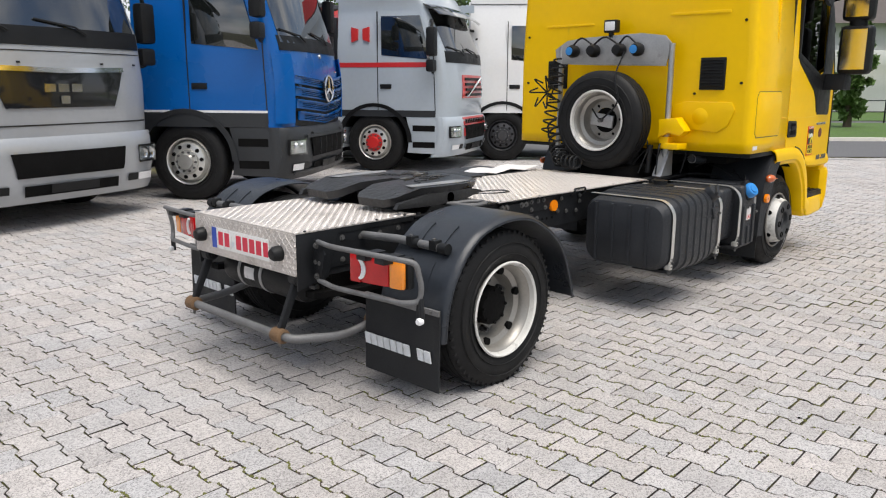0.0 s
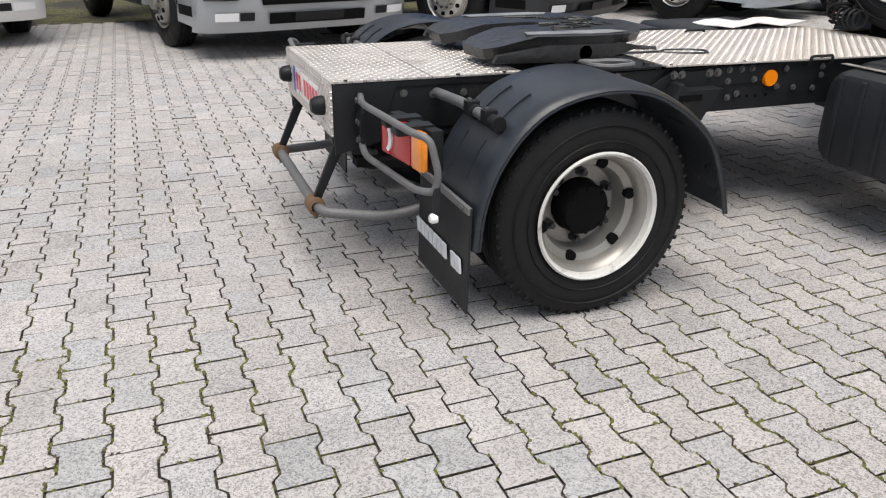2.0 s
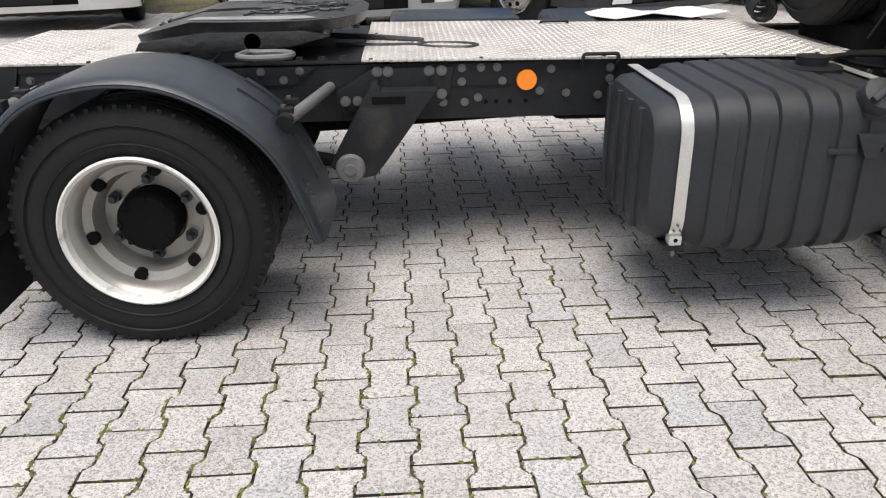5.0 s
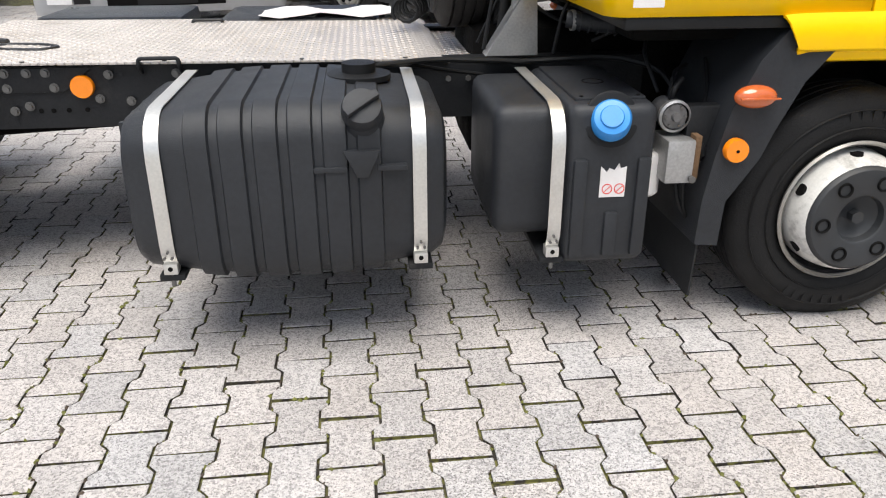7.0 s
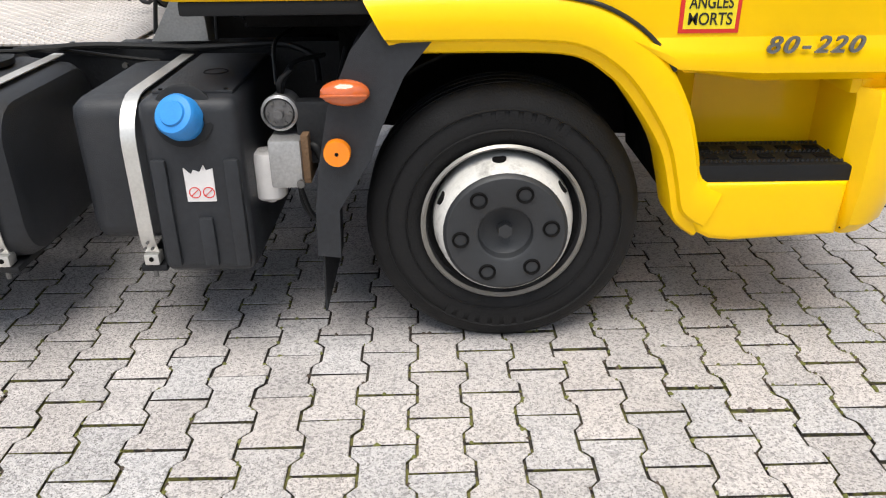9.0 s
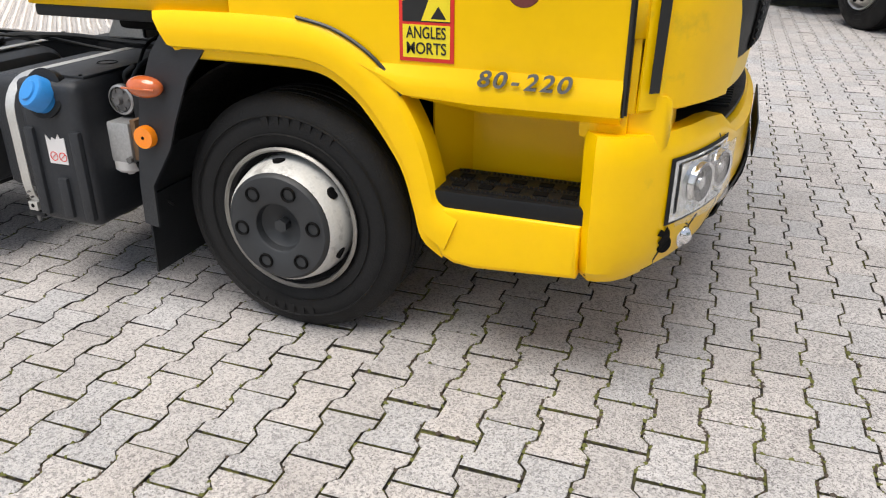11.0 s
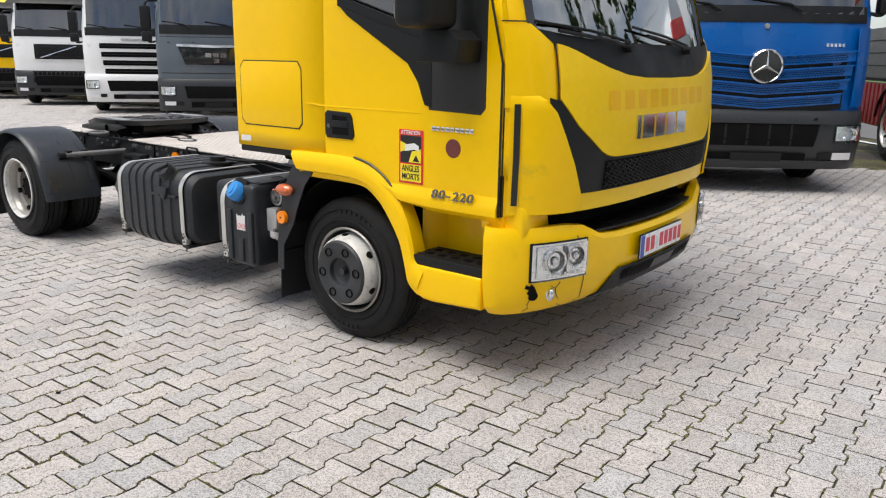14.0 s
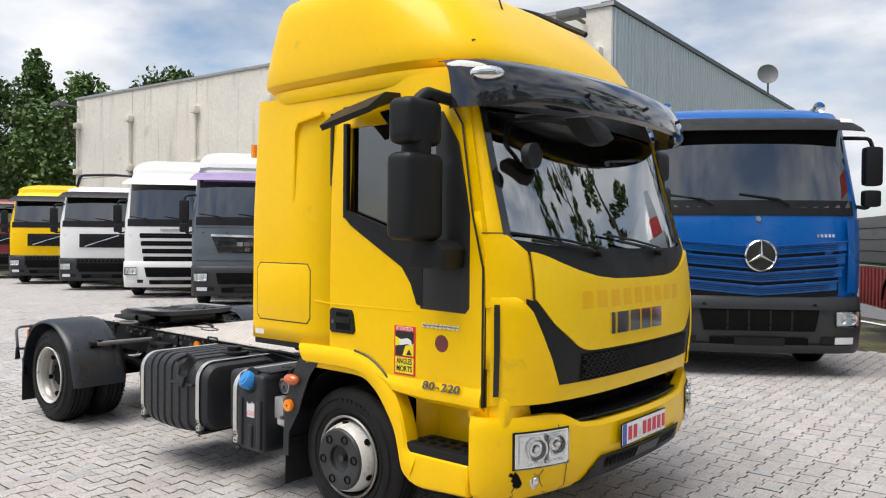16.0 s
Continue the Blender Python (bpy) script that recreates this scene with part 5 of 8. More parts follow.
for k in range(9):
    f = k / 8
    part("hose_rib", lathe([(0.028, -0.004), (0.032, 0.0), (0.028, 0.004)], (2.90 + 0.22 * f, -0.63 - 0.06 * f, 0.912 - 0.012 * math.sin(math.pi * f)), "x", 14), "plastic", tractor)
part("hose_clip", lathe([(0.0295, -0.006), (0.033, -0.006), (0.033, 0.006), (0.0295, 0.006)], (2.88, -0.622, 0.915), "x", 16, closed=True), "steel", tractor)
part("lift_strut", rod((2.70, -0.34, 0.80), (2.72, -0.34, 1.02), 0.022, 14), "black", tractor)
for x in (2.50, 2.57, 2.64):
    part("rail_bolt", rod((x, -0.431, 0.70), (x, -0.443, 0.70), 0.010, 6), "bolt", tractor)
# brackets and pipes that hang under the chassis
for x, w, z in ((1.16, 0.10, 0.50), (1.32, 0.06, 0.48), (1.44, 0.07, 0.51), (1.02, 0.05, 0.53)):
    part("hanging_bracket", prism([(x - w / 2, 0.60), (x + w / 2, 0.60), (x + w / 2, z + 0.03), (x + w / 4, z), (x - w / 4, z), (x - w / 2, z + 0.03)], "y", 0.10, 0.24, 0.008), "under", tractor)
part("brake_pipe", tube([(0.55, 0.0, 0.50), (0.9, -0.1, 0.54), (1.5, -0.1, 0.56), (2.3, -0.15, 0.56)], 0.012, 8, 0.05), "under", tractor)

# guard and flap behind the front wheels
for s in (-1, 1):
    fl = empty("wheel_guard")
    fl.parent = tractor
    part("guard_plate", sheet(range(6), [0, 1, 2], lambda i, k: ([(3.40, 0.98), (3.30, 0.86), (3.235, 0.72), (3.205, 0.58), (3.185, 0.45), (3.18, 0.31)][i][0] + (0.0, 0.0, 0.13 if i < 4 else 0.065)[k], s * (0.62, 1.07, 1.085)[k],
                                                     [(3.40, 0.98), (3.30, 0.86), (3.235, 0.72), (3.205, 0.58), (3.185, 0.45), (3.18, 0.31)][i][1] - (0, 0, 0.06 if i < 3 else 0.0)[k]), 0.008), "plastic", fl, "dark plastic guard behind the front wheel")
    part("guard_flap", sheet([0.40, 0.25, 0.13], [0.62, 0.84, 1.06], lambda z, y: (3.20 - 0.03 * (0.4 - z), s * y, z), 0.006), "flap", fl)
    bm = bmesh.new()
    bmesh.ops.create_uvsphere(bm, u_segments=24, v_segments=12, radius=1, matrix=Matrix.Translation((3.285, s * 1.095, 0.765)) @ Matrix.Diagonal((0.062, 0.034, 0.033, 1)))
    part("side_marker", bm, "amber", fl, "oval amber side marker lamp")
    part("marker_rib", box((3.228, min(s * 1.122, s * 1.131), 0.762), (3.342, max(s * 1.122, s * 1.131), 0.768), 0.002), "amber", fl)
    part("side_reflector", lathe([(0.0, s * 1.104), (0.033, s * 1.104), (0.035, s * 1.098), (0.035, s * 1.08)], (3.255, 0, 0.61), "y", 28), "orange", fl, "round orange reflector")
    part("reflector_hole", rod((3.255, s * 1.103, 0.61), (3.255, s * 1.1055, 0.61), 0.005, 10), "under", fl)


# ---- the cab ----
HALF = [(0.98, 1.075), (1.70, 1.075), (2.10, 1.055), (2.40, 1.035)]
NOSE = [(0.80, 4.915), (1.0, 4.940), (1.20, 4.940), (1.38, 4.925), (1.53, 4.885), (2.22, 4.645), (2.42, 4.555)]
SIDE = [(0.98, 4.62), (1.53, 4.62), (2.22, 4.47), (2.42, 4.40)]


def nose(y, z, off=0.0):
    """The front skin of the cab at half-width y and height z, moved out by off."""
    w, f, s = along(HALF, z), along(NOSE, z), along(SIDE, z)
    u = min(1.0, abs(y) / w)
    k = (1 - u ** 3) ** 0.5
    n = Vector((1, math.copysign((f - s) * 1.5 * u * u / max(k, 0.25) / w, y), 0)).normalized()
    return Vector((s + (f - s) * k, y, z)) + n * off


def skin(ys, zs, off, thick, warp=None):
    """A panel that follows the front skin; warp(y, v) gives the height for v in zs."""
    bm = sheet(ys, zs, lambda y, v: nose(y, warp(y, v) if warp else v, off))
    if thick:
        was = sum(v.co.x for v in bm.verts) / len(bm.verts)
        bmesh.ops.recalc_face_normals(bm, faces=bm.faces)
        bmesh.ops.solidify(bm, geom=list(bm.faces), thickness=thick)
        if sum(v.co.x for v in bm.verts) / len(bm.verts) > was:
            bmesh.ops.translate(bm, verts=bm.verts, vec=(-thick, 0, 0))
    return bm


cab = empty("cab")
cab.parent = tractor
zs = [0.98, 1.06, 1.20, 1.38, 1.53, 1.62, 1.72, 1.90, 2.06, 2.20, 2.24, 2.30, 2.36, 2.42]
thetas = [radians(a) for a in (-90, -80, -72, -66, -62, -50, -38, -25, -12, 0, 12, 25, 38, 50, 62, 66, 72, 80, 90)]


def cab_ring(z):
    w, f, s = along(HALF, z), along(NOSE, z), along(SIDE, z)
    r = 0.07
    half = [(2.85, 0.0), (2.85, 0.5), (2.85, w - r), (2.854, w - 0.55 * r), (2.866, w - 0.25 * r), (2.882, w - 0.006), (2.905, w), (3.25, w), (3.585, w), (3.72, w), (4.56 if z < 1.5 else min(4.56, s), w)]
    left = [(x, y, z) for x, y in half]
    right = [(x, -y, z) for x, y in half[:0:-1]]
    front = [(s + (f - s) * max(0.0, 1 - abs(math.sin(t)) ** 3) ** 0.5, w * math.sin(t), z) for t in thetas]
    return right + [left[0]] + left[1:] + [p for p in front[::-1]]


rings = [cab_ring(z) for z in zs]
bm = bmesh.new()
grid = [[bm.verts.new(p) for p in ring] for ring in rings]
n = len(rings[0])
for i in range(len(zs) - 1):
    for k in range(n):
        q = [grid[i][k], grid[i][(k + 1) % n], grid[i + 1][(k + 1) % n], grid[i + 1][k]]
        mx, my, mz = [sum(v.co[c] for v in q) / 4 for c in range(3)]
        w = along(HALF, mz)
        if 1.53 < mz < 2.30 and mx > 4.4 and abs(my) < 0.90 * w:
            continue
        if 1.0 < mz < 2.24 and 3.585 < mx < 4.60 and abs(my) > w - 0.02:
            continue
        bm.faces.new(q)
bm.faces.new(grid[-1])
bmesh.ops.remove_doubles(bm, verts=bm.verts, dist=1e-5)
shell_ob = part("cab_shell", bm, "yellow", cab, "bright yellow painted cab body", 35)
sol = shell_ob.modifiers.new("thickness", "SOLIDIFY")
sol.thickness, sol.offset = 0.02, -1

# rear wall: swages, vents, hatch panel
for y, z, h in ((0.55, 1.98, 0.02), (-0.62, 2.02, 0.025), (0.1, 2.26, 0.02)):
    part("rear_swage", box((2.872, y - 0.24, z - h / 2), (2.884, y + 0.24, z + h / 2), 0.006), "yellow", cab)
for y in (0.66, -0.755):
    v = part("rear_vent", box((2.866, y - 0.10, 1.45), (2.885, y + 0.10, 1.69), 0.008), "black", cab, "black louvred vent")
    for k in range(9):
        m = Matrix.Translation((2.864, y, 1.475 + k * 0.024)) @ Matrix.Rotation(radians(35), 4, "Y") @ Matrix.Diagonal((0.016, 0.17, 0.003, 1))
        bm = bmesh.new()
        bmesh.ops.create_cube(bm, size=1, matrix=m)
        part("slat", bm, "black", v)
part("rear_panel", prism([(-0.45, 1.16), (-0.45, 1.33), (-0.55, 1.36), (-0.92, 1.36), (-0.95, 1.30), (-0.90, 1.18), (-0.82, 1.13)], "x", 2.868, 2.885, 0.008), "yellow", cab)
part("rear_cup", lathe([(0.0, 2.86), (0.055, 2.862), (0.065, 2.87)], (0, -0.68, 1.25), "x", 24), "yellow", cab)
for y, z in ((-0.98, 1.5), (-0.98, 1.95), (0.98, 1.5), (-0.62, 1.42), (0.98, 1.9)):
    part("rear_stud", rod((2.886, y, z), (2.868, y, z), 0.010, 12), "black", cab)
part("cab_sill", box((2.90, -1.07, 0.945), (3.40, 1.07, 0.98), 0.008), "black", cab)
for s in (-1, 1):
    part("side_hatch", prism([(2.935, 1.13), (2.965, 1.10), (3.395, 1.10), (3.42, 1.13), (3.42, 1.40), (3.395, 1.435), (2.965, 1.435), (2.935, 1.40)], "y", s * 1.072, s * 1.079, 0.003), "yellow", cab)
    part("hatch_seam", prism([(2.929, 1.125), (2.962, 1.094), (3.398, 1.094), (3.426, 1.125), (3.426, 1.405), (3.398, 1.441), (2.962, 1.441), (2.929, 1.405)], "y", s * 1.0735, s * 1.0762), "sign_black", cab)
    part("side_swage", prism([(3.25, 1.80), (3.275, 1.80), (3.275, 2.20), (3.30, 2.25), (3.50, 2.28), (3.50, 2.30), (3.28, 2.275), (3.25, 2.22)], "y", s * 1.045, s * 1.072, 0.006), "yellow", cab)
    part("small_label", box((2.915, s * 1.0765, 1.005), (3.0, s * 1.0775, 1.035)), "paper", cab)

for ob in cab.children:
    if ob.name.startswith("rear_"):
        ob.location.x -= 0.03

# doors with window openings
for s in (-1, 1):
    door = empty("door")
    door.parent = cab
    outer = [(3.592, 0.985), (3.592, 2.26), (3.66, 2.295), (4.30, 2.29), (4.42, 2.25), (4.50, 2.14), (4.585, 1.70), (4.648, 1.45), (4.652, 0.80), (4.40, 0.80), (4.12, 0.80), (4.03, 0.860), (3.93, 0.932), (3.80, 0.968)]
    hole = [(3.725, 1.735), (3.725, 2.19), (4.40, 2.19), (4.47, 2.05), (4.545, 1.65), (4.26, 1.565)]
    bm = bmesh.new()
    edges = []
    for loop in (outer, hole):
        vs = []
        for i, (x, z) in enumerate(loop):
            x2, z2 = loop[(i + 1) % len(loop)]
            for f in (0, 0.34, 0.67):
                zz = z + (z2 - z) * f
                vs.append(bm.verts.new((x + (x2 - x) * f, s * (along(HALF, zz) + 0.002), zz)))
        edges += [bm.edges.new((vs[i], vs[(i + 1) % len(vs)])) for i in range(len(vs))]
    bmesh.ops.triangle_fill(bm, use_beauty=True, use_dissolve=False, edges=edges, normal=(0, s, 0))
    bmesh.ops.recalc_face_normals(bm, faces=bm.faces)
    bmesh.ops.solidify(bm, geom=list(bm.faces), thickness=0.022)
    part("door_skin", bm, "yellow", door, "yellow cab door", 30)
    part("door_seam", prism([(3.575, 0.98), (3.5915, 0.98), (3.5915, 2.28), (3.575, 2.28)], "y", s * 1.01, s * 1.066), "sign_black", door)
    part("door_seam", prism([(4.653, 0.80), (4.664, 0.80), (4.664, 1.45), (4.653, 1.45)], "y", s * 1.0, s * 1.066), "sign_black", door)
    part("door_seam", tube([(4.655, s * 1.079, 0.80), (4.655, s * 1.079, 1.45), (4.592, s * 1.0785, 1.70), (4.507, s * 1.056, 2.14), (4.43, s * 1.049, 2.255), (4.31, s * 1.046, 2.30), (3.66, s * 1.046, 2.305)], 0.005, 6), "sign_black", door)
    part("window_glass", prism([(3.715, 1.725), (3.715, 2.20), (4.41, 2.20), (4.48, 2.05), (4.555, 1.64), (4.26, 1.555)], "y", s * 1.035, s * 1.039), "dark_glass", door, "dark side window")
    part("window_seal", prism([(3.70, 1.70), (3.70, 2.21), (3.728, 2.21), (3.728, 1.74), (4.27, 1.575), (4.27, 1.53)], "y", s * 1.055, s * 1.085, 0.004), "black", door)
    part("door_trim", prism([(3.71, 1.70), (4.28, 1.54), (4.28, 1.25), (4.24, 1.26), (4.20, 1.36), (4.14, 1.44), (3.76, 1.655)], "y", s * 1.07, s * 1.082, 0.004), "black", door, "black plastic door trim")
    part("lower_glass", prism([(4.265, 1.24), (4.55, 1.232), (4.575, 1.26), (4.575, 1.70), (4.50, 2.05), (4.40, 2.21), (4.36, 2.21), (4.36, 1.60), (4.25, 1.56)], "y", s * 1.069, s * 1.0795, 0.003), "sign_black", door, "glossy black quarter window panel")
    h = part("door_handle", prism([(3.60, 1.085), (3.60, 1.19), (3.615, 1.205), (3.77, 1.20), (3.785, 1.18), (3.80, 1.09), (3.785, 1.07), (3.615, 1.07)], "y", s * 1.072, s * 1.086, 0.006), "black", door, "black recessed door handle")
    # dark plate paints the shade inside the handle recess
    part("handle_recess", prism([(3.655, 1.09), (3.655, 1.185), (3.755, 1.18), (3.765, 1.09)], "y", s * 1.0855, s * 1.088), "under", h)
    part("handle_grip", box((3.655, s * 1.085 - 0.006, 1.125), (3.765, s * 1.085 + 0.012, 1.16), 0.006), "black", h)
    part("lock", rod((3.628, s * 1.083, 1.13), (3.628, s * 1.089, 1.13), 0.011, 14), "bolt", h)
    part("door_crease", prism([(3.47, 1.235), (3.60, 1.228), (4.22, 1.228), (4.22, 1.220), (3.60, 1.219), (3.47, 1.23)], "y", s * 1.072, s * 1.0785, 0.001), "yellow", door)
    # badges as plain metal bars, the class number, the seal
    for k in range(9):
        x = 4.285 + k * 0.0265
        part("badge_bar", box((x, s * 1.0775, 1.150), (x + 0.021, s * 1.082, 1.170), 0.001), "chrome", door)
    part("round_seal", lathe([(0.0, s * 1.0795), (0.040, s * 1.0795), (0.042, s * 1.0775)], (4.405, 0, 1.078), "y", 32), "seal", door, "faded round maroon seal")
    # lower door corner, bulging over the step
    part("door_lower", sheet([3.98, 4.10, 4.30, 4.50, 4.652], range(5), lambda x, k: (x, s * (1.079, 1.088, 1.098, 1.094, 1.06)[k], max((0.885, 0.86, 0.835, 0.80, 0.775)[k], 0.775 + max(0, 4.16 - x) * 0.6)), 0.01), "yellow", door)

sgn = pose(4.165, -1.0795, 1.02, 90, 0, 0)
board = empty("blind_spot_sign")
board.parent = cab
part("sign_back", box((4.09, -1.0805, 0.895), (4.235, -1.0775, 1.145), 0.0012), "sign_red", board, "red, yellow and black blind spot sticker")
part("sign_field", box((4.100, -1.0815, 0.992), (4.225, -1.0805, 1.118)), "sign_black", board)
part("sign_field", box((4.100, -1.0815, 0.905), (4.225, -1.0805, 0.985)), "sign_yellow", board)
part("sign_beam", prism([(4.10, 1.09), (4.10, 1.04), (4.16, 1.055), (4.16, 1.07)], "y", -1.0822, -1.0815), "sign_yellow", board)
part("sign_beam", prism([(4.225, 1.06), (4.225, 0.995), (4.15, 0.995), (4.17, 1.045)], "y", -1.0822, -1.0815), "sign_yellow", board)
part("sign_vehicle", prism([(4.128, 1.045), (4.185, 1.055), (4.212, 1.05), (4.212, 1.072), (4.185, 1.085), (4.128, 1.075)], "y", -1.0828, -1.0822), "plate_white", board)
part("sign_triangle", prism([(4.175, 1.0), (4.215, 1.0), (4.195, 1.03)], "y", -1.0828, -1.0822), "sign_black", board)
lettering("sign_lettering", "ATTENTION", 0.026, pose(4.1625, -1.0825, 1.131, 90, 0, 0), "plate_white", board, 0.0006, width=0.115)
lettering("sign_lettering", "ANGLES", 0.040, pose(4.1625, -1.0825, 0.965, 90, 0, 0), "sign_black", board, 0.0006, width=0.105)
lettering("sign_lettering", "MORTS", 0.040, pose(4.1625, -1.0825, 0.927, 90, 0, 0), "sign_black", board, 0.0006, width=0.105)
for k, ch in enumerate("80-220"):
    lettering("class_figure", ch, 0.056, pose(4.415 + (k - 2.5) * 0.0395, -1.100, 0.867, 90, 0, 0), "tube", cab, 0.004, "grey metal raised figure", 0.25, 0.020 if ch == "-" else 0.035)

# windscreen, cowl, front panels
ysw = spread(-0.965, 0.965, 25)
part("windscreen", sheet(spread(-0.97, 0.97, 25), [1.50, 1.62, 1.80, 2.0, 2.22, 2.33], lambda y, z: nose(y * along(HALF, z) / 1.075, z, -0.012), 0.004), "glass", cab, "large curved windscreen")
part("windscreen_frame", sheet(spread(-0.99, 0.99, 25), [0, 1], lambda y, v: nose(y * 1.0, 1.528 + 0.05 * (abs(y) / 0.99) ** 4 + (0.0 if not v else 0.018), 0.003), 0.004), "black", cab)
for s in (-1, 1):
    part("pillar_seal", sheet([1.56, 1.65, 1.82, 2.0, 2.2, 2.31], [0.90, 0.93], lambda z, f: nose(s * f * along(HALF, z), z, 0.003), 0.004), "gloss_black", cab)
FLAP_TOP = [(0.0, 1.388), (0.30, 1.392), (0.46, 1.406), (0.60, 1.436), (0.72, 1.474), (0.82, 1.512), (0.89, 1.532)]
FLAP_LOW = [(0.0, 1.036), (0.55, 1.040), (0.62, 1.052), (0.66, 1.075), (0.805, 1.185), (0.905, 1.312)]
part("cowl", skin(spread(-0.955, 0.955, 41), [0, 0.3, 0.7, 1], 0.004, 0.008, lambda y, v: along(FLAP_TOP, abs(y)) - 0.01 + v * (1.548 + 0.04 * (abs(y) / 0.955) ** 3 - along(FLAP_TOP, abs(y)))), "black", cab, "matt black windscreen cowl")
for y in (-0.42, 0.28):
    part("wiper_arm", tube([nose(y, 1.525, 0.02), nose(y - 0.12, 1.55, 0.035), nose(y - 0.46, 1.585, 0.02)], 0.008, 8, 0.05), "black", cab)
    part("wiper_blade", tube([nose(max(-0.97, y + 0.05), 1.55, 0.012), nose(y - 0.25, 1.59, 0.012), nose(max(-0.97, y - 0.58), 1.62, 0.010)], 0.007, 6), "black", cab)
    part("wiper_pivot", rod(nose(y, 1.52, -0.01), nose(y, 1.525, 0.045), 0.02, 12), "black", cab)


DOOR_EDGE = [(1.45, 4.648), (1.70, 4.585), (2.14, 4.50), (2.25, 4.42), (2.29, 4.30)]
GH = 0.0232


def shield_low(y):
    return along(FLAP_LOW, abs(y))


part("front_apron", skin(spread(-1.03, 1.03, 41), [0.812, 0.822, 0.855, 0.893, 0.90], 0.012, 0.02), "yellow_faded", cab)
part("grille_surround", skin(spread(-0.94, 0.94, 41), [0, 0.25, 0.5, 0.75, 1], 0.017, 0.012, lambda y, v: 0.893 + v * (shield_low(y) - 0.893)), "black", cab, "black plastic surround of the grille")
bm = bmesh.new()
for row in range(5):
    for k in range(26):
        y = -0.60 + k * 0.048 + (0.024 if row % 2 else 0)
        z = 0.910 + row * 0.023
        if y > 0.62:
            continue
        for dy in (-1, 1):
            tube([nose(y, z + 0.0115, 0.0265), nose(y + dy * 0.024, z, 0.0265)], 0.0028, 5, bm=bm)
            tube([nose(y, z + 0.0115, 0.0265), nose(y + dy * 0.024, z + 0.023, 0.0265)], 0.0028, 5, bm=bm)
part("grille_mesh", bm, "black", cab, "black lattice grille")
part("grille_back", skin(spread(-0.62, 0.64, 25), [0.900, 0.94, 0.98, 1.03], 0.0225, 0.003), "under", cab)
part("badge_panel", skin(spread(-0.90, 0.90, 61), [0, 0.05, 0.10, 0.3, 0.5, 0.75, 0.96, 1], 0.022, 0.018, lambda y, v: (shield_low(y) + 0.004) + v * (along(FLAP_TOP, abs(y)) - shield_low(y) - 0.004)), "yellow_faded", cab, "faded yellow front flap")
for k, (y0, y1) in enumerate(((-0.39, -0.355), (-0.335, -0.215), (-0.195, -0.085), (-0.065, 0.045), (0.065, 0.19))):
    part("badge_letter_block", skin([y0, (y0 + y1) / 2, y1], [1.112, 1.165, 1.222], 0.031, 0.010), "chrome", cab, "chrome block emblem" if not k else "")
for k in range(9):
    y0 = -0.62 + k * 0.125
    part("ghost_mark", skin([y0, y0 + 0.04, y0 + 0.085], [1.252, 1.295, 1.338], GH, 0.0), "ghost", cab)
CORNER_IN = [(0.808, 0.80), (0.893, 0.772), (1.277, 0.928), (1.325, 0.985)]
for s in (-1, 1):
    # corner deflector with a slot, over the lamp
    part("corner_panel", sheet([0.808, 0.816, 0.90, 1.02, 1.14, 1.25, 1.30, 1.325], [0, 0.2, 0.4, 0.6, 0.8, 1.0], lambda z, f: nose(s * (along(CORNER_IN, z) + f * (1.058 - along(CORNER_IN, z))), z, 0.010 + 0.020 * (1 - f) ** 0.7 if 0.81 < z < 1.32 else 0.006), 0.010), "yellow", cab, "yellow corner panel")
    # added dark filler that closes the see-through gap between door and corner panel
    part("door_seal", box((4.615, min(s * 1.035, s * 1.012), 0.83), (4.715, max(s * 1.035, s * 1.012), 1.31), 0.004), "black", cab, "added dark filler behind the door gap")
    part("corner_slot", sheet([0.858, 1.07, 1.286], [1.036, 1.050], lambda z, y: nose(s * y, z, 0.0225), 0.002), "sign_black", cab)
    part("pillar_filler", sheet([1.45, 1.62, 1.80, 2.0, 2.2, 2.30], [0, 0.5, 1], lambda z, k: (along(DOOR_EDGE, z) - 0.03 + k * (along(SIDE, z) + 0.06 - along(DOOR_EDGE, z) + 0.03), s * (along(HALF, z) - 0.012), z), 0.012), "yellow", cab)
    part("corner_post", box((4.60, min(s * 0.94, s * 1.052), 0.80), (4.684, max(s * 0.94, s * 1.052), 1.33), 0.012), "yellow", cab)
    part("corner_filler", box((4.55, min(s * 0.90, s * 1.056), 0.735), (4.668, max(s * 0.90, s * 1.056), 0.995), 0.012), "yellow", cab)
    part("panel_seam", tube([nose(s * 0.908, z, 0.020) for z in spread(1.30, 1.535, 5)], 0.0035, 6), "sign_black", cab)
    part("panel_seam", tube([nose(s * y, 1.618, 0.012) for y in spread(1.0, 1.068, 5)], 0.003, 6), "sign_black", cab)
    part("pillar_panel", sheet([1.27, 1.31, 1.36, 1.44, 1.53, 1.575, 1.61], range(6), lambda z, k: nose(s * (along([(1.27, 0.935), (1.31, 0.912), (1.53, 0.912), (1.61, 0.99)], z) * (1 - k / 5) + 1.068 * k / 5), z, 0.010), 0.008), "yellow", cab)
    part("side_grille", skin([s * 0.955, s * 0.985, s * 1.01], [0.98, 1.10, 1.20], 0.024 if s > 0 else -0.01, 0.004), "black", cab)

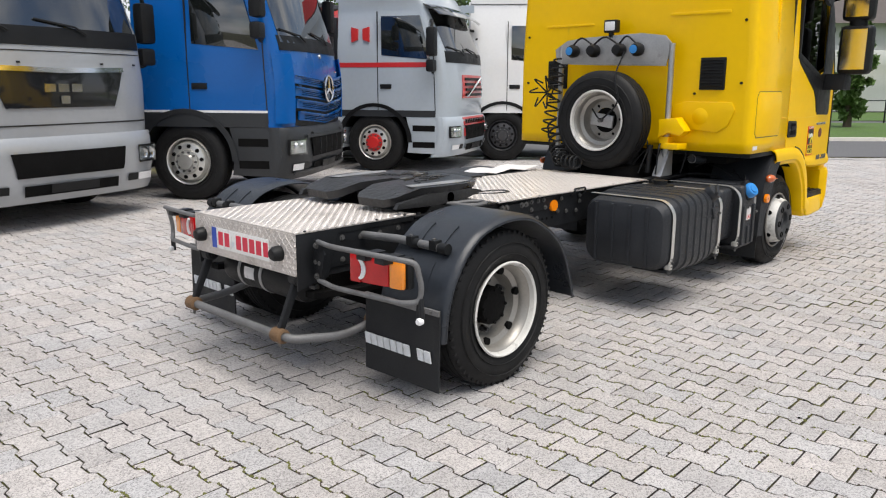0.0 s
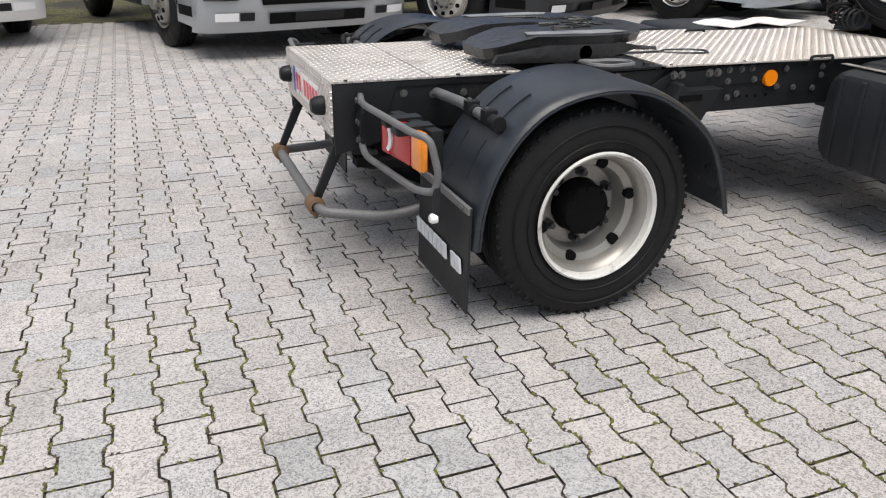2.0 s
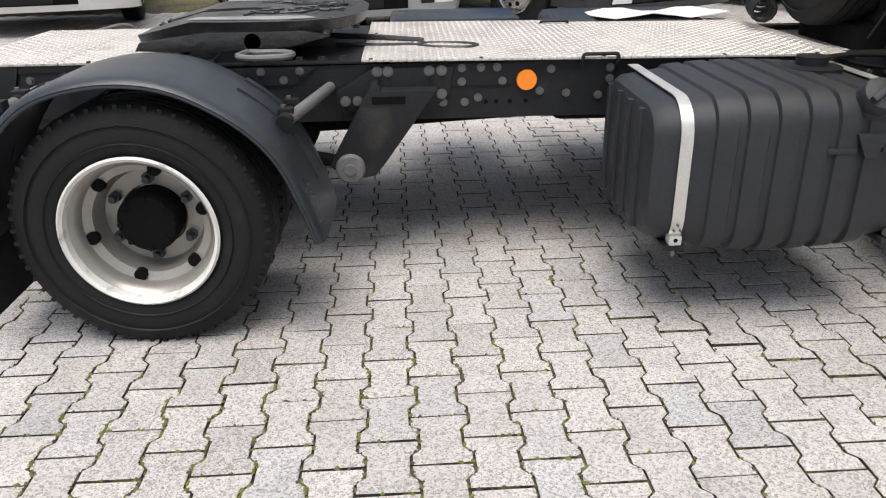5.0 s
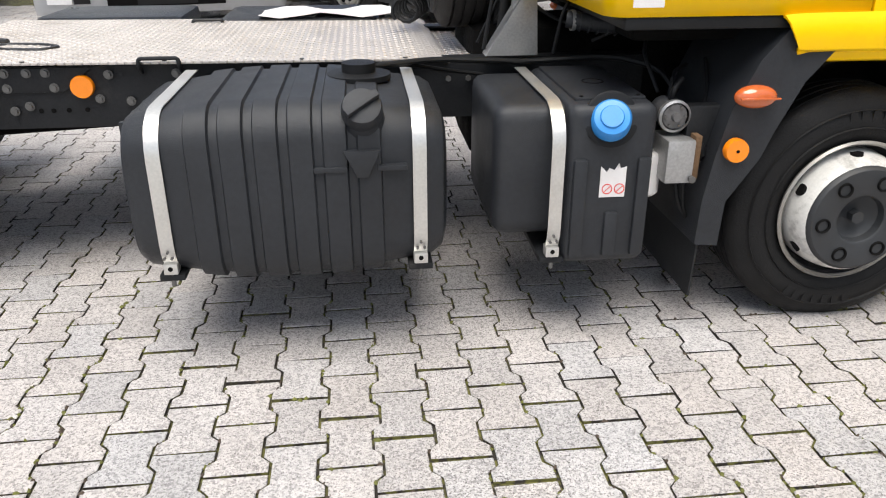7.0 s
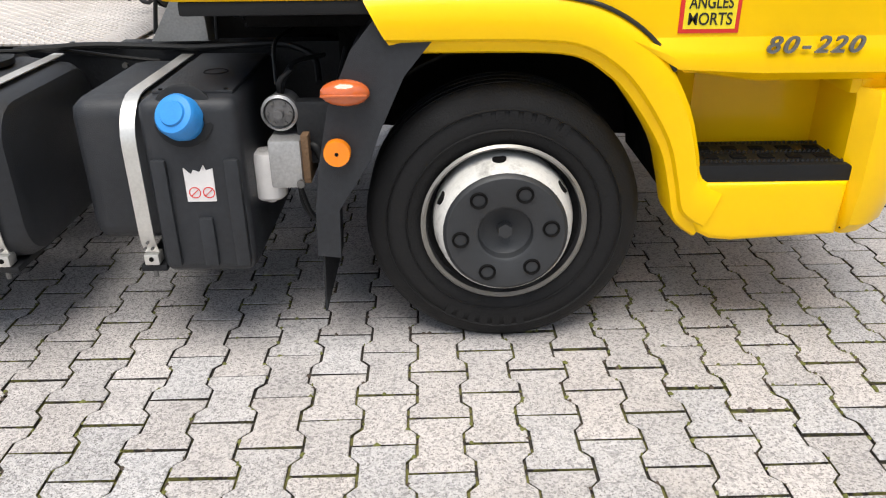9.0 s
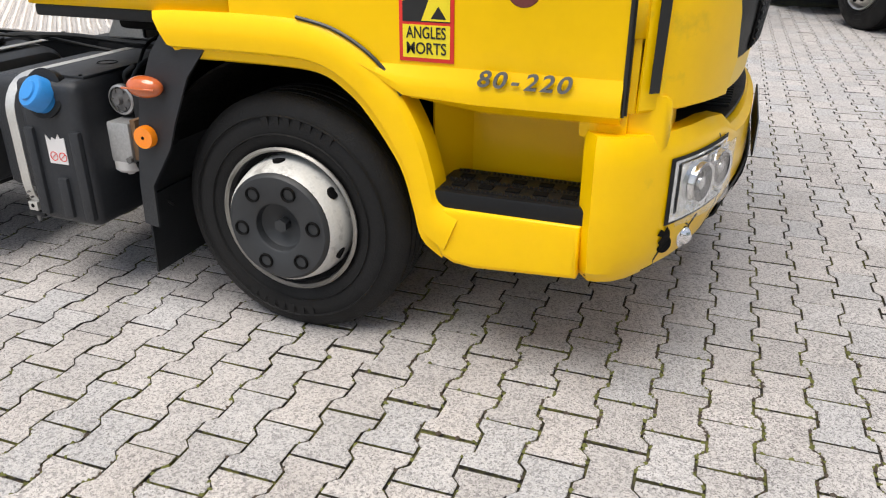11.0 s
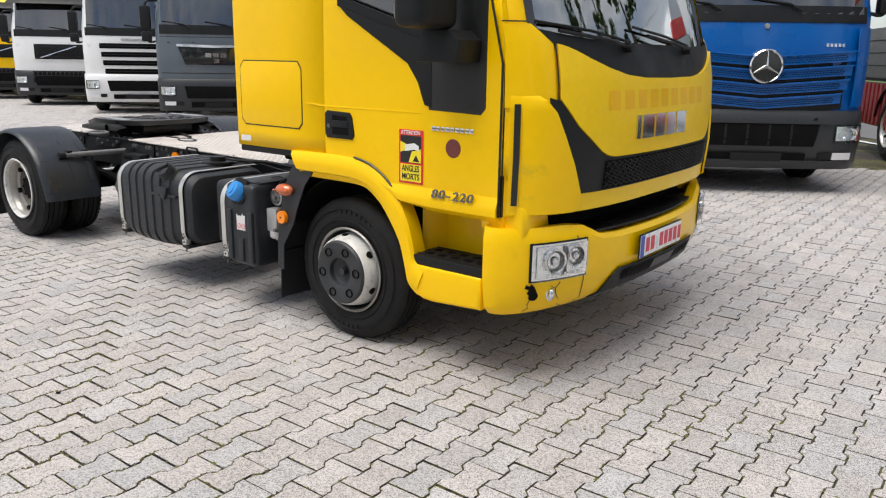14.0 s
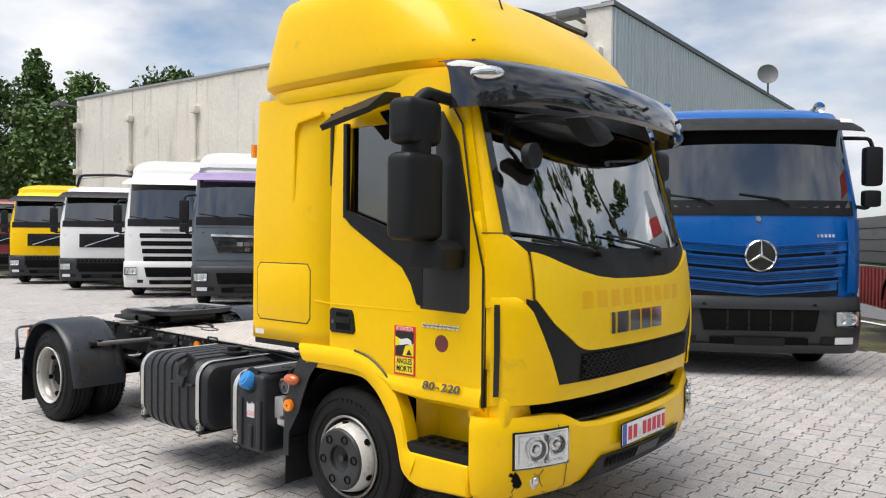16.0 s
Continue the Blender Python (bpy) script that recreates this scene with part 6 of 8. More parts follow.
# fenders, steps
for s in (-1, 1):
    fd = empty("fender")
    fd.parent = cab
    arch = [(3.405, 0.856), (3.44, 0.851), (3.70, 0.850), (3.845, 0.840), (3.925, 0.798), (3.99, 0.735), (4.078, 0.605), (4.115, 0.49), (4.14, 0.40), (4.20, 0.350)]
    crest = [(3.340, 0.980), (3.42, 0.985), (3.70, 0.985), (3.86, 0.970), (3.985, 0.915), (4.075, 0.83), (4.145, 0.71), (4.18, 0.60), (4.20, 0.53), (4.26, 0.50)]
    arch, crest = smooth_path(arch), smooth_path(crest)
    def lip(i, k, s=s):
        a, c = arch[i], crest[i]
        f, y = ((0, 0.95), (0, 1.06), (0.05, 1.074), (0.22, 1.079), (0.29, 1.096), (0.55, 1.101), (0.86, 1.096), (1.0, 1.082), (1.0, 1.0))[k]
        return (a[0] + (c[0] - a[0]) * f, s * y, a[1] + (c[1] - a[1]) * f)
    part("fender_arch", sheet(range(len(arch)), range(9), lip, 0.008), "yellow", fd, "yellow wheel arch", 32)
    part("fender_seam", tube([(x, s * 1.084, z) for x, z in smooth_path([(3.80, 0.986), (3.90, 0.964), (3.985, 0.921), (4.05, 0.866), (4.095, 0.806)])], 0.0055, 6), "sign_black", fd)
    part("step_panel", prism([(4.19, 0.40), (4.205, 0.37), (4.24, 0.352), (4.30, 0.346), (4.58, 0.362), (4.585, 0.515), (4.20, 0.515)], "y", s * 0.80, s * 1.092, 0.018, seg=3), "yellow", fd)
    part("step_back", sheet([4.14, 4.22, 4.50, 4.60], [0.46, 0.62, 0.82], lambda x, z: (x, s * (0.86 + 0.10 * max(0, (4.2 - x) / 0.06)), z), 0.01), "yellow", fd)
    part("step_side", prism([(0.86, 0.50), (1.055, 0.50), (1.06, 0.80), (0.86, 0.80)] if s > 0 else [(-0.86, 0.50), (-1.055, 0.50), (-1.06, 0.80), (-0.86, 0.80)], "x", 4.575, 4.60, 0.006), "yellow", fd)
    st = empty("step")
    st.parent = cab
    part("step_tread", prism([(4.165, 0.512), (4.59, 0.512), (4.59, 0.552), (4.575, 0.560), (4.18, 0.560), (4.165, 0.548)], "y", s * 0.88, s * 1.085, 0.006), "black", st, "black plastic step with drain holes")
    for i in range(5):
        for j in range(2):
            x, y = 4.235 + i * 0.075, s * (0.95 + j * 0.07)
            # drain holes are dark pads, their shade put into the colour
            part("step_hole", box((x - 0.019, y - 0.014, 0.5605), (x + 0.019, y + 0.014, 0.5635), 0.0), "under", st)
    bm = bmesh.new()
    for i in range(30):
        for j in range(3):
            bmesh.ops.create_cone(bm, cap_ends=True, segments=4, radius1=0.006, radius2=0.002, depth=0.007, matrix=Matrix.Translation((4.20 + i * 0.0126, s * (0.912 + j * 0.076), 0.565)))
    tagged(part("step_studs", bm, "black", st), kind="stuff")

# bumper
BUMP_F = [(0.355, 4.87), (0.39, 4.925), (0.50, 4.972), (0.70, 4.972), (0.735, 4.95)]
BUMP_W = [(0.355, 1.06), (0.39, 1.095), (0.50, 1.113), (0.70, 1.113), (0.735, 1.10)]


def bump(y, z, off=0.0):
    w, f = along(BUMP_W, z), along(BUMP_F, z)
    k = max(0.0, 1 - min(1.0, abs(y) / w) ** 2.1) ** 0.5
    return Vector((4.62 + (f - 4.62) * k, y, z)) + Vector((1, 1.1 * (y / w) ** 3 + 0.25 * y / w, 0)).normalized() * off


bp = empty("bumper")
bp.parent = cab
outline = []
for z in (0.352, 0.36, 0.39, 0.44, 0.50, 0.58, 0.66, 0.70, 0.725, 0.735):
    w = along(BUMP_W, z)
    ring = [(4.606, -w, z)] + [tuple(bump(w * math.sin(t), z)) for t in [radians(a) for a in range(-88, 89, 8)]] + [(4.606, w, z), (4.57, w - 0.05, z), (4.57, -w + 0.05, z)]
    # the top edge dips between the lamps
    outline.append([(x, y, q + 0.02 * max(0.0, q - 0.60) / 0.135 - 0.080 * max(0.0, q - 0.60) / 0.135 * min(1.0, max(0.0, (0.74 - abs(y)) / 0.18))) for x, y, q in ring])
outline.append([(4.58 + (x - 4.58) * 0.86, y * 0.95, z - 0.004) for x, y, z in outline[-1]])
# added near-black plate: covers the yellow inside of the shell with painted shade
part("bumper_floor", box((4.60, -0.70, 0.648), (4.83, 0.70, 0.658), 0.0), "under", bp)
part("bumper_shell", loft(outline, caps=(True, False)), "yellow", bp, "yellow plastic bumper with a broken corner", 35)
part("lower_grille", sheet(spread(-0.56, 0.56, 41), [0.348, 0.37, 0.39, 0.415, 0.445, 0.475, 0.503], lambda y, z: bump(y * (1 - 1.3 * max(0.0, z - 0.38)), max(0.352, z), 0.014 if z > 0.35 else 0.0), 0.006), "black", bp)
for k in range(22):
    y = -0.46 + k * 0.043
    part("grille_slot", sheet([y * 0.9, y * 0.9 + 0.026], [0.430, 0.455, 0.484], lambda a, z: bump(a, z, 0.021), 0.001), "tube" if 7 < k < 15 else "under", bp)
number_plate(bp, Matrix.Translation((4.990, -0.058, 0.582)) @ Euler((radians(90), 0, radians(90))).to_matrix().to_4x4())
for s in (-1, 1):
    part("bumper_crease", sheet([0, 1], spread(0.36, 0.72, 12), lambda k, z: bump(s * (0.77 - (0.72 - z) * 0.25 - 0.004 * k), z, 0.004), 0.001), "sign_black", bp)
    hl = empty("headlamp")
    hl.parent = bp
    ys = spread(0.712, 0.992, 16)
    part("lamp_bezel", sheet([s * y for y in spread(0.702, 1.002, 16)], spread(0.512, 0.690, 4), lambda y, z: bump(y, z, 0.005), 0.002), "black", hl)
    part("lamp_bowl", sheet([s * y for y in ys], spread(0.520, 0.682, 4), lambda y, z: bump(y, z, 0.008), 0.002), "lamp_silver", hl)
    part("lamp_reflector", sheet([s * y for y in ys[:-1]], spread(0.530, 0.672, 4), lambda y, z: bump(y, z, 0.014), 0.001), "lamp_silver", hl, "bright reflector")
    part("lamp_divider", sheet([s * y for y in (0.832, 0.840, 0.848)], spread(0.535, 0.668, 4), lambda y, z: bump(y, z, 0.021), 0.002), "rim_dark", hl)
    for y, z, r in ((0.785, 0.618, 0.047), (0.895, 0.606, 0.052)):
        c = bump(s * y, z, 0.014)
        bm = lathe([(r * 1.12, 0.0), (r * 1.08, 0.016), (r * 0.92, 0.014), (r * 0.86, -0.004), (r * 0.5, -0.012), (r * 0.42, 0.002), (r * 0.34, 0.012), (0.0, 0.017)], (0, 0, 0), "z", 24)
        o = part("lamp_ring", bm, "chrome", hl)
        o.matrix_basis = Matrix.Translation(c) @ Vector((1, 0.45 * s, 0)).to_track_quat("Z", "Y").to_matrix().to_4x4()
        q = part("lamp_socket", lathe([(r * 0.92, 0.012), (r * 0.88, 0.0145), (r * 0.72, 0.003), (r * 0.70, 0.0)], (0, 0, 0), "z", 24), "rim_dark", hl)
        q.matrix_basis = o.matrix_basis.copy()
    for k in range(7):
        o = part("daylight_led", rod(bump(s * (0.76 + k * 0.027), 0.543, 0.010), bump(s * (0.76 + k * 0.027), 0.543, 0.022), 0.007, 10), "white_lens", hl)
    part("lamp_cover", sheet([s * y for y in ys], spread(0.518, 0.684, 5), lambda y, z: bump(y, z, 0.032), 0.003), "lens_glass", hl, "clear lamp cover")
    o = part("fog_lamp", lathe([(0.0, 0.0265), (0.018, 0.014), (0.022, 0.0), (0.030, -0.004)], (0, 0, 0), "z", 20), "chrome", bp)
    o.matrix_basis = Matrix.Translation(bump(s * 0.884, 0.447, 0.006)) @ Vector((1, 0.5 * s, 0)).to_track_quat("Z", "Y").to_matrix().to_4x4() @ Matrix.Diagonal((0.8, 1.25, 1, 1))
# the broken corner: a jagged near-black patch as the hole's shade, and cracks
def chip(pts, off):
    bm = bmesh.new()
    bm.faces.new([bm.verts.new(bump(y, z, off)) for y, z in pts])
    return bm
part("broken_hole", chip([(-1.010, 0.505), (-0.995, 0.495), (-0.990, 0.508), (-0.973, 0.49), (-0.960, 0.47), (-0.965, 0.44), (-0.977, 0.425), (-0.987, 0.45), (-1.000, 0.462), (-0.995, 0.478), (-1.015, 0.488)], 0.004), "under", bp, "dark jagged hole", 0)
part("broken_hole", rod(bump(-0.970, 0.448, -0.01), bump(-0.970, 0.448, 0.004), 0.024, 16), "under", bp)
for pts in ([(-0.975, 0.43), (-0.983, 0.405), (-0.970, 0.385), (-0.975, 0.365)], [(-0.895, 0.485), (-0.865, 0.47), (-0.850, 0.50)], [(-0.865, 0.47), (-0.845, 0.43), (-0.825, 0.41)], [(-0.805, 0.375), (-0.765, 0.362)]):
    part("crack", tube([bump(y, z, 0.0005) for y, z in pts], 0.0022, 5), "sign_black", bp)
part("front_step", sheet([4.60, 4.80, 4.91, 4.94], spread(-0.72, 0.72, 15), lambda x, y: (x + (0.0 if x < 4.7 else -0.09 * (y / 0.74) ** 2), y, 0.695 + 0.006 * (x > 4.9)), 0.012), "black", bp, "black front step")
for k in range(24):
    y = -0.44 + k * 0.038
    part("step_ridge", box((4.80 - 0.05 * y * y, y - 0.006, 0.698), (4.905 - 0.05 * y * y, y + 0.006, 0.708), 0.002), "black", bp)
# near-black box stands for the shade in the gap above the step
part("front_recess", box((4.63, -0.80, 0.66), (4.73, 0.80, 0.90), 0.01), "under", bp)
for s in (-1, 1):
    # dark strip paints the shaded gap behind the bumper's end
    part("bumper_gap", box((4.598, min(s * 0.97, s * 1.07), 0.37), (4.607, max(s * 0.97, s * 1.07), 0.75), 0.0), "under", bp)
    part("recess_cheek", prism([(s * 0.80, 0.71), (s * 1.04, 0.71), (s * 1.04, 0.85), (s * 0.84, 0.85)], "x", 4.60, 4.765, 0.035, seg=3), "yellow", bp)

# roof fairing, visor
def fair(z, x0, x1, w, p=3.0):
    pts = []
    for a in spread(0, 2 * math.pi, 49)[:-1]:
        c, q = math.cos(a), math.sin(a)
        pts.append(((x0 + x1) / 2 + (x1 - x0) / 2 * math.copysign(abs(c) ** (2 / (8.5 if c < 0 else p)), c), w * math.copysign(abs(q) ** (2 / 6.0), q), z))
    return pts
part("roof_gutter", loft([fair(2.38, 2.88, 4.56, 1.045), fair(2.43, 2.868, 4.56, 1.06), fair(2.455, 2.87, 4.55, 1.055)]), "yellow", cab)
part("roof_fairing", loft([fair(2.440, 2.87, 4.52, 1.025), fair(2.495, 2.818, 4.56, 1.076), fair(2.525, 2.815, 4.555, 1.080), fair(2.60, 2.835, 4.51, 1.076), fair(2.74, 2.875, 4.41, 1.066), fair(2.88, 2.925, 4.27, 1.048), fair(2.95, 2.955, 4.19, 1.030), fair(2.985, 2.975, 4.15, 1.005), fair(3.02, 3.03, 4.09, 0.955), fair(3.10, 3.13, 3.95, 0.86), fair(3.18, 3.25, 3.80, 0.74), fair(3.22, 3.42, 3.66, 0.55)]), "yellow", cab, "tall rounded yellow roof fairing", 28)
part("fairing_edge", tube([(4.12, 0.80, 3.02), (3.9, 0.82, 3.14), (3.7, 0.76, 3.24), (3.5, 0.6, 3.28)], 0.02, 8, 0.1), "black", cab)
vis = empty("sun_visor")
vis.parent = cab
def visor_at(t, k):
    x = 4.42 + 0.46 * math.cos(t) ** 0.8
    y = 1.085 * math.sin(t)
    o, z = ((-0.16, 2.455), (-0.05, 2.445), (0.02, 2.40), (0.07, 2.31), (0.08, 2.235), (0.06, 2.215))[k]
    e = abs(math.sin(t)) ** 6
    return (x + o * (1 - 0.6 * e), y * (1 + 0.02 * k / 5), z)
part("visor_shell", sheet([radians(a) for a in range(-89, 90, 7)], range(6), visor_at, 0.006), "gloss_black", vis, "smoked glossy sun visor", 50)
for s in (-1, 1):
    bm = bmesh.new()
    p = visor_at(s * radians(70), 2)
    bmesh.ops.create_uvsphere(bm, u_segments=20, v_segments=10, radius=1, matrix=Matrix.Translation((p[0] + 0.012, p[1] + s * 0.012, 2.372)) @ Matrix.Rotation(s * radians(52), 4, "Z") @ Matrix.Diagonal((0.022, 0.082, 0.034, 1)))
    part("marker_lamp", bm, "lamp_silver", vis, "clear oval marker lamp")
for a in (-60, -30, 0, 30, 60):
    p = Vector(visor_at(radians(a), 3))
    part("visor_stud", rod(p, p + Vector((0.012, 0.0, 0.004)), 0.011, 10), "black", vis)
part("antenna", tube([(4.35, -0.35, 2.60), (4.20, -0.40, 3.05)], 0.005, 6), "black", cab, "thin black whip aerial")
part("antenna_base", rod((4.36, -0.35, 2.57), (4.35, -0.35, 2.62), 0.022, 10), "black", cab)
part("roof_handle", tube([(4.42, -0.86, 2.58), (4.22, -0.87, 2.70)], 0.022, 8), "black", cab)
part("roof_handle", tube([(4.46, 0.20, 2.56), (4.36, 0.20, 2.66)], 0.022, 8), "black", cab)

# mirrors
for s in (-1, 1):
    mr = empty("mirror")
    mr.parent = cab
    part("main_housing", box((4.34, min(s * 1.17, s * 1.42), 1.58), (4.50, max(s * 1.17, s * 1.42), 1.985), 0.05, seg=4), "black", mr, "large black mirror housing")
    part("wide_housing", box((4.34, min(s * 1.17, s * 1.41), 2.02), (4.49, max(s * 1.17, s * 1.41), 2.235), 0.05, seg=4), "black", mr)
    part("mirror_glass", box((4.334, min(s * 1.20, s * 1.39), 1.62), (4.339, max(s * 1.20, s * 1.39), 1.95), 0.0), "chrome", mr, "mirror glass")
    part("mirror_glass", box((4.334, min(s * 1.20, s * 1.38), 2.05), (4.339, max(s * 1.20, s * 1.38), 2.20), 0.0), "chrome", mr)
    part("mirror_neck", rod((4.42, s * 1.29, 1.97), (4.42, s * 1.29, 2.05), 0.07, 16), "black", mr)
    part("lower_arm", prism([(4.33, 1.45), (4.54, 1.45), (4.55, 1.54), (4.50, 1.58), (4.36, 1.585)], "y", s * 1.08, s * 1.25, 0.012), "black", mr)
    part("upper_arm", tube([(4.42, s * 1.29, 2.22), (4.44, s * 1.25, 2.27), (4.44, s * 1.04, 2.26)], 0.03, 10, 0.05), "black", mr)
    part("kerb_mirror", sheet([3.74, 3.88, 4.02, 4.10], [0, 1, 2], lambda x, k: (x, s * (1.06, 1.17, 1.29)[k], (2.30, 2.29, 2.20)[k] + (x - 3.9) * 0.18), 0.03), "black", mr, "black kerb mirror shade")
    part("kerb_mirror_glass", sheet([4.02, 4.10, 4.2, 4.3], [0, 1], lambda x, k: (x, s * (1.07 + 0.05 * k), 2.24 - 0.12 * k * (1 - ((x - 4.16) / 0.15) ** 2)), 0.02), "black", mr)
bm = tube([nose(-0.78, 2.19, 0.02), nose(-0.74, 2.18, 0.18), nose(-0.60, 2.15, 0.26)], 0.02, 8, 0.05)
part("front_mirror_arm", bm, "black", cab)
part("front_mirror", prism([(-0.80, 2.16), (-0.72, 2.18), (-0.56, 2.15), (-0.48, 2.09), (-0.56, 2.05), (-0.66, 2.06)], "x", 4.90, 5.02, 0.03), "black", cab, "black front mirror under the visor")
part("front_mirror_head", rod((4.80, -0.93, 1.98), (4.84, -0.93, 1.98), 0.06, 16), "black", cab)

# inside the cab
part("header_band", skin(spread(-0.97, 0.97, 25), [2.235, 2.29, 2.35, 2.405], 0.006, 0.004), "black", cab, "black band over the windscreen")
part("headliner", box((2.95, -0.98, 2.325), (4.46, 0.98, 2.355), 0.01), "seat", cab, "dark cab ceiling lining")
part("glass_band", skin(spread(-0.93, 0.93, 25), [2.245, 2.29, 2.345], -0.022, 0.004), "black", cab)
ins = empty("cab_interior")
ins.parent = cab
part("cab_floor", box((2.95, -1.0, 1.0), (4.70, 1.0, 1.04), 0.0), "seat", ins)
part("dashboard", sheet(spread(-0.96, 0.96, 9), range(5), lambda y, k: ((4.72, 4.70, 4.55, 4.38, 4.34)[k] - 0.12 * y * y, y, (1.10, 1.44, 1.47, 1.40, 1.10)[k]), 0.01), "black", ins, "dark dashboard")
for y in (-0.55, 0.55):
    part("seat", box((3.65, y - 0.25, 1.14), (4.15, y + 0.25, 1.36), 0.06), "seat", ins)
    part("seat_back", box((3.50, y - 0.24, 1.30), (3.66, y + 0.24, 2.0), 0.06), "seat", ins)
bm = bmesh.new()
part("steering_wheel", tube([Vector((4.22, 0.55, 1.52)) + Euler((0, radians(-58), 0)).to_matrix() @ Vector((0.21 * math.cos(a), 0.21 * math.sin(a), 0)) for a in spread(0, 2 * math.pi, 30)], 0.016, 8, bm=bm), "black", ins, "black steering wheel")
part("steering_column", rod((4.22, 0.55, 1.52), (4.42, 0.55, 1.35), 0.03), "black", ins)
part("rear_lining", box((2.91, -1.0, 1.04), (2.95, 1.0, 2.38), 0.01), "seat", ins)
part("headlining", box((2.95, -0.98, 2.34), (4.40, 0.98, 2.37), 0.0), "seat", ins)
part("pennant", box((4.72, 0.44, 1.62), (4.722, 0.52, 1.76), 0.0), "sign_red", ins, "small red paper in the windscreen")

# ---- behind the cab: coupling board, spare wheel, coil hoses ----
brd = empty("coupling_board")
brd.parent = tractor
part("board_plate", prism([(-0.42, 1.63), (-0.46, 1.80), (-0.40, 1.86), (-0.2, 1.885), (0.30, 1.87), (0.50, 1.85), (0.62, 1.78), (0.60, 1.66), (0.2, 1.645)], "x", 2.74, 2.755, 0.004), "steel", brd, "dull galvanised coupling board")
for y in (-0.46, 0.56):
    part("board_post", tube([(2.75, y, 1.80), (2.75, y, 1.25), (2.72, y - 0.01, 0.80)], 0.022, 10, 0.08), "steel", brd)
for y, m in ((0.42, "blue_cap"), (0.22, "black"), (-0.02, "black"), (-0.18, "blue_cap")):
    part("air_coupling", lathe([(0.05, 2.74), (0.055, 2.70), (0.04, 2.66), (0.0, 2.65)], (0, y, 1.76), "x", 20), "black", brd)
    part("coupling_ring", lathe([(0.03, 2.652), (0.034, 2.648), (0.018, 2.645), (0.0, 2.646)], (0, y, 1.76), "x", 18), m, brd)
part("board_lamp", box((2.72, 0.02, 1.90), (2.78, 0.14, 2.0), 0.012), "black", brd, "square work lamp")
part("lamp_face", box((2.715, 0.035, 1.915), (2.722, 0.125, 1.985), 0.004), "white_lens", brd)
part("lamp_foot", box((2.74, 0.06, 1.86), (2.76, 0.10, 1.91), 0.0), "black", brd)
for y0, y1 in ((0.42, 0.22), (0.22, -0.02), (-0.02, -0.18)):
    part("cable", tube([(2.70, y0, 1.80), (2.68, (y0 + y1) / 2, 1.88), (2.70, y1, 1.80)], 0.008, 6, 0.08), "black", brd)
part("cab_tilt_catch", prism([(-0.42, 1.08), (-0.42, 1.22), (-0.56, 1.24), (-0.64, 1.14), (-0.60, 1.10), (-0.50, 1.12)], "x", 2.68, 2.80, 0.012), "yellow", brd, "yellow cab tilt catch")
part("tilt_hook", box((2.70, -0.50, 1.0), (2.82, -0.42, 1.09), 0.01), "yellow", brd)
part("catch_bracket", prism([(2.62, 0.785), (2.80, 0.785), (2.79, 0.98), (2.74, 0.98)], "y", -0.50, -0.42, 0.004), "steel", brd)
part("catch_perforated", box((2.62, -0.62, 1.0), (2.78, -0.50, 1.045), 0.006), "yellow", brd)

spare = empty("spare_wheel")
spare.parent = tractor
bm = tyre((0, 0, 0), 0.236, 0.392, 0.232, -1)
part("tyre", bm, "rubber", spare)
c = (0, 0, 0)
part("rim_edge", lathe([(0.240, -0.106), (0.243, -0.116), (0.236, -0.122), (0.226, -0.114), (0.222, -0.088)], c, "y", 64), "rim_white", spare, "scuffed silver rim edge")
part("rim", lathe([(0.222, -0.088), (0.205, -0.073), (0.198, -0.033), (0.172, -0.020), (0.165, 0.03), (0.155, 0.045), (0.10, 0.045)], c, "y", 64), "rim", spare)
# bore and bolt holes: near-black discs in place of shaded openings
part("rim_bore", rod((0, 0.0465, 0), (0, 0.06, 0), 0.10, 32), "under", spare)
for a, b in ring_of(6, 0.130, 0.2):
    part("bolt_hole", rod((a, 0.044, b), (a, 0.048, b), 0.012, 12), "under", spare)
part("clamp_plate", prism([(-0.10, -0.05), (0.10, -0.05), (0.10, 0.05), (-0.10, 0.05)], "y", -0.02, 0.0, 0.006), "steel", spare)
part("clamp_bolt", rod((0, -0.06, 0), (0, 0, 0), 0.018, 6), "bolt", spare)
spare.matrix_basis = pose(2.60, 0.03, 1.205, 0, 8, -90)
part("spare_carrier", box((2.70, -0.20, 0.78), (2.80, 0.28, 1.25), 0.01), "frame", tractor)


def coil(a, b, r, turns, wire, droop=0.0):
    a, b = Vector(a), Vector(b)
    t = (b - a).normalized()
    u = t.orthogonal().normalized()
    w = t.cross(u)
    pts = []
    for i in range(turns * 12 + 1):
        f = i / (turns * 12)
        an = 2 * math.pi * turns * f
        pts.append(a.lerp(b, f) + Vector((0, 0, -droop * math.sin(math.pi * f))) + (u * math.cos(an) + w * math.sin(an)) * r)
    return tube(pts, wire, 6)


part("coil_hose", coil((2.68, 0.52, 1.70), (2.60, 0.58, 1.05), 0.055, 9, 0.008), "black", tractor, "black coiled air hose")
part("coil_hose", coil((2.60, 0.50, 1.15), (2.42, 0.30, 0.88), 0.065, 7, 0.009, 0.05), "black", tractor)
part("coil_hose", coil((2.46, 0.36, 0.87), (2.38, 0.10, 0.865), 0.05, 5, 0.008), "black", tractor)
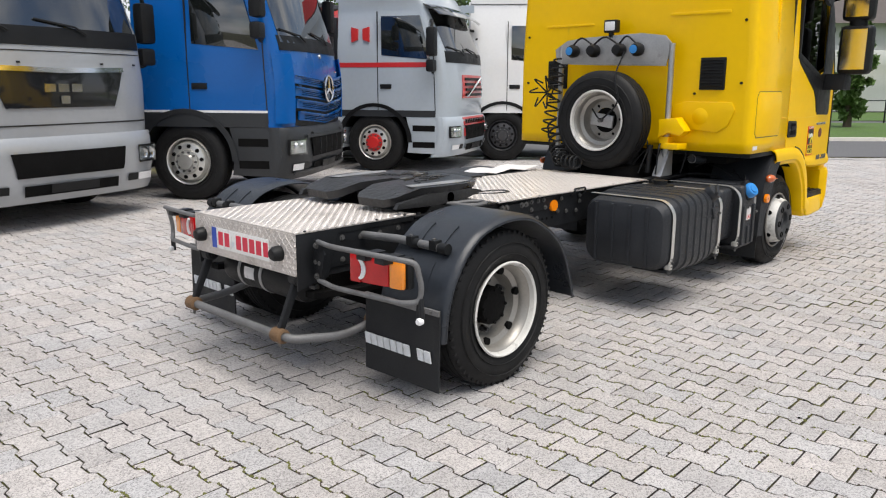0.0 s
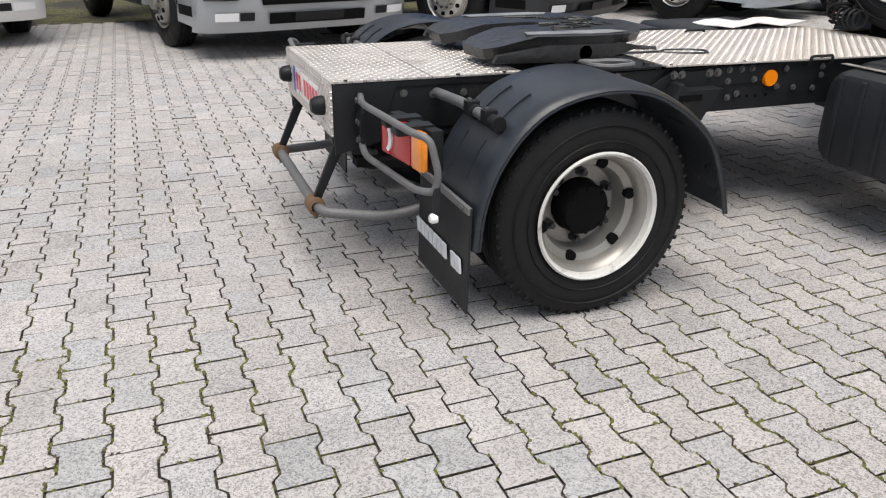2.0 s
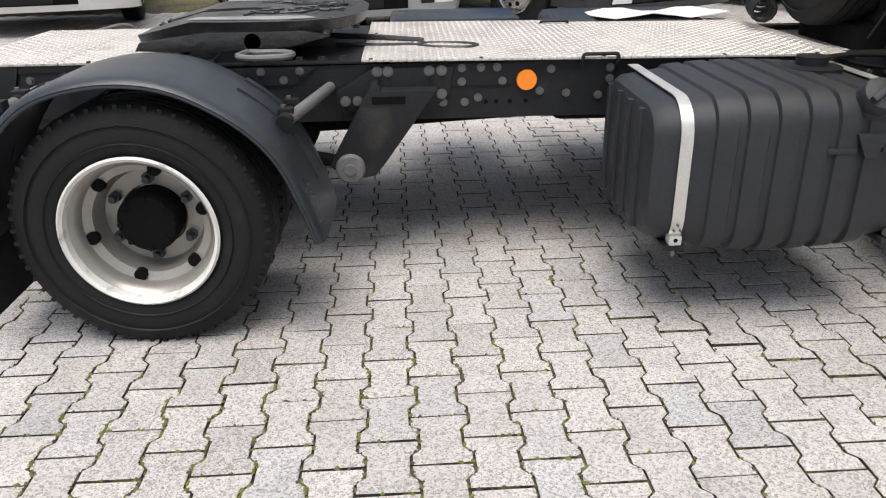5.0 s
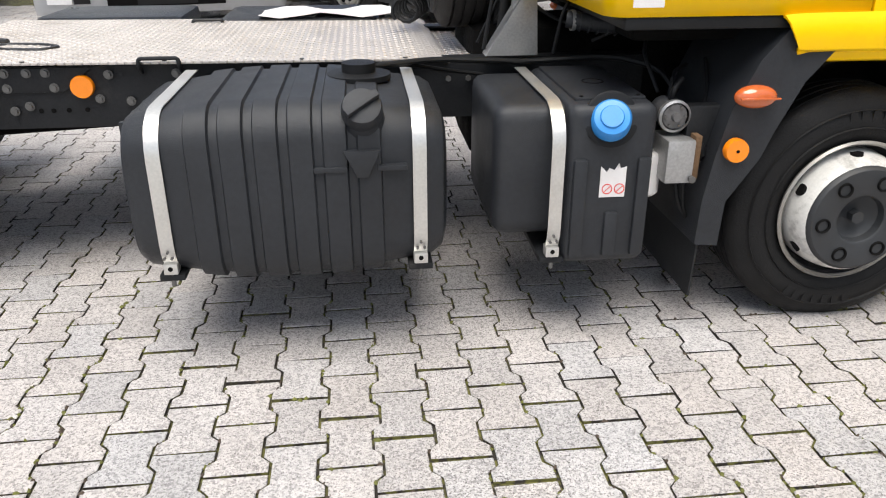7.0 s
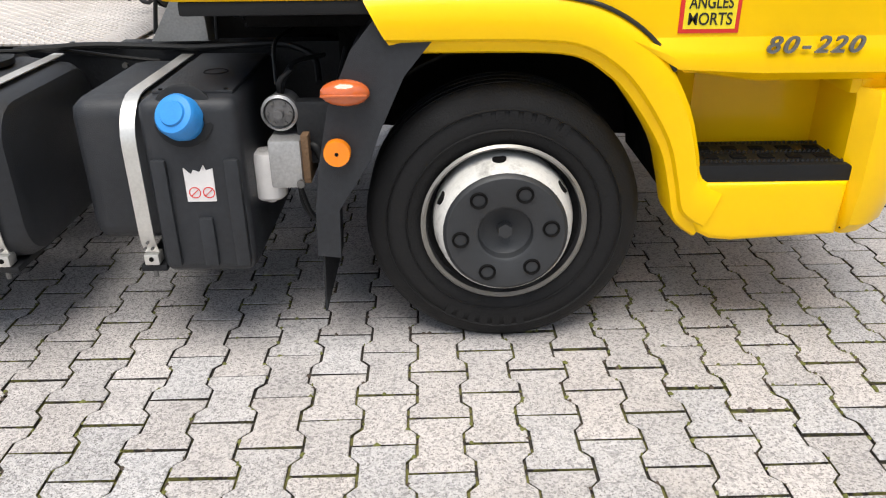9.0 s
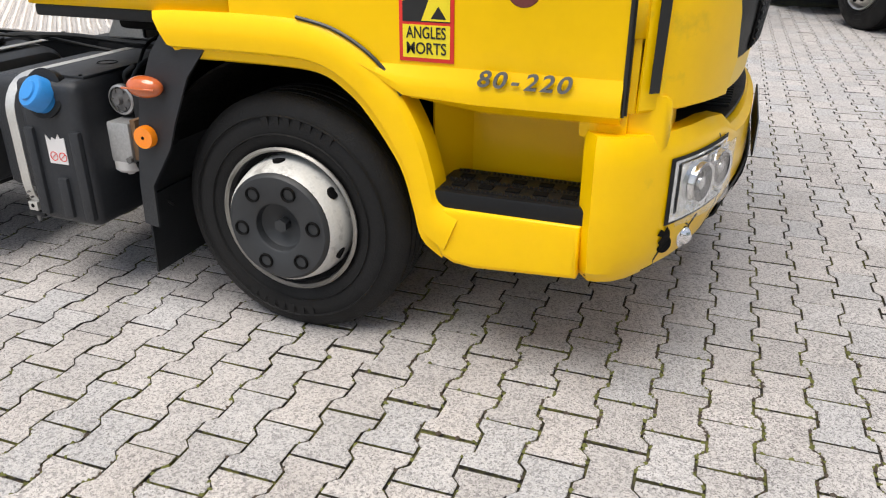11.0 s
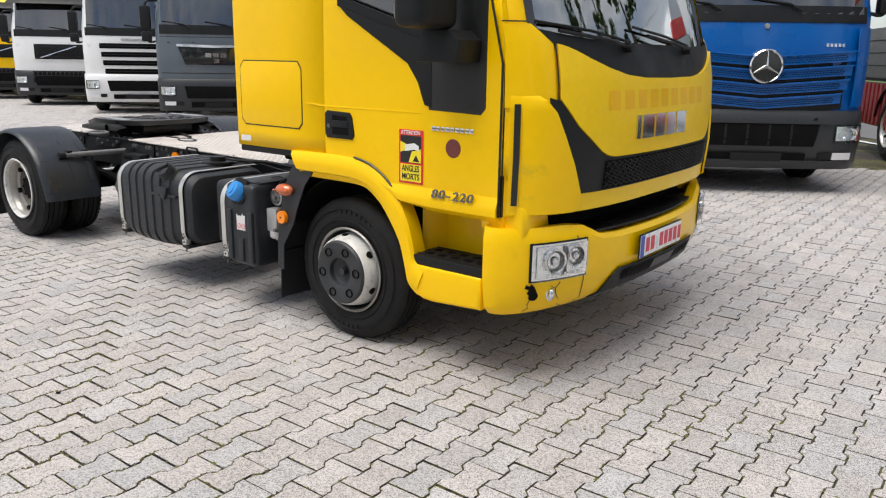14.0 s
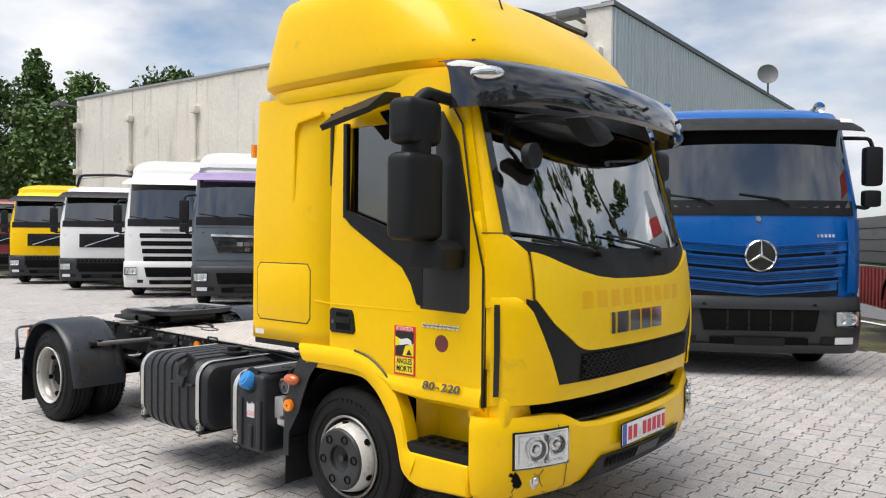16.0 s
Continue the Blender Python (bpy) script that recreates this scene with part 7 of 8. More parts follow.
for k in range(7):
    a = radians(k * 50)
    part("cable_loop", tube([(2.64, 0.62, 1.42), (2.56, 0.62 + 0.16 * math.cos(a), 1.42 + 0.16 * math.sin(a)), (2.60, 0.62 + 0.08 * math.cos(a + 0.5), 1.42 + 0.08 * math.sin(a + 0.5))], 0.007, 6, 0.05), "black", tractor)
part("hanging_cable", tube([(2.66, -0.1, 1.74), (2.48, -0.12, 1.55), (2.46, -0.2, 1.35), (2.5, 0.0, 1.2), (2.46, 0.05, 1.3)], 0.007, 6, 0.1), "black", tractor)
part("white_tarp", sheet(spread(1.75, 2.4, 8), spread(0.52, 0.78, 5), lambda x, y: (x, y, 0.806 + 0.012 * math.sin(x * 17 + y * 9)), 0.004), "paper", tractor, "crumpled pale sheet on the deck")
# tanks on the far side
fb = box((1.55, 0.50, 0.30), (2.30, 1.08, 0.79), 0.06, seg=3)
part("far_tank", fb, "plastic", tractor, "black tank on the far side")
part("far_box", box((0.75, 0.62, 0.52), (1.40, 1.05, 0.80), 0.03), "mudguard", tractor)


# ---- the other trucks ----
def lorry(name, label, m, paint, skirt="skirt", roof=3.1, low=0.95, grille="bars", slats="black", rim="rim", hub="rim", visor="black", arch="black", top=None, accents=(), tail=True, plate_mat="black", ws0=2.02, ws1=None, lift=0.0, cowl=(-0.16, 0.025)):
    """A forward-control truck seen from its front and side: nose at x = 0, driving towards +x."""
    t = empty(name, m)
    tagged(t, label, "truck", "trucks parked in the yard")
    half = 1.22
    ws1 = ws1 or max(2.72, roof - 0.34)
    nose_x = [(low, -0.02), (1.5, 0.0), (ws0, -0.06), (ws1, -0.36), (roof - 0.08, -0.50), (roof, -0.75)]
    half_w = [(low, half), (ws0, half), (ws1, 1.14), (roof - 0.08, 1.10), (roof, 0.95)]

    def skin_at(y, z, off=0.0):
        w, f = along(half_w, z), along(nose_x, z)
        k = max(0.0, 1 - (abs(y) / w) ** 2.6) ** (1 / 2.6)
        return Vector((f - 0.30 + 0.30 * k + off, y + (0.8 * off * y / w), z))

    def panel(ys, zs, off=0.004, thick=0.006):
        return sheet(ys, zs, lambda y, z: skin_at(y, z, off), thick)

    def ring(z, back=-2.15):
        w = along(half_w, z)
        f = [tuple(skin_at(w * math.sin(radians(a)), z)) for a in (-90, -80, -68, -55, -40, -20, 0, 20, 40, 55, 68, 80, 90)]
        return f + [(back + 0.04, w, z), (back, w - 0.06, z), (back, -w + 0.06, z), (back + 0.04, -w, z)]

    part("cab_body", loft([ring(z) for z in sorted({low, 1.2, 1.5, 1.8, ws0, 2.3, ws1, roof - 0.08, roof - 0.03, roof})]), paint, t)
    if top:
        hi, mat = top
        rings = []
        for z, b, f, w in ((roof - 0.06, -2.1, -0.62, 1.12), (roof + 0.05, -2.12, -0.66, 1.12), (roof + (hi - roof) * 0.6, -2.1, -1.0, 1.08), (hi - 0.03, -2.05, -1.35, 1.0), (hi, -1.95, -1.5, 0.85)):
            rings.append([(f, -w * 0.8, z), (f + 0.06, 0, z), (f, w * 0.8, z), (f - 0.25, w, z), (b, w, z), (b, -w, z), (f - 0.25, -w, z)])
        part("roof_fairing", loft(rings), mat, t)
    part("windscreen", panel(spread(-1.08, 1.08, 17), spread(ws0 + 0.02, ws1 - 0.02, 5), 0.004, 0.004), "far_glass", t, "dark reflecting windscreen")
    part("dash_band", panel(spread(-1.12, 1.12, 17), [ws0 + cowl[0], ws0 + cowl[0] * 0.4, ws0 + cowl[1]], 0.007), "black", t)
    for y in (-0.5, 0.35):
        part("wiper", tube([skin_at(y, ws0 + cowl[1] - 0.055, 0.03), skin_at(y - 0.12, ws0 + cowl[1] + 0.015, 0.03), skin_at(y - 0.55, ws0 + cowl[1] + 0.075, 0.02)], 0.012, 6), "black", t)
    vs = sheet(spread(-1.14, 1.14, 15), range(4), lambda y, k: skin_at(y * 0.97, (ws1 + 0.06, ws1 + 0.02, ws1 - 0.08, ws1 - 0.13)[k], (0.01, 0.10, 0.20, 0.23)[k]), 0.008)
    part("sun_visor", vs, visor, t)
    for s in (-1, 1):
        part("side_window", prism([(-1.30, 1.98), (-1.30, 2.62), (-0.62, 2.62), (-0.42, 1.90)], "y", s * 1.165, s * 1.226, 0.004), "far_glass", t)
        part("door_seam", prism([(-1.38, low + 0.05), (-1.365, low + 0.05), (-1.365, 2.70), (-1.38, 2.70)], "y", s * 1.20, s * 1.2225), "sign_black", t)
        part("door_seam", prism([(-0.34, low + 0.05), (-0.325, low + 0.05), (-0.36, 2.0), (-0.375, 2.0)], "y", s * 1.18, s * 1.2225), "sign_black", t)
        part("door_handle", box((-1.33, min(s * 1.215, s * 1.235), 1.42), (-1.12, max(s * 1.215, s * 1.235), 1.50), 0.01), "black", t)
        part("mirror", box((-0.42, min(s * 1.29, s * 1.50), 1.95 + lift), (-0.26, max(s * 1.29, s * 1.50), 2.42 + lift), 0.05), "black", t)
        part("mirror", box((-0.42, min(s * 1.29, s * 1.49), 1.70 + lift), (-0.28, max(s * 1.29, s * 1.49), 1.90 + lift), 0.04), "black", t)
        part("mirror_arm", tube([(-0.34, s * 1.40, 2.40 + lift), (-0.34, s * 1.36, 2.52 + lift), (-0.46, s * 1.10, 2.54 + lift)], 0.025, 8, 0.05), "black", t)
        part("mirror_arm", tube([(-0.34, s * 1.40, 1.75 + lift), (-0.34, s * 1.34, 1.68 + lift), (-0.38, s * 1.15, 1.72 + lift)], 0.022, 8, 0.04), "black", t)
        # arch, step box, wheel
        ar = [(-1.45 + 0.62 * math.cos(a), 0, 0.52 + 0.60 * math.sin(a)) for a in spread(0.0, math.pi, 17)]
        part("wheel_arch", sheet(ar, range(3), lambda p, k: (-1.45 + (p[0] + 1.45) * (1, 1.0, 1.13)[k], s * (0.75, 1.235, 1.245)[k], 0.52 + (p[2] - 0.52) * (1, 1.0, 1.10)[k]), 0.012), arch, t)
        # near-black lining and step slots carry the shade of arch and steps
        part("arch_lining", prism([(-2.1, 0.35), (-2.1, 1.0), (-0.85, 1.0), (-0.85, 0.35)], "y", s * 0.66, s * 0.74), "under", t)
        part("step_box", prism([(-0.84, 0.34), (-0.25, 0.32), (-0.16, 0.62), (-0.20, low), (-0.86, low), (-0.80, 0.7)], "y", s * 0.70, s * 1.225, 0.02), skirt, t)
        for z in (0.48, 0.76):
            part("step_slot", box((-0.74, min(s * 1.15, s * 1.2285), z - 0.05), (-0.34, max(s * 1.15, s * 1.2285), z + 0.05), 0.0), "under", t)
        part("rear_panel", prism([(-2.14, 0.40), (-2.14, low), (-2.0, low), (-2.06, 0.40)], "y", s * 0.8, s * 1.22, 0.01), skirt, t)
        for x, dual in ((-1.45, False), (-5.05, True)):
            if dual and not tail:
                continue
            w = empty("wheel")
            w.parent = t
            yo = s * 1.21
            part("tyre", tyre((x, yo - s * 0.15, 0.505), 0.30, 0.512, 0.30, s), "rubber", w)
            d0 = -0.07 if dual else 0.03
            part("rim", lathe([(0.305, yo - s * 0.02), (0.30, yo), (0.285, yo - s * 0.01), (0.27, yo - s * 0.07), (0.235, yo + s * d0 * 0.3), (0.165, yo + s * d0), (0.15, yo + s * (d0 - 0.01))], (x, 0, 0.505), "y", 40), rim, w)
            for a, b in ring_of(10, 0.20, 0.15):
                part("hand_hole", rod((x + a, yo - s * 0.05, 0.505 + b), (x + a, yo + s * (d0 * 0.6 + 0.012), 0.505 + b), 0.026, 12), "under", w)
            part("hub", lathe([(0.15, yo + s * (d0 - 0.02)), (0.15, yo + s * (d0 + 0.005)), (0.105, yo + s * (d0 + 0.01)), (0.095, yo + s * (d0 + 0.06)), (0.0, yo + s * (d0 + 0.065))], (x, 0, 0.505), "y", 24), hub, w)
            for a, b in ring_of(10, 0.128):
                part("wheel_nut", rod((x + a, yo + s * (d0 - 0.0), 0.505 + b), (x + a, yo + s * (d0 + 0.035), 0.505 + b), 0.015, 6), "bolt", w)
        if tail:
            part("rail", box((-6.0, s * 0.43 - 0.04, 0.70), (-0.6, s * 0.43 + 0.04, 0.95), 0.01), "frame", t)
            part("rear_guard", bent([(-5.05 + 0.62 * math.cos(a), 0, 0.52 + 0.62 * math.sin(a)) for a in spread(0.2, math.pi - 0.2, 13)], 1, s * 0.62, s * 1.24, 0.01), "black", t)
            part("side_tank", box((-4.2, min(s * 0.55, s * 1.2), 0.35), (-2.5, max(s * 0.55, s * 1.2), 0.98), 0.08), "plastic", t)
    part("underbody", box((-2.1, -0.7, 0.45), (-0.2, 0.7, low + 0.02), 0.02), "under", t)
    if tail:
        part("deck", box((-6.0, -0.5, 0.952), (-2.3, 0.5, 0.97), 0.0), "frame", t)

    # bumper and lamps
    bz = [(0.28, -0.06), (0.36, 0.0), (0.62, 0.05), (low - 0.06, 0.04), (low, 0.0)]
    def bump_at(y, z, off=0.0):
        k = max(0.0, 1 - (abs(y) / 1.235) ** 3.2) ** (1 / 3.2)
        return Vector((along(bz, z) - 0.36 + 0.36 * k + off, y * (1 + 0.012 * (off > 0)), z))
    rings = []
    for z in (0.28, 0.36, 0.5, 0.62, 0.78, low - 0.06, low):
        rings.append([tuple(bump_at(1.235 * math.sin(radians(a)), z)) for a in (-89, -80, -66, -50, -35, -18, 0, 18, 35, 50, 66, 80, 89)] + [(-0.42, 1.2, z), (-0.42, -1.2, z)])
    part("bumper", loft(rings), skirt, t)
    for s in (-1, 1):
        hl = empty("headlamp")
        hl.parent = t
        ys = [s * y for y in spread(0.86, 1.17, 12)]
        part("lamp_bowl", sheet(ys, [0.60, 0.70, 0.80], lambda y, z: bump_at(y, z, 0.016), 0.004), "black", hl)
        part("lamp_reflector", sheet(ys[:-1], [0.62, 0.70, 0.78], lambda y, z: bump_at(y, z, 0.024), 0.002), "lamp_silver", hl)
        for y, r in ((0.93, 0.055), (1.05, 0.065)):
            part("lamp_ring", lathe([(r, 0.0), (r, 0.03), (r * 0.8, 0.02), (0.0, 0.012)], (bump_at(s * y, 0.7, 0.006).x, s * y, 0.70), "x", 18), "chrome", hl)
        part("lamp_cover", sheet(ys, [0.60, 0.70, 0.80], lambda y, z: bump_at(y, z, 0.045), 0.003), "lens_glass", hl)
        part("fog_lamp", sheet([s * y for y in (0.86, 0.91, 0.97, 1.03, 1.08)], [0.40, 0.48], lambda y, z: bump_at(y, z, 0.02), 0.006), "white_lens", t)
        part("fog_surround", sheet([s * y for y in (0.70, 0.74, 0.78, 0.81, 0.845)], [0.40, 0.48], lambda y, z: bump_at(y, z, 0.016), 0.004), "black", t)
    # intakes are near-black sheets laid on the bumper, shade in the colour
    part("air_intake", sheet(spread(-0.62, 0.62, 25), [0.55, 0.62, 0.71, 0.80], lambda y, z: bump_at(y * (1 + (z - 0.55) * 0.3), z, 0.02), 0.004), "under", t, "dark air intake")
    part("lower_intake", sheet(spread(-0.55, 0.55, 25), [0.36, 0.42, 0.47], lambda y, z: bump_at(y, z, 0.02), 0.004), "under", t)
    part("plate_holder", sheet(spread(-0.28, 0.28, 9), [0.38, 0.42, 0.47], lambda y, z: bump_at(y, z, 0.036), 0.012), plate_mat, t)

    # grille
    def bar_of(y0, y1, z, h, mat, off=0.02, sag=0.0, name_="grille_bar"):
        part(name_, sheet(spread(y0, y1, 13), [0, 1], lambda y, k: skin_at(y, z + h * k - sag * (1 - abs(y) / max(abs(y0), abs(y1))), off), 0.02), mat, t)
    if grille == "panel":
        part("grille_panel", sheet(spread(-0.78, 0.78, 13), [0, 0.5, 1], lambda y, k: skin_at(y * (0.80 + 0.2 * k), 1.24 + 0.40 * k, 0.012), 0.012), "gloss_black", t, "glossy black grille panel")
        bar_of(-0.78, 0.78, 1.61, 0.05, "chrome", 0.02, 0.02, "grille_trim")
        for y in (-0.22, -0.07, 0.08):
            part("emblem_block", panel([y, y + 0.12], [1.40, 1.48], 0.024, 0.006), "chrome", t)
        part("emblem_block", panel([-0.05, 0.05], [1.28, 1.36], 0.024, 0.006), "chrome", t)
        for y in (-0.95, -0.45, 0.5, 0.98):
            part("panel_stud", panel([y - 0.02, y + 0.02], [1.68, 1.70], 0.008, 0.006), "black", t)
        part("panel_gap", panel(spread(-1.12, 1.12, 15), [1.06, 1.075], 0.003, 0.003), "sign_black", t)
        part("panel_gap", panel(spread(-1.12, 1.12, 15), [1.80, 1.81], 0.003, 0.003), "sign_black", t)
    elif grille == "star":
        part("grille_back", sheet(spread(-0.92, 0.92, 15), [0, 1], lambda y, k: skin_at(y, (0.97 - 0.10 * (1 - abs(y) / 0.92)) + k * 0.60, 0.006), 0.004), "black", t)
        for z, w in ((1.50, 0.98), (1.345, 0.96), (1.19, 0.93), (1.035, 0.87)):
            bar_of(-w, w, z, 0.112, slats, 0.035, 0.075)
            bar_of(-w, w, z + 0.100, 0.016, slats, 0.055, 0.075, "bar_lip")
            # dark cubes on the bars paint the shaded openings of the mesh
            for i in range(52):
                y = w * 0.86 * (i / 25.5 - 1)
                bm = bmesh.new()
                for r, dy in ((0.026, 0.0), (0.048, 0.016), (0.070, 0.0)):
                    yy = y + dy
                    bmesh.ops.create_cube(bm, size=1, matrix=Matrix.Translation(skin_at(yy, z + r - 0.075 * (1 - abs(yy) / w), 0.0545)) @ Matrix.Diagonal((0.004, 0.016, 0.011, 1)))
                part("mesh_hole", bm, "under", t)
        for s in (-1, 1):
            part("corner_deflector", sheet([1.00, 1.08, 1.30, 1.60, 1.80, 1.86], [0, 0.35, 0.7, 1.0], lambda z, k: skin_at(s * (0.985 + 0.225 * k), z, 0.045 * (1 - k) + 0.012), 0.014), slats, t)
            part("bumper_stud", rod(bump_at(s * 0.62, 0.845, 0.0), bump_at(s * 0.62, 0.845, 0.012), 0.03, 14), "black", t)
            part("visor_lamp", sheet([s * 0.90, s * 0.98, s * 1.05], [0, 1], lambda y, k: skin_at(y, ws1 - 0.02 + 0.05 * k, 0.16), 0.006), "white_lens", t)
        part("bumper_brow", sheet(spread(-0.80, 0.80, 17), [0, 1], lambda y, k: bump_at(y, 0.805 + 0.04 * k, 0.03), 0.02), skirt, t)
        part("bumper_lip", sheet(spread(-1.05, 1.05, 25), [0.335, 0.36, 0.385], lambda y, z: bump_at(y, z, 0.035), 0.02), skirt, t)
        for y in (-0.36, -0.12, 0.12, 0.36):
            part("intake_rib", sheet([y - 0.012, y + 0.012], [0.56, 0.68, 0.79], lambda a, z: bump_at(a, z, 0.026), 0.006), "black", t)
        part("flap_badge", lathe([(0.0, 0.022), (0.026, 0.02), (0.032, 0.0)], skin_at(0, 1.86, 0.0), "x", 20), "steel", t)
        c = skin_at(0, 1.43, 0.09)
        part("ring_emblem", lathe([(0.160, 0.0), (0.172, 0.014), (0.186, 0.0), (0.172, -0.014)], c, "x", 32, closed=True), "chrome", t, "chrome ring emblem")
        part("emblem_disc", rod(c - Vector((0.03, 0, 0)), c - Vector((0.012, 0, 0)), 0.172, 32), "gloss_black", t)
        for a in (90, 210, 330):
            d = Vector((0, math.cos(radians(a)), math.sin(radians(a)))) * 0.165
            part("emblem_spoke", rod(c, c + d, 0.022, 6, 0.006), "chrome", t)
        for k in range(5):
            part("badge_bar", panel([0.66 + k * 0.045, 0.69 + k * 0.045], [1.65, 1.685], 0.006, 0.004), "chrome", t)
    elif grille == "inset":
        part("grille_frame", panel(spread(-0.62, 0.62, 9), [1.26, 1.42, 1.66], 0.010, 0.010), slats, t)
        for z in (1.30, 1.39, 1.48, 1.57):
            bar_of(-0.52, 0.52, z, 0.045, "black", 0.022)
        part("grille_strip", tube([skin_at(-0.45, 1.30, 0.045), skin_at(0.45, 1.62, 0.045)], 0.018, 6), "chrome", t)
        for z0 in (0.62, 0.80):
            part("lower_grille", sheet(spread(-0.70, 0.70, 9), [z0, z0 + 0.14], lambda y, z: bump_at(y, z, 0.016), 0.008), slats, t)
            for k in range(12):
                y = -0.62 + k * 0.112
                part("grille_hole", sheet([y - 0.04, y + 0.04], [z0 + 0.03, z0 + 0.11], lambda a, z: bump_at(a, z, 0.026), 0.002), "under", t)
    else:
        for k, z in enumerate((1.62, 1.42, 1.22, 1.02)):
            w = 0.80 - 0.03 * k
            # dark sheet gives the gap between the bars its shade
            part("grille_gap", panel(spread(-w, w, 11), [z - 0.06, z + 0.06], 0.006, 0.004), "under", t)
            bar_of(-w, w, z - 0.01, 0.02, slats, 0.020)
        part("emblem_strip", panel(spread(-0.3, 0.3, 5), [1.74, 1.80], 0.012, 0.006), "steel", t)
    for kind, *v in accents:
        if kind == "stripe":
            z0, z1, mat = v
            for s in (-1, 1):
                part("side_stripe", prism([(-2.12, z0), (-2.12, z1), (-0.33, z1), (-0.33, z0)], "y", s * 1.2205, s * 1.2245), mat, t)
        elif kind == "redside":
            for s in (-1, 1):
                part("roof_panel", prism([(-2.0, roof - 0.06), (-2.0, roof + 0.24), (-1.0, roof + 0.24), (-0.78, roof - 0.06)], "y", s * 1.05, s * 1.145), "red_paint", t)
                for k, x in ((1, -1.75), (-1, -1.62)):
                    part("flag_mark", prism([(x - 0.10 * k, 2.20), (x - 0.10 * k, 2.45), (x + 0.02 * k, 2.42), (x + 0.02 * k, 2.24)], "y", s * 1.18, s * 1.224), "red_paint", t)
        elif kind == "band":
            z0, z1, mat = v
            part("front_band", panel(spread(-1.1, 1.1, 15), [z0, z1], 0.006, 0.004), mat, t)
        elif kind == "horns":
            for s in (-1, 1):
                part("air_horn", lathe([(0.02, -0.45), (0.03, -0.2), (0.06, -0.04), (0.075, 0.0), (0.03, -0.03), (0.0, -0.05)], (-0.78, s * 0.94, roof + 0.015), "x", 20), "chrome", t)
        elif kind == "dropside":
            for s in (-1, 1):
                part("drop_side", box((-7.2, min(s * 1.18, s * 1.22), 1.25), (-2.45, max(s * 1.18, s * 1.22), 2.05), 0.012), "tube", t, "grey drop side")
                for z in (1.45, 1.65, 1.85):
                    part("side_groove", box((-7.15, min(s * 1.21, s * 1.224), z - 0.008), (-2.5, max(s * 1.21, s * 1.224), z + 0.008)), "frame", t)
                part("red_skirt", box((-7.1, min(s * 1.10, s * 1.18), 0.48), (-2.5, max(s * 1.10, s * 1.18), 1.18), 0.02), "dark_red", t, "dark red ribbed side guard")
                for x in spread(-7.0, -2.6, 23):
                    part("skirt_rib", box((x - 0.05, min(s * 1.17, s * 1.205), 0.50), (x + 0.05, max(s * 1.17, s * 1.205), 1.16), 0.015), "dark_red", t)
            part("load_bed", box((-7.2, -1.18, 1.20), (-2.45, 1.18, 1.28), 0.01), "frame", t)
            part("crane_post", box((-2.9, -0.4, 1.28), (-2.5, 0.4, 2.7), 0.05), "skirt", t)
            part("crane_boom", tube([(-2.7, -1.1, 2.45), (-2.7, 0.2, 2.75), (-2.7, 1.15, 2.5)], 0.14, 8), "red_paint", t, "red folded crane boom")
            part("crane_boom", tube([(-2.95, -1.1, 2.85), (-2.95, 1.1, 2.95)], 0.09, 8), "skirt", t)
        elif kind == "disc":
            p = skin_at(v[0], v[1], 0.010)
            m = Matrix.Translation(p) @ Euler((radians(90), 0, radians(66))).to_matrix().to_4x4()
            bm = lathe([(0.0, 0.004), (0.150, 0.004), (0.154, 0.0)], (0, 0, 0), "z", 32)
            bmesh.ops.transform(bm, matrix=m, verts=bm.verts)
            part("round_sticker", bm, "sign_green", t, "round dark green sticker")
            bm = lathe([(0.136, 0.0045), (0.136, 0.0065), (0.144, 0.0065), (0.144, 0.0045)], (0, 0, 0), "z", 32, closed=True)
            bmesh.ops.transform(bm, matrix=m, verts=bm.verts)
            part("sticker_rim", bm, "plate_white", t)
            lettering("sticker_letter", "L", 0.22, m @ Matrix.Translation((0, 0, 0.006)), "plate_white", t, 0.001)
        elif kind == "beacon":
            part("beacon", rod((-1.0, 0.1, roof), (-1.0, 0.1, roof + (top[0] - roof if top else 0) + 0.16), 0.07, 14), "orange", t)
        elif kind == "rack":
            part("roof_rack", tube([(-0.9, -0.9, roof), (-0.9, -0.8, roof + 0.35), (-1.3, 0.0, roof + 0.42), (-0.9, 0.8, roof + 0.35), (-0.9, 0.9, roof)], 0.04, 8, 0.1), "black", t)
    return t


def facing(x, y, deg):
    return pose(x, y, 0, 0, 0, deg)


lorry("silver_truck", "silver cab-over truck with a glossy black grille panel", facing(0.32, 5.08, -75), "silver", skirt="silver", grille="panel", roof=3.2, accents=(("stripe", 0.96, 0.99, "silver"), ("disc", -0.97, 1.50)))
lorry("blue_truck", "blue truck with dark bumper and blue grille bars", facing(3.89, 5.33, -56), "blue", grille="star", slats="blue", arch="skirt", rim="strap", hub="strap", roof=3.27, ws0=1.98, ws1=3.05, lift=0.32, cowl=(-0.075, 0.105), accents=(("stripe", 0.95, 1.128, "skirt"), ("stripe", 1.13, 1.16, "white_paint"), ("horns",)))
lorry("grey_truck", "light grey truck with red stripe and red grille", facing(7.83, 5.99, -64), "grey_paint", skirt="grey_paint", grille="inset", slats="red_paint", rim="strap", hub="red_paint", visor="gloss_black", roof=3.1, top=(3.9, "grey_paint"), accents=(("redside",), ("stripe", 0.95, 1.06, "skirt"), ("dropside",), ("stripe", 1.78, 1.86, "red_paint"), ("stripe", 2.86, 3.0, "grey_paint")))
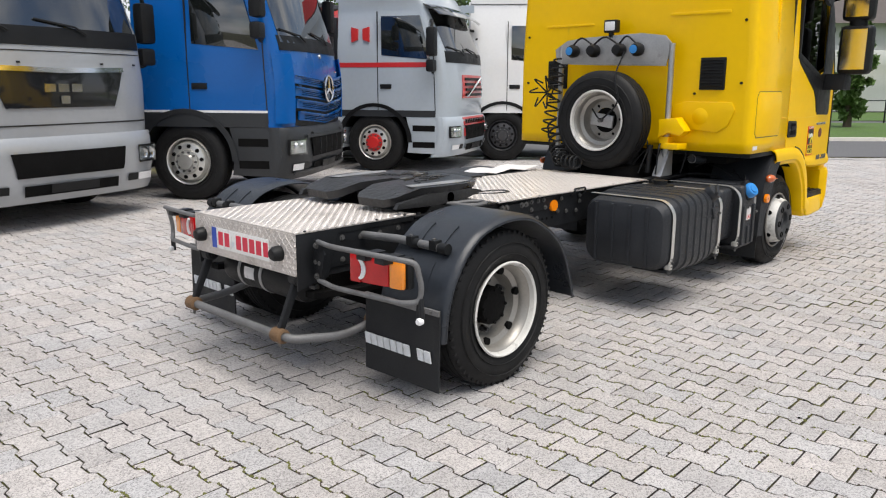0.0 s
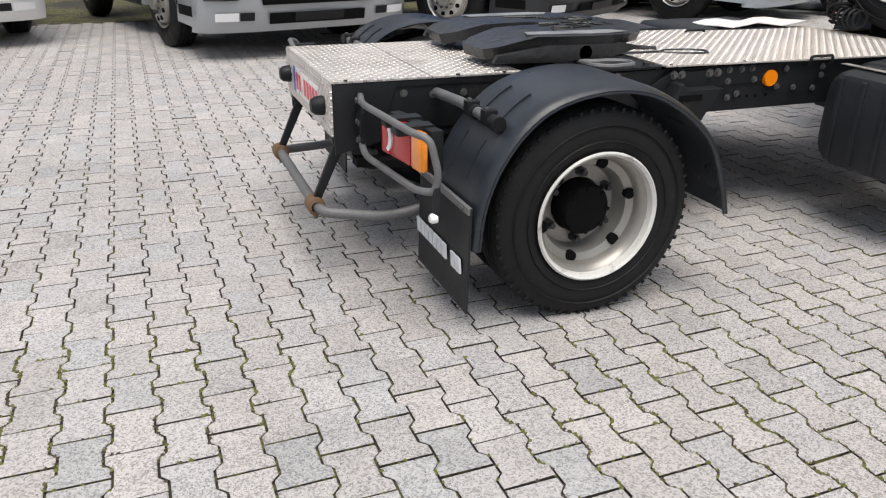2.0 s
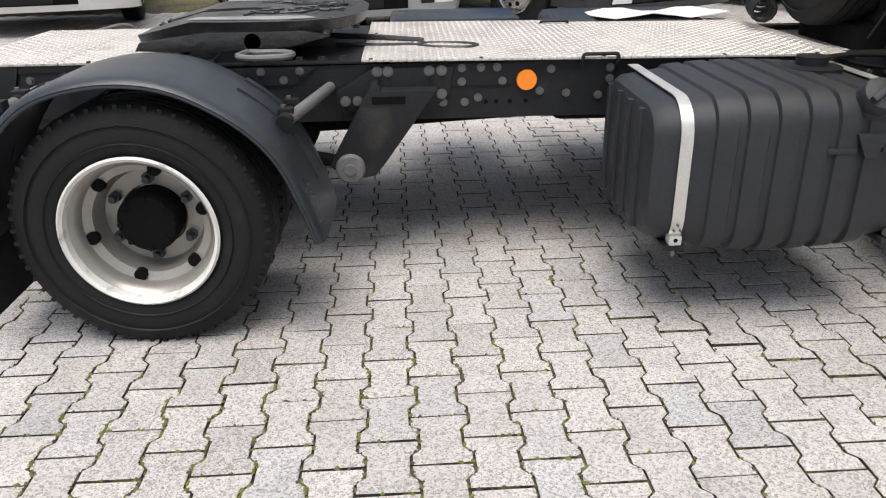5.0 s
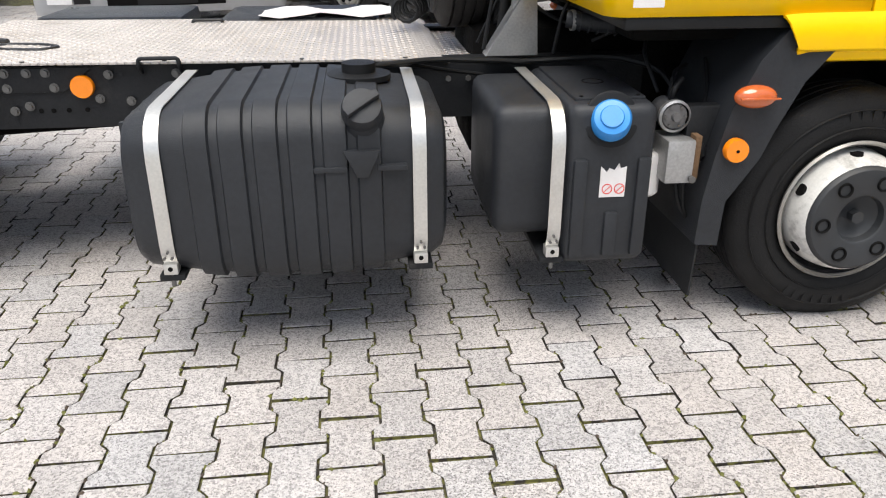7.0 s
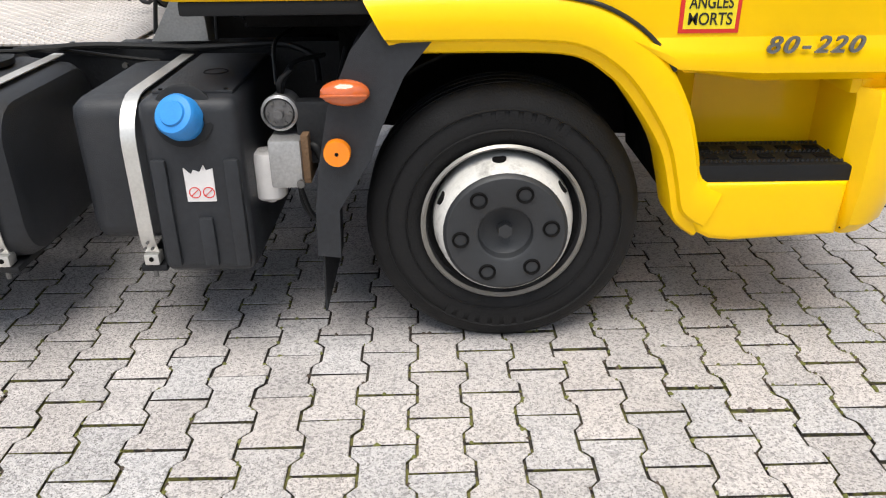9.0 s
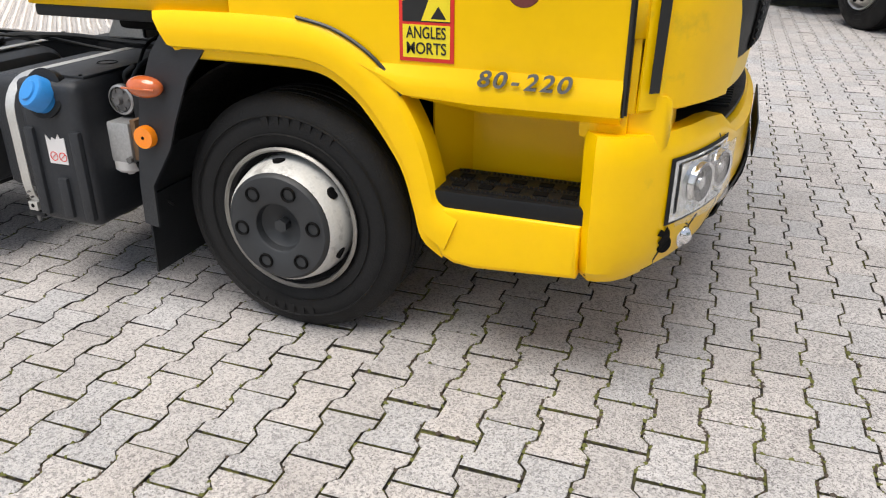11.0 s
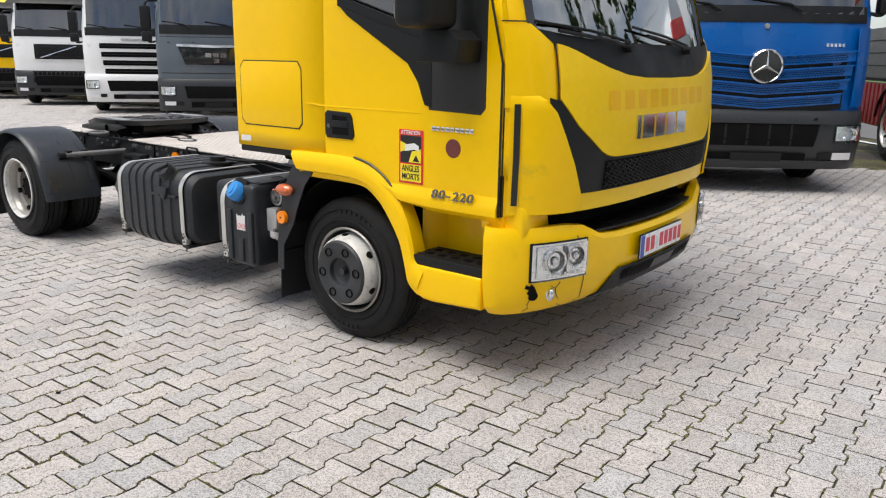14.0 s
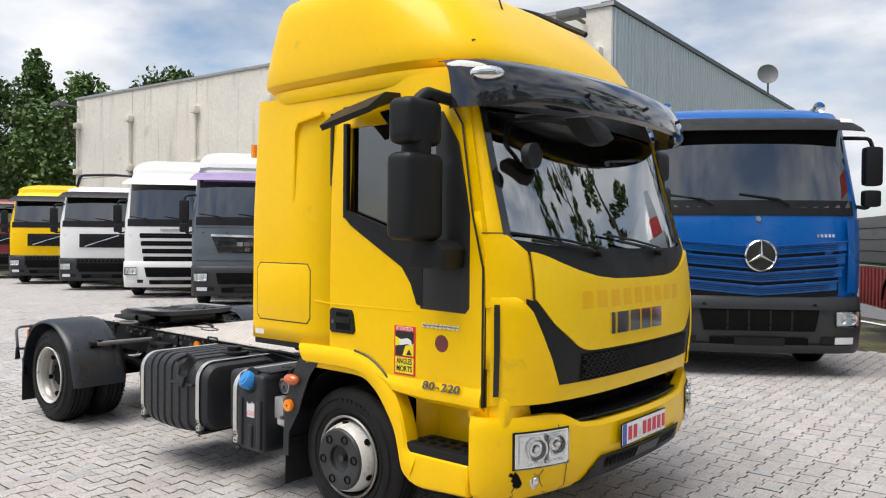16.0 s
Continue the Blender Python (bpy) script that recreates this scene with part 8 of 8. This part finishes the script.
lorry("white_truck", "white truck with dark wheel rims behind the yellow cab", facing(11.05, 6.06, -50), "white_paint", rim="rim_dark", hub="rim_dark", roof=3.1, top=(3.6, "white_paint"))
lorry("white_truck", "pale truck whose bumper shows at the yard's edge", facing(-3.55, 6.2, -75), "white_paint", skirt="white_paint", grille="panel")
lorry("slate_truck", "slate grey truck with a faded purple visor band", facing(-7.5, 6.35, -38), "slate", grille="panel", roof=3.25, ws1=3.0, top=(3.62, "white_paint"), visor="purple", accents=(("beacon",), ("band", 2.84, 3.0, "purple")))
lorry("white_truck", "white truck with black grille slots and tall fairing", facing(-11.3, 6.75, -38), "white_paint", skirt="white_paint", roof=3.32, ws1=3.08, top=(3.68, "white_paint"), slats="black", visor="white_paint")
lorry("white_truck", "white truck with a black lower front and roof rack", facing(-15.3, 6.85, -38), "white_paint", skirt="skirt", roof=3.08, ws1=2.86, grille="inset", slats="black", accents=(("rack",),))
lorry("yellow_truck", "yellow truck with black grille and bumper", facing(-19.3, 7.0, -36), "yellow", skirt="skirt", roof=3.1, ws1=2.86, top=(3.34, "yellow"), grille="inset", slats="black")
lorry("dark_truck", "dark red truck at the end of the row", facing(-23.6, 7.3, -36), "dark_red", roof=2.95, grille="inset", slats="black")

# ---- hall ----
A, B, C, D = Vector((-29.6, 12.6, 0)), Vector((-3.1, 15.0, 0)), Vector((-4.2, 37.0, 0)), Vector((-31.0, 35.0, 0))
hall = empty("hall")
tagged(hall, "long hall of stained concrete with corrugated grey side cladding", "building")
TOP = 8.0


def wall(name, p, q, z0, z1, thick, mat, label="", smooth=0):
    u = (q - p).normalized()
    nrm = Vector((u.y, -u.x, 0)) * thick
    bm = bmesh.new()
    lo = [bm.verts.new(v) for v in (p, q, q - nrm, p - nrm)]
    hi = [bm.verts.new(v.co + Vector((0, 0, z1 - z0))) for v in lo]
    for v in lo + hi:
        v.co.z += z0
    bm.faces.new(lo[::-1])
    bm.faces.new(hi)
    for i in range(4):
        bm.faces.new((lo[i], lo[(i + 1) % 4], hi[(i + 1) % 4], hi[i]))
    return part(name, bm, mat, hall, label, smooth)


n_pan = 6
for row, (z0, z1) in enumerate(((0.0, 4.28), (4.31, TOP))):
    for k in range(n_pan):
        p, q = A.lerp(B, k / n_pan + 0.0006), A.lerp(B, (k + 1) / n_pan - 0.0006)
        wall("concrete_panel", p, q, z0, z1, 0.25, "concrete")
back_a, back_b = A + Vector((0, 0.12, 0)), B + Vector((-0.05, 0.12, 0))
wall("joint_backing", back_a, back_b, 0, TOP - 0.05, 0.1, "under")
wall("side_wall", B + Vector((0.02, 0.02, 0)), C, 0, TOP - 0.02, 0.2, "corrugated", "corrugated grey metal cladding")
run = (C - B).normalized()
face = Vector((run.y, -run.x, 0))
rib_mesh = None
for k in range(90):
    p = B + run * (0.15 + k * 0.242) + face * 0.012
    if rib_mesh is None:
        rib = part("cladding_rib", prism([(-0.055, 0.0), (0.055, 0.0), (0.030, 0.045), (-0.030, 0.045)], "z", 0.0, TOP - 0.03), "corrugated", hall)
        rib_mesh = rib.data
    else:
        rib = new("cladding_rib", rib_mesh)
        rib.parent = hall
    rib.matrix_basis = Matrix.Translation(p) @ Matrix.Rotation(math.atan2(face.y, face.x) - math.pi / 2, 4, "Z")
wall("back_wall", C, D, 0, TOP - 0.02, 0.2, "concrete")
wall("side_wall", D, A, 0, TOP - 0.02, 0.2, "concrete")
bm = bmesh.new()
bm.faces.new([bm.verts.new(v + Vector((0, 0, TOP - 0.1))) for v in (A, B, C, D)])
part("roof", bm, "tube", hall)
wall("parapet_cap", A + Vector((-0.05, -0.05, 0)), B + Vector((0.08, -0.05, 0)), TOP, TOP + 0.10, 0.4, "steel")
wall("parapet_cap", B + Vector((0.08, -0.04, 0)), C + Vector((0.08, 0, 0)), TOP, TOP + 0.14, 0.4, "tube")
u = (B - A).normalized()
out = Vector((u.y, -u.x, 0))
for f in (0.01, 0.165, 0.335, 0.50, 0.665, 0.83, 0.985):
    p = A.lerp(B, f) + out * 0.12
    part("downpipe", tube([p + Vector((0, 0, 0.05)), p + Vector((0, 0, TOP - 1.1))], 0.06, 8), "concrete", hall)
    for z in (TOP - 1.25, 4.6):
        bm = box((-0.15, -0.14, z - 0.14), (0.15, 0.14, z + 0.14), 0.03)
        bmesh.ops.transform(bm, matrix=Matrix.Translation((p.x, p.y, 0)) @ Matrix.Rotation(math.atan2(u.y, u.x), 4, "Z"), verts=bm.verts)
        part("pipe_hopper", bm, "concrete", hall)
for f in (0.005, 0.97):
    p = A.lerp(B, f) + out * 0.9 + Vector((0, 0, TOP - 0.35))
    part("flood_lamp", prism([(p.x - 0.35, p.y - 0.2), (p.x + 0.35, p.y - 0.2), (p.x + 0.35, p.y + 0.2), (p.x - 0.35, p.y + 0.2)], "z", p.z - 0.1, p.z + 0.12, 0.03), "tube", hall)
    part("lamp_arm", tube([p, p - out * 0.85], 0.05, 8), "tube", hall)
dish = part("roof_dish", lathe([(0.0, 0.0), (0.25, 0.03), (0.42, 0.10), (0.43, 0.09), (0.25, 0.01), (0.0, -0.02)], (0, 0, 0), "z", 24), "tube", hall, "grey satellite dish on the roof edge")
dish.matrix_basis = Matrix.Translation((-3.6, 30.0, TOP + 0.75)) @ Vector((0.6, -1, 0.2)).to_track_quat("Z", "Y").to_matrix().to_4x4()
part("dish_post", rod((-3.6, 30.1, TOP - 0.1), (-3.6, 30.1, TOP + 0.72), 0.04), "tube", hall)

# ---- trees ----
def leaf_mesh(seed, height, radius, base, count, mat, shape):
    """Clumps of small leaves spread through an uneven crown."""
    r = np.random.RandomState(seed)
    clumps = []
    n_c = int(60 + radius * 26)
    while len(clumps) < n_c:
        f = r.rand()
        w = {"round": (math.sin(math.pi * (0.12 + 0.86 * f))) ** 0.7, "poplar": (math.sin(math.pi * (0.06 + 0.92 * f))) ** 0.55 * 0.9, "cone": (1 - f) ** 0.8 + 0.08}[shape]
        a, q = r.rand() * 6.283, r.rand() ** 0.45
        clumps.append((math.cos(a) * q * w * radius, math.sin(a) * q * w * radius, base + f * (height - base), (0.35 + 0.5 * r.rand()) * radius * 0.30))
    c = np.array(clumps)
    pick = r.randint(0, len(c), count)
    d = r.normal(size=(count, 3))
    d /= np.linalg.norm(d, axis=1)[:, None]
    pos = c[pick, :3] + d * (c[pick, 3] * r.rand(count) ** 0.4)[:, None]
    u = r.normal(size=(count, 3))
    u /= np.linalg.norm(u, axis=1)[:, None]
    v = np.cross(u, r.normal(size=(count, 3)))
    v /= np.linalg.norm(v, axis=1)[:, None]
    s = (0.10 + 0.12 * r.rand(count))[:, None]
    quad = np.stack([pos - u * s, pos + v * s * 0.55, pos + u * s, pos - v * s * 0.55], 1).reshape(-1, 3)
    me = bpy.data.meshes.new("crown")
    me.from_pydata(quad.tolist(), [], np.arange(count * 4).reshape(-1, 4).tolist())
    me.materials.append(M[mat])
    return me


def tree(name, label, x, y, height, radius, seed, mat="leaf", shape="round", count=5200):
    t = empty(name, pose(x, y, 0))
    tagged(t, label, "tree", "trees round the yard")
    r = random.Random(seed)
    base = height * (0.10 if shape != "round" else 0.2)
    bm = tube([(0, 0, -0.1), (0.05, 0.03, height * 0.3), (0.0, 0.1, height * 0.6), (0.05, 0.0, height * 0.92)], 0.16, 8)
    for v in bm.verts:
        k = 1 - 0.85 * max(0, v.co.z) / height
        v.co.x *= k
        v.co.y *= k
    for k in range(9):
        z, a = height * r.uniform(0.25, 0.8), r.uniform(0, 6.28)
        L = radius * r.uniform(0.5, 0.85)
        tube([(0, 0, z), (math.cos(a) * L * 0.5, math.sin(a) * L * 0.5, z + L * 0.35), (math.cos(a) * L, math.sin(a) * L, z + L * 0.8)], 0.045, 6, bm=bm)
    part("trunk", bm, "bark", t)
    o = new("crown", leaf_mesh(seed, height, radius, base, count, mat, shape))
    o.parent = t
    return t


rt = random.Random(11)
for i, (x, y, h, w, sh) in enumerate([(-37, 16, 10.4, 3.8, "round"), (-41, 13, 10.0, 4.2, "round"), (-34, 20, 11.0, 3.8, "round"), (-45, 17, 13.4, 2.6, "cone"), (-40, 24, 11, 4.2, "round"), (-48, 13, 9.0, 4.0, "round"), (-52, 22, 11, 4.5, "round"), (-33, 42, 13, 4, "round")]):
    tree("tree", "dense green broadleaf tree beside the hall", x, y, h, w, 100 + i, "leaf_dark" if i % 3 else "leaf", sh, 9000)
for i, (x, y) in enumerate([(17, 19), (21, 15.5), (13.5, 21.5)]):
    tree("tree", "very tall dark poplar beside the yard", x, y, 20.0 + i, 2.1, 250 + i, "leaf_dark", "poplar", 7000)
for i, (x, y) in enumerate([(19, -15), (22, -12), (16, -19), (25, -17), (13, -21), (28, -9), (24, -5)]):
    tree("tree", "tall dark poplar south of the yard" if i % 2 else "broad dark tree south of the yard", x, y, 14.5 if i % 2 else 9.5, 1.9 if i % 2 else 3.4, 270 + i, "leaf_dark", "poplar" if i % 2 else "round", 4500)
for i, (x, y) in enumerate([(6, 46), (11, 43), (16, 47), (20, 42), (25, 39), (30, 36), (35, 31), (29, 27), (3, 52), (38, 25)]):
    tall = i % 2 == 0
    tree("tree", "tall slender poplar behind the yard" if tall else "broad green tree behind the yard", x, y, 15.5 if tall else 9.5, 2.0 if tall else 4.0, 200 + i, "leaf_dark" if tall else "leaf", "poplar" if tall else "round", 4500)

# ---- road, lawn, house beyond the yard ----
N2, T2 = Vector((0.73, 0.683, 0)), Vector((0.683, -0.73, 0))


def strip(name, d0, d1, z, mat, s0=-60.0, s1=60.0):
    bm = bmesh.new()
    bm.faces.new([bm.verts.new(N2 * d + T2 * s + Vector((0, 0, z))) for d, s in ((d0, s0), (d0, s1), (d1, s1), (d1, s0))])
    return tagged(link(name, bm, mat, None, "", 0), kind="structure")


strip("road", 12.2, 17.2, 0.004, "asphalt")
strip("road_line", 11.55, 11.70, 0.008, "white_paint")
strip("lawn", 17.25, 27.5, 0.05, "grass")
strip("path", 27.5, 29.5, 0.02, "asphalt")
strip("lawn", 29.5, 60.0, 0.05, "grass")
bm = bmesh.new()
p0 = N2 * 17.15
for a, b, z0, z1 in ((17.12, 17.25, 0.0, 0.10),):
    vs = [N2 * d + T2 * s for d, s in ((a, -60), (a, 60), (b, 60), (b, -60))]
    lo, hi = [bm.verts.new(v) for v in vs], [bm.verts.new(v + Vector((0, 0, z1))) for v in vs]
    bm.faces.new(hi)
    for i in range(4):
        bm.faces.new((lo[i], lo[(i + 1) % 4], hi[(i + 1) % 4], hi[i]))
tagged(link("kerb", bm, "concrete", None, "", 0), kind="structure")
fence = empty("fence")
tagged(fence, "low dark post and rail fence along the lawn", "fence")
for k in range(14):
    p = N2 * 27.3 + T2 * (-8 + k * 2.2)
    part("post", rod(p, p + Vector((0, 0, 1.0)), 0.03, 8), "frame", fence)
for z in (0.5, 0.95):
    part("rail", rod(N2 * 27.3 + T2 * -8 + Vector((0, 0, z)), N2 * 27.3 + T2 * 20.6 + Vector((0, 0, z)), 0.02, 6), "frame", fence)
house = empty("house", Matrix.Translation(N2 * 41 + T2 * 26) @ Matrix.Rotation(math.atan2(T2.y, T2.x), 4, "Z"))
tagged(house, "white two-storey house with dark tiled roof", "house")
part("house_wall", box((-7, 0, 0), (7, 9, 5.2), 0.0), "render_wall", house)
part("roof", prism([(-0.8, 5.0), (4.5, 8.6), (9.8, 5.0), (4.5, 8.3)], "x", -7.6, 7.6), "roofing", house)
part("roof_gable", prism([(0, 5.2), (4.5, 8.2), (9, 5.2)], "x", -7.0, 7.0), "render_wall", house)
for x in (-5, -2, 1.2, 4.5):
    for z in (0.9, 3.3):
        w = part("window", box((x - 0.6, -0.06, z), (x + 0.6, 0.05, z + 1.25), 0.02), "white_paint", house)
        part("pane", box((x - 0.5, -0.075, z + 0.1), (x + 0.5, -0.062, z + 1.15), 0.0), "far_glass", w)
part("balcony_front", box((-6.0, -1.2, 2.7), (1.0, -1.1, 3.5), 0.02), "render_wall", house)
part("porch", box((-6.5, -1.6, 0.0), (-6.2, -1.3, 2.7), 0.02), "bark", house)
for i, (d, s, h, w) in enumerate([(26, 12.5, 4.8, 0.9), (24, 15.2, 4.0, 0.7), (33, 8.0, 8.0, 3.0), (36, 15, 9, 3.5)]):
    p = N2 * d + T2 * s
    tree("tree", "young slim tree on the lawn" if i < 2 else "green tree in front of the house", p.x, p.y, h, w, 300 + i, "leaf", "poplar" if i < 2 else "round", 2600)


# ---- ground and pavers ----
bm = bmesh.new()
bm.faces.new([bm.verts.new(v) for v in ((-400, -400, -0.0105), (400, -400, -0.0105), (400, 400, -0.0105), (-400, 400, -0.0105))])
joint = joint_material()
tagged(link("ground", bm, joint, None, "", 0), kind="structure")
PITCH, LONG, TURN = 0.138, 0.2015, radians(0.7)
wide, slim, endy = 0.0768, 0.0540, 0.0968
shape = [(wide, -endy), (wide, -0.062), (slim, -0.038), (slim, 0.038), (wide, 0.062), (wide, endy)]
shape = shape + [(-x, y) for x, y in shape[::-1]]
stone_far, stone_near = stone_material("concrete_paver", "island"), stone_material("concrete_paver_near", "object")
pave = empty("pavement")
tagged(pave, "grey interlocking concrete pavers with mossy joints", "pavement", kind="structure")


def layers(inset):
    k = []
    for x, y in shape:
        k.append((x - math.copysign(inset, x), y - math.copysign(inset if abs(y) > 0.05 else 0.0, y)))
    return k


top_l = np.array([(x, y, 0.0) for x, y in layers(0.0024)])
mid_l = np.array([(x, y, -0.0022) for x, y in shape])
low_l = np.array([(x, y, -0.0135) for x, y in shape])
ca, sa2 = math.cos(TURN), math.sin(TURN)
near, far = [], []
rs = np.random.RandomState(5)
for i in range(-220, 95):
    for j in range(-26, 48):
        u, v = 3.64 + i * PITCH - 0.0, -1.077 + 0.1008 + j * LONG + (LONG / 2 if i % 2 else 0)
        x, y = 3.64 + (u - 3.64) * ca - (v + 1.0) * sa2, -1.0 + (u - 3.64) * sa2 + (v + 1.0) * ca
        if 0.73 * x + 0.683 * y > 12.0 or (x < -8 and y < -1.5 - 0.0 * x) or (x > 9 and y < -3.0):
            continue
        (near if 0.55 < x < 5.2 and -2.72 < y < -1.05 else far).append((x, y))


def stone_points(x, y, base):
    tilt = rs.normal(0, 0.008, 2)
    p = base.copy()
    p[:, 2] += p[:, 0] * tilt[0] + p[:, 1] * tilt[1] + rs.uniform(-0.0022, 0.0008)
    a = TURN + rs.normal(0, 0.006)
    c, s = math.cos(a), math.sin(a)
    return np.stack([x + p[:, 0] * c - p[:, 1] * s, y + p[:, 0] * s + p[:, 1] * c, p[:, 2]], 1)


full = np.concatenate([top_l, mid_l, low_l])
one = [list(range(12))] + [[k, k + 12, (k + 1) % 12 + 12, (k + 1) % 12] for k in range(12)] + [[k + 12, k + 24, (k + 1) % 12 + 24, (k + 1) % 12 + 12] for k in range(12)]
verts = np.concatenate([stone_points(x, y, full) for x, y in far])
faces = []
for q in range(len(far)):
    o = q * 36
    faces += [[o + k for k in f] for f in one]
me = bpy.data.meshes.new("paver_field")
me.from_pydata(verts.tolist(), [], faces)
me.materials.append(stone_far)
me.materials.append(joint)
me.polygons.foreach_set("material_index", [int(k > 12) for k in range(25)] * len(far))
o = new("paver_field", me)
o.parent = pave
tagged(o, "grey concrete pavers", kind="stuff")
kinds = []
for q in range(8):
    me = bpy.data.meshes.new("paver")
    me.from_pydata(stone_points(0, 0, full).tolist(), [], one)
    me.materials.append(stone_near)
    me.materials.append(joint)
    me.polygons.foreach_set("material_index", [int(k > 12) for k in range(25)])
    kinds.append(me)
for q, (x, y) in enumerate(near[:300]):
    o = new("paver", kinds[q % 8])
    o.location = (x, y, rs.uniform(-0.001, 0.001))
    o.rotation_euler = (0, 0, math.pi * (q % 2))
    o.parent = pave
if len(near) > 300:
    verts = np.concatenate([stone_points(x, y, full) for x, y in near[300:]])
    me = bpy.data.meshes.new("paver_edge")
    me.from_pydata(verts.tolist(), [], [[f * 36 + k for k in g] for f in range(len(near) - 300) for g in one])
    me.materials.append(stone_far)
    me.materials.append(joint)
    me.polygons.foreach_set("material_index", [int(k > 12) for k in range(25)] * (len(near) - 300))
    o = new("paver_edge", me)
    o.parent = pave
    tagged(o, kind="stuff")

# cushions of moss and crumbs of soil that swell out of the joints, in patches along the yard
rm = random.Random(21)
vs, fs, soil_v, soil_f = [], [], [], []
for x, y in near + [p for p in far if -2.6 < p[0] < 6.6 and -3.6 < p[1] < -0.6]:
    thick = math.sin(x * 1.9 + 1.3 * math.sin(y * 2.3)) + 0.9 * math.sin(y * 3.1 + x * 0.8) - 0.25
    for k in range(12):
        a, b = shape[k], shape[(k + 1) % 12]
        for q in range(3):
            if rm.random() > (0.62 if thick > 0.1 else 0.10):
                continue
            f = rm.random()
            px, py, r = x + a[0] + (b[0] - a[0]) * f, y + a[1] + (b[1] - a[1]) * f, rm.uniform(0.0045, 0.0105)
            green = rm.random() < 0.62
            tv, tf = (vs, fs) if green else (soil_v, soil_f)
            o = len(tv)
            for e in range(5):
                w = e * 1.2566 + rm.uniform(-0.4, 0.4)
                tv.append((px + r * math.cos(w) * rm.uniform(0.7, 1.3), py + r * math.sin(w) * rm.uniform(0.7, 1.3), -0.004))
            tv.append((px, py, rm.uniform(0.001, 0.0055)))
            tf += [[o + e, o + (e + 1) % 5, o + 5] for e in range(5)]
for name, tv, tf, mat in (("joint_moss", vs, fs, "moss"), ("joint_crumbs", soil_v, soil_f, "crumbs")):
    me = bpy.data.meshes.new(name)
    me.from_pydata(tv, [], tf)
    me.materials.append(M[mat])
    o = new(name, me)
    o.parent = pave
    tagged(o, kind="stuff")

# old chewing gum and oil spots trodden into the stones
for x, y, r in ((-1.9, -2.15, 0.022), (-1.2, -3.0, 0.012), (1.9, -2.2, 0.014), (2.35, -1.9, 0.011), (1.35, -2.5, 0.013), (3.2, -2.35, 0.012), (4.6, -2.6, 0.016), (2.9, -2.75, 0.010), (5.3, -2.1, 0.018), (0.6, -2.3, 0.012)):
    bm = bmesh.new()
    bm.faces.new([bm.verts.new((x + r * (1 + 0.22 * math.sin(3 * a + x * 9)) * math.cos(a), y + 0.8 * r * (1 + 0.2 * math.cos(2 * a + y * 7)) * math.sin(a), 0.0028)) for a in spread(0, 2 * math.pi, 19)[:-1]])
    part("trodden_spot", bm, "under", pave)
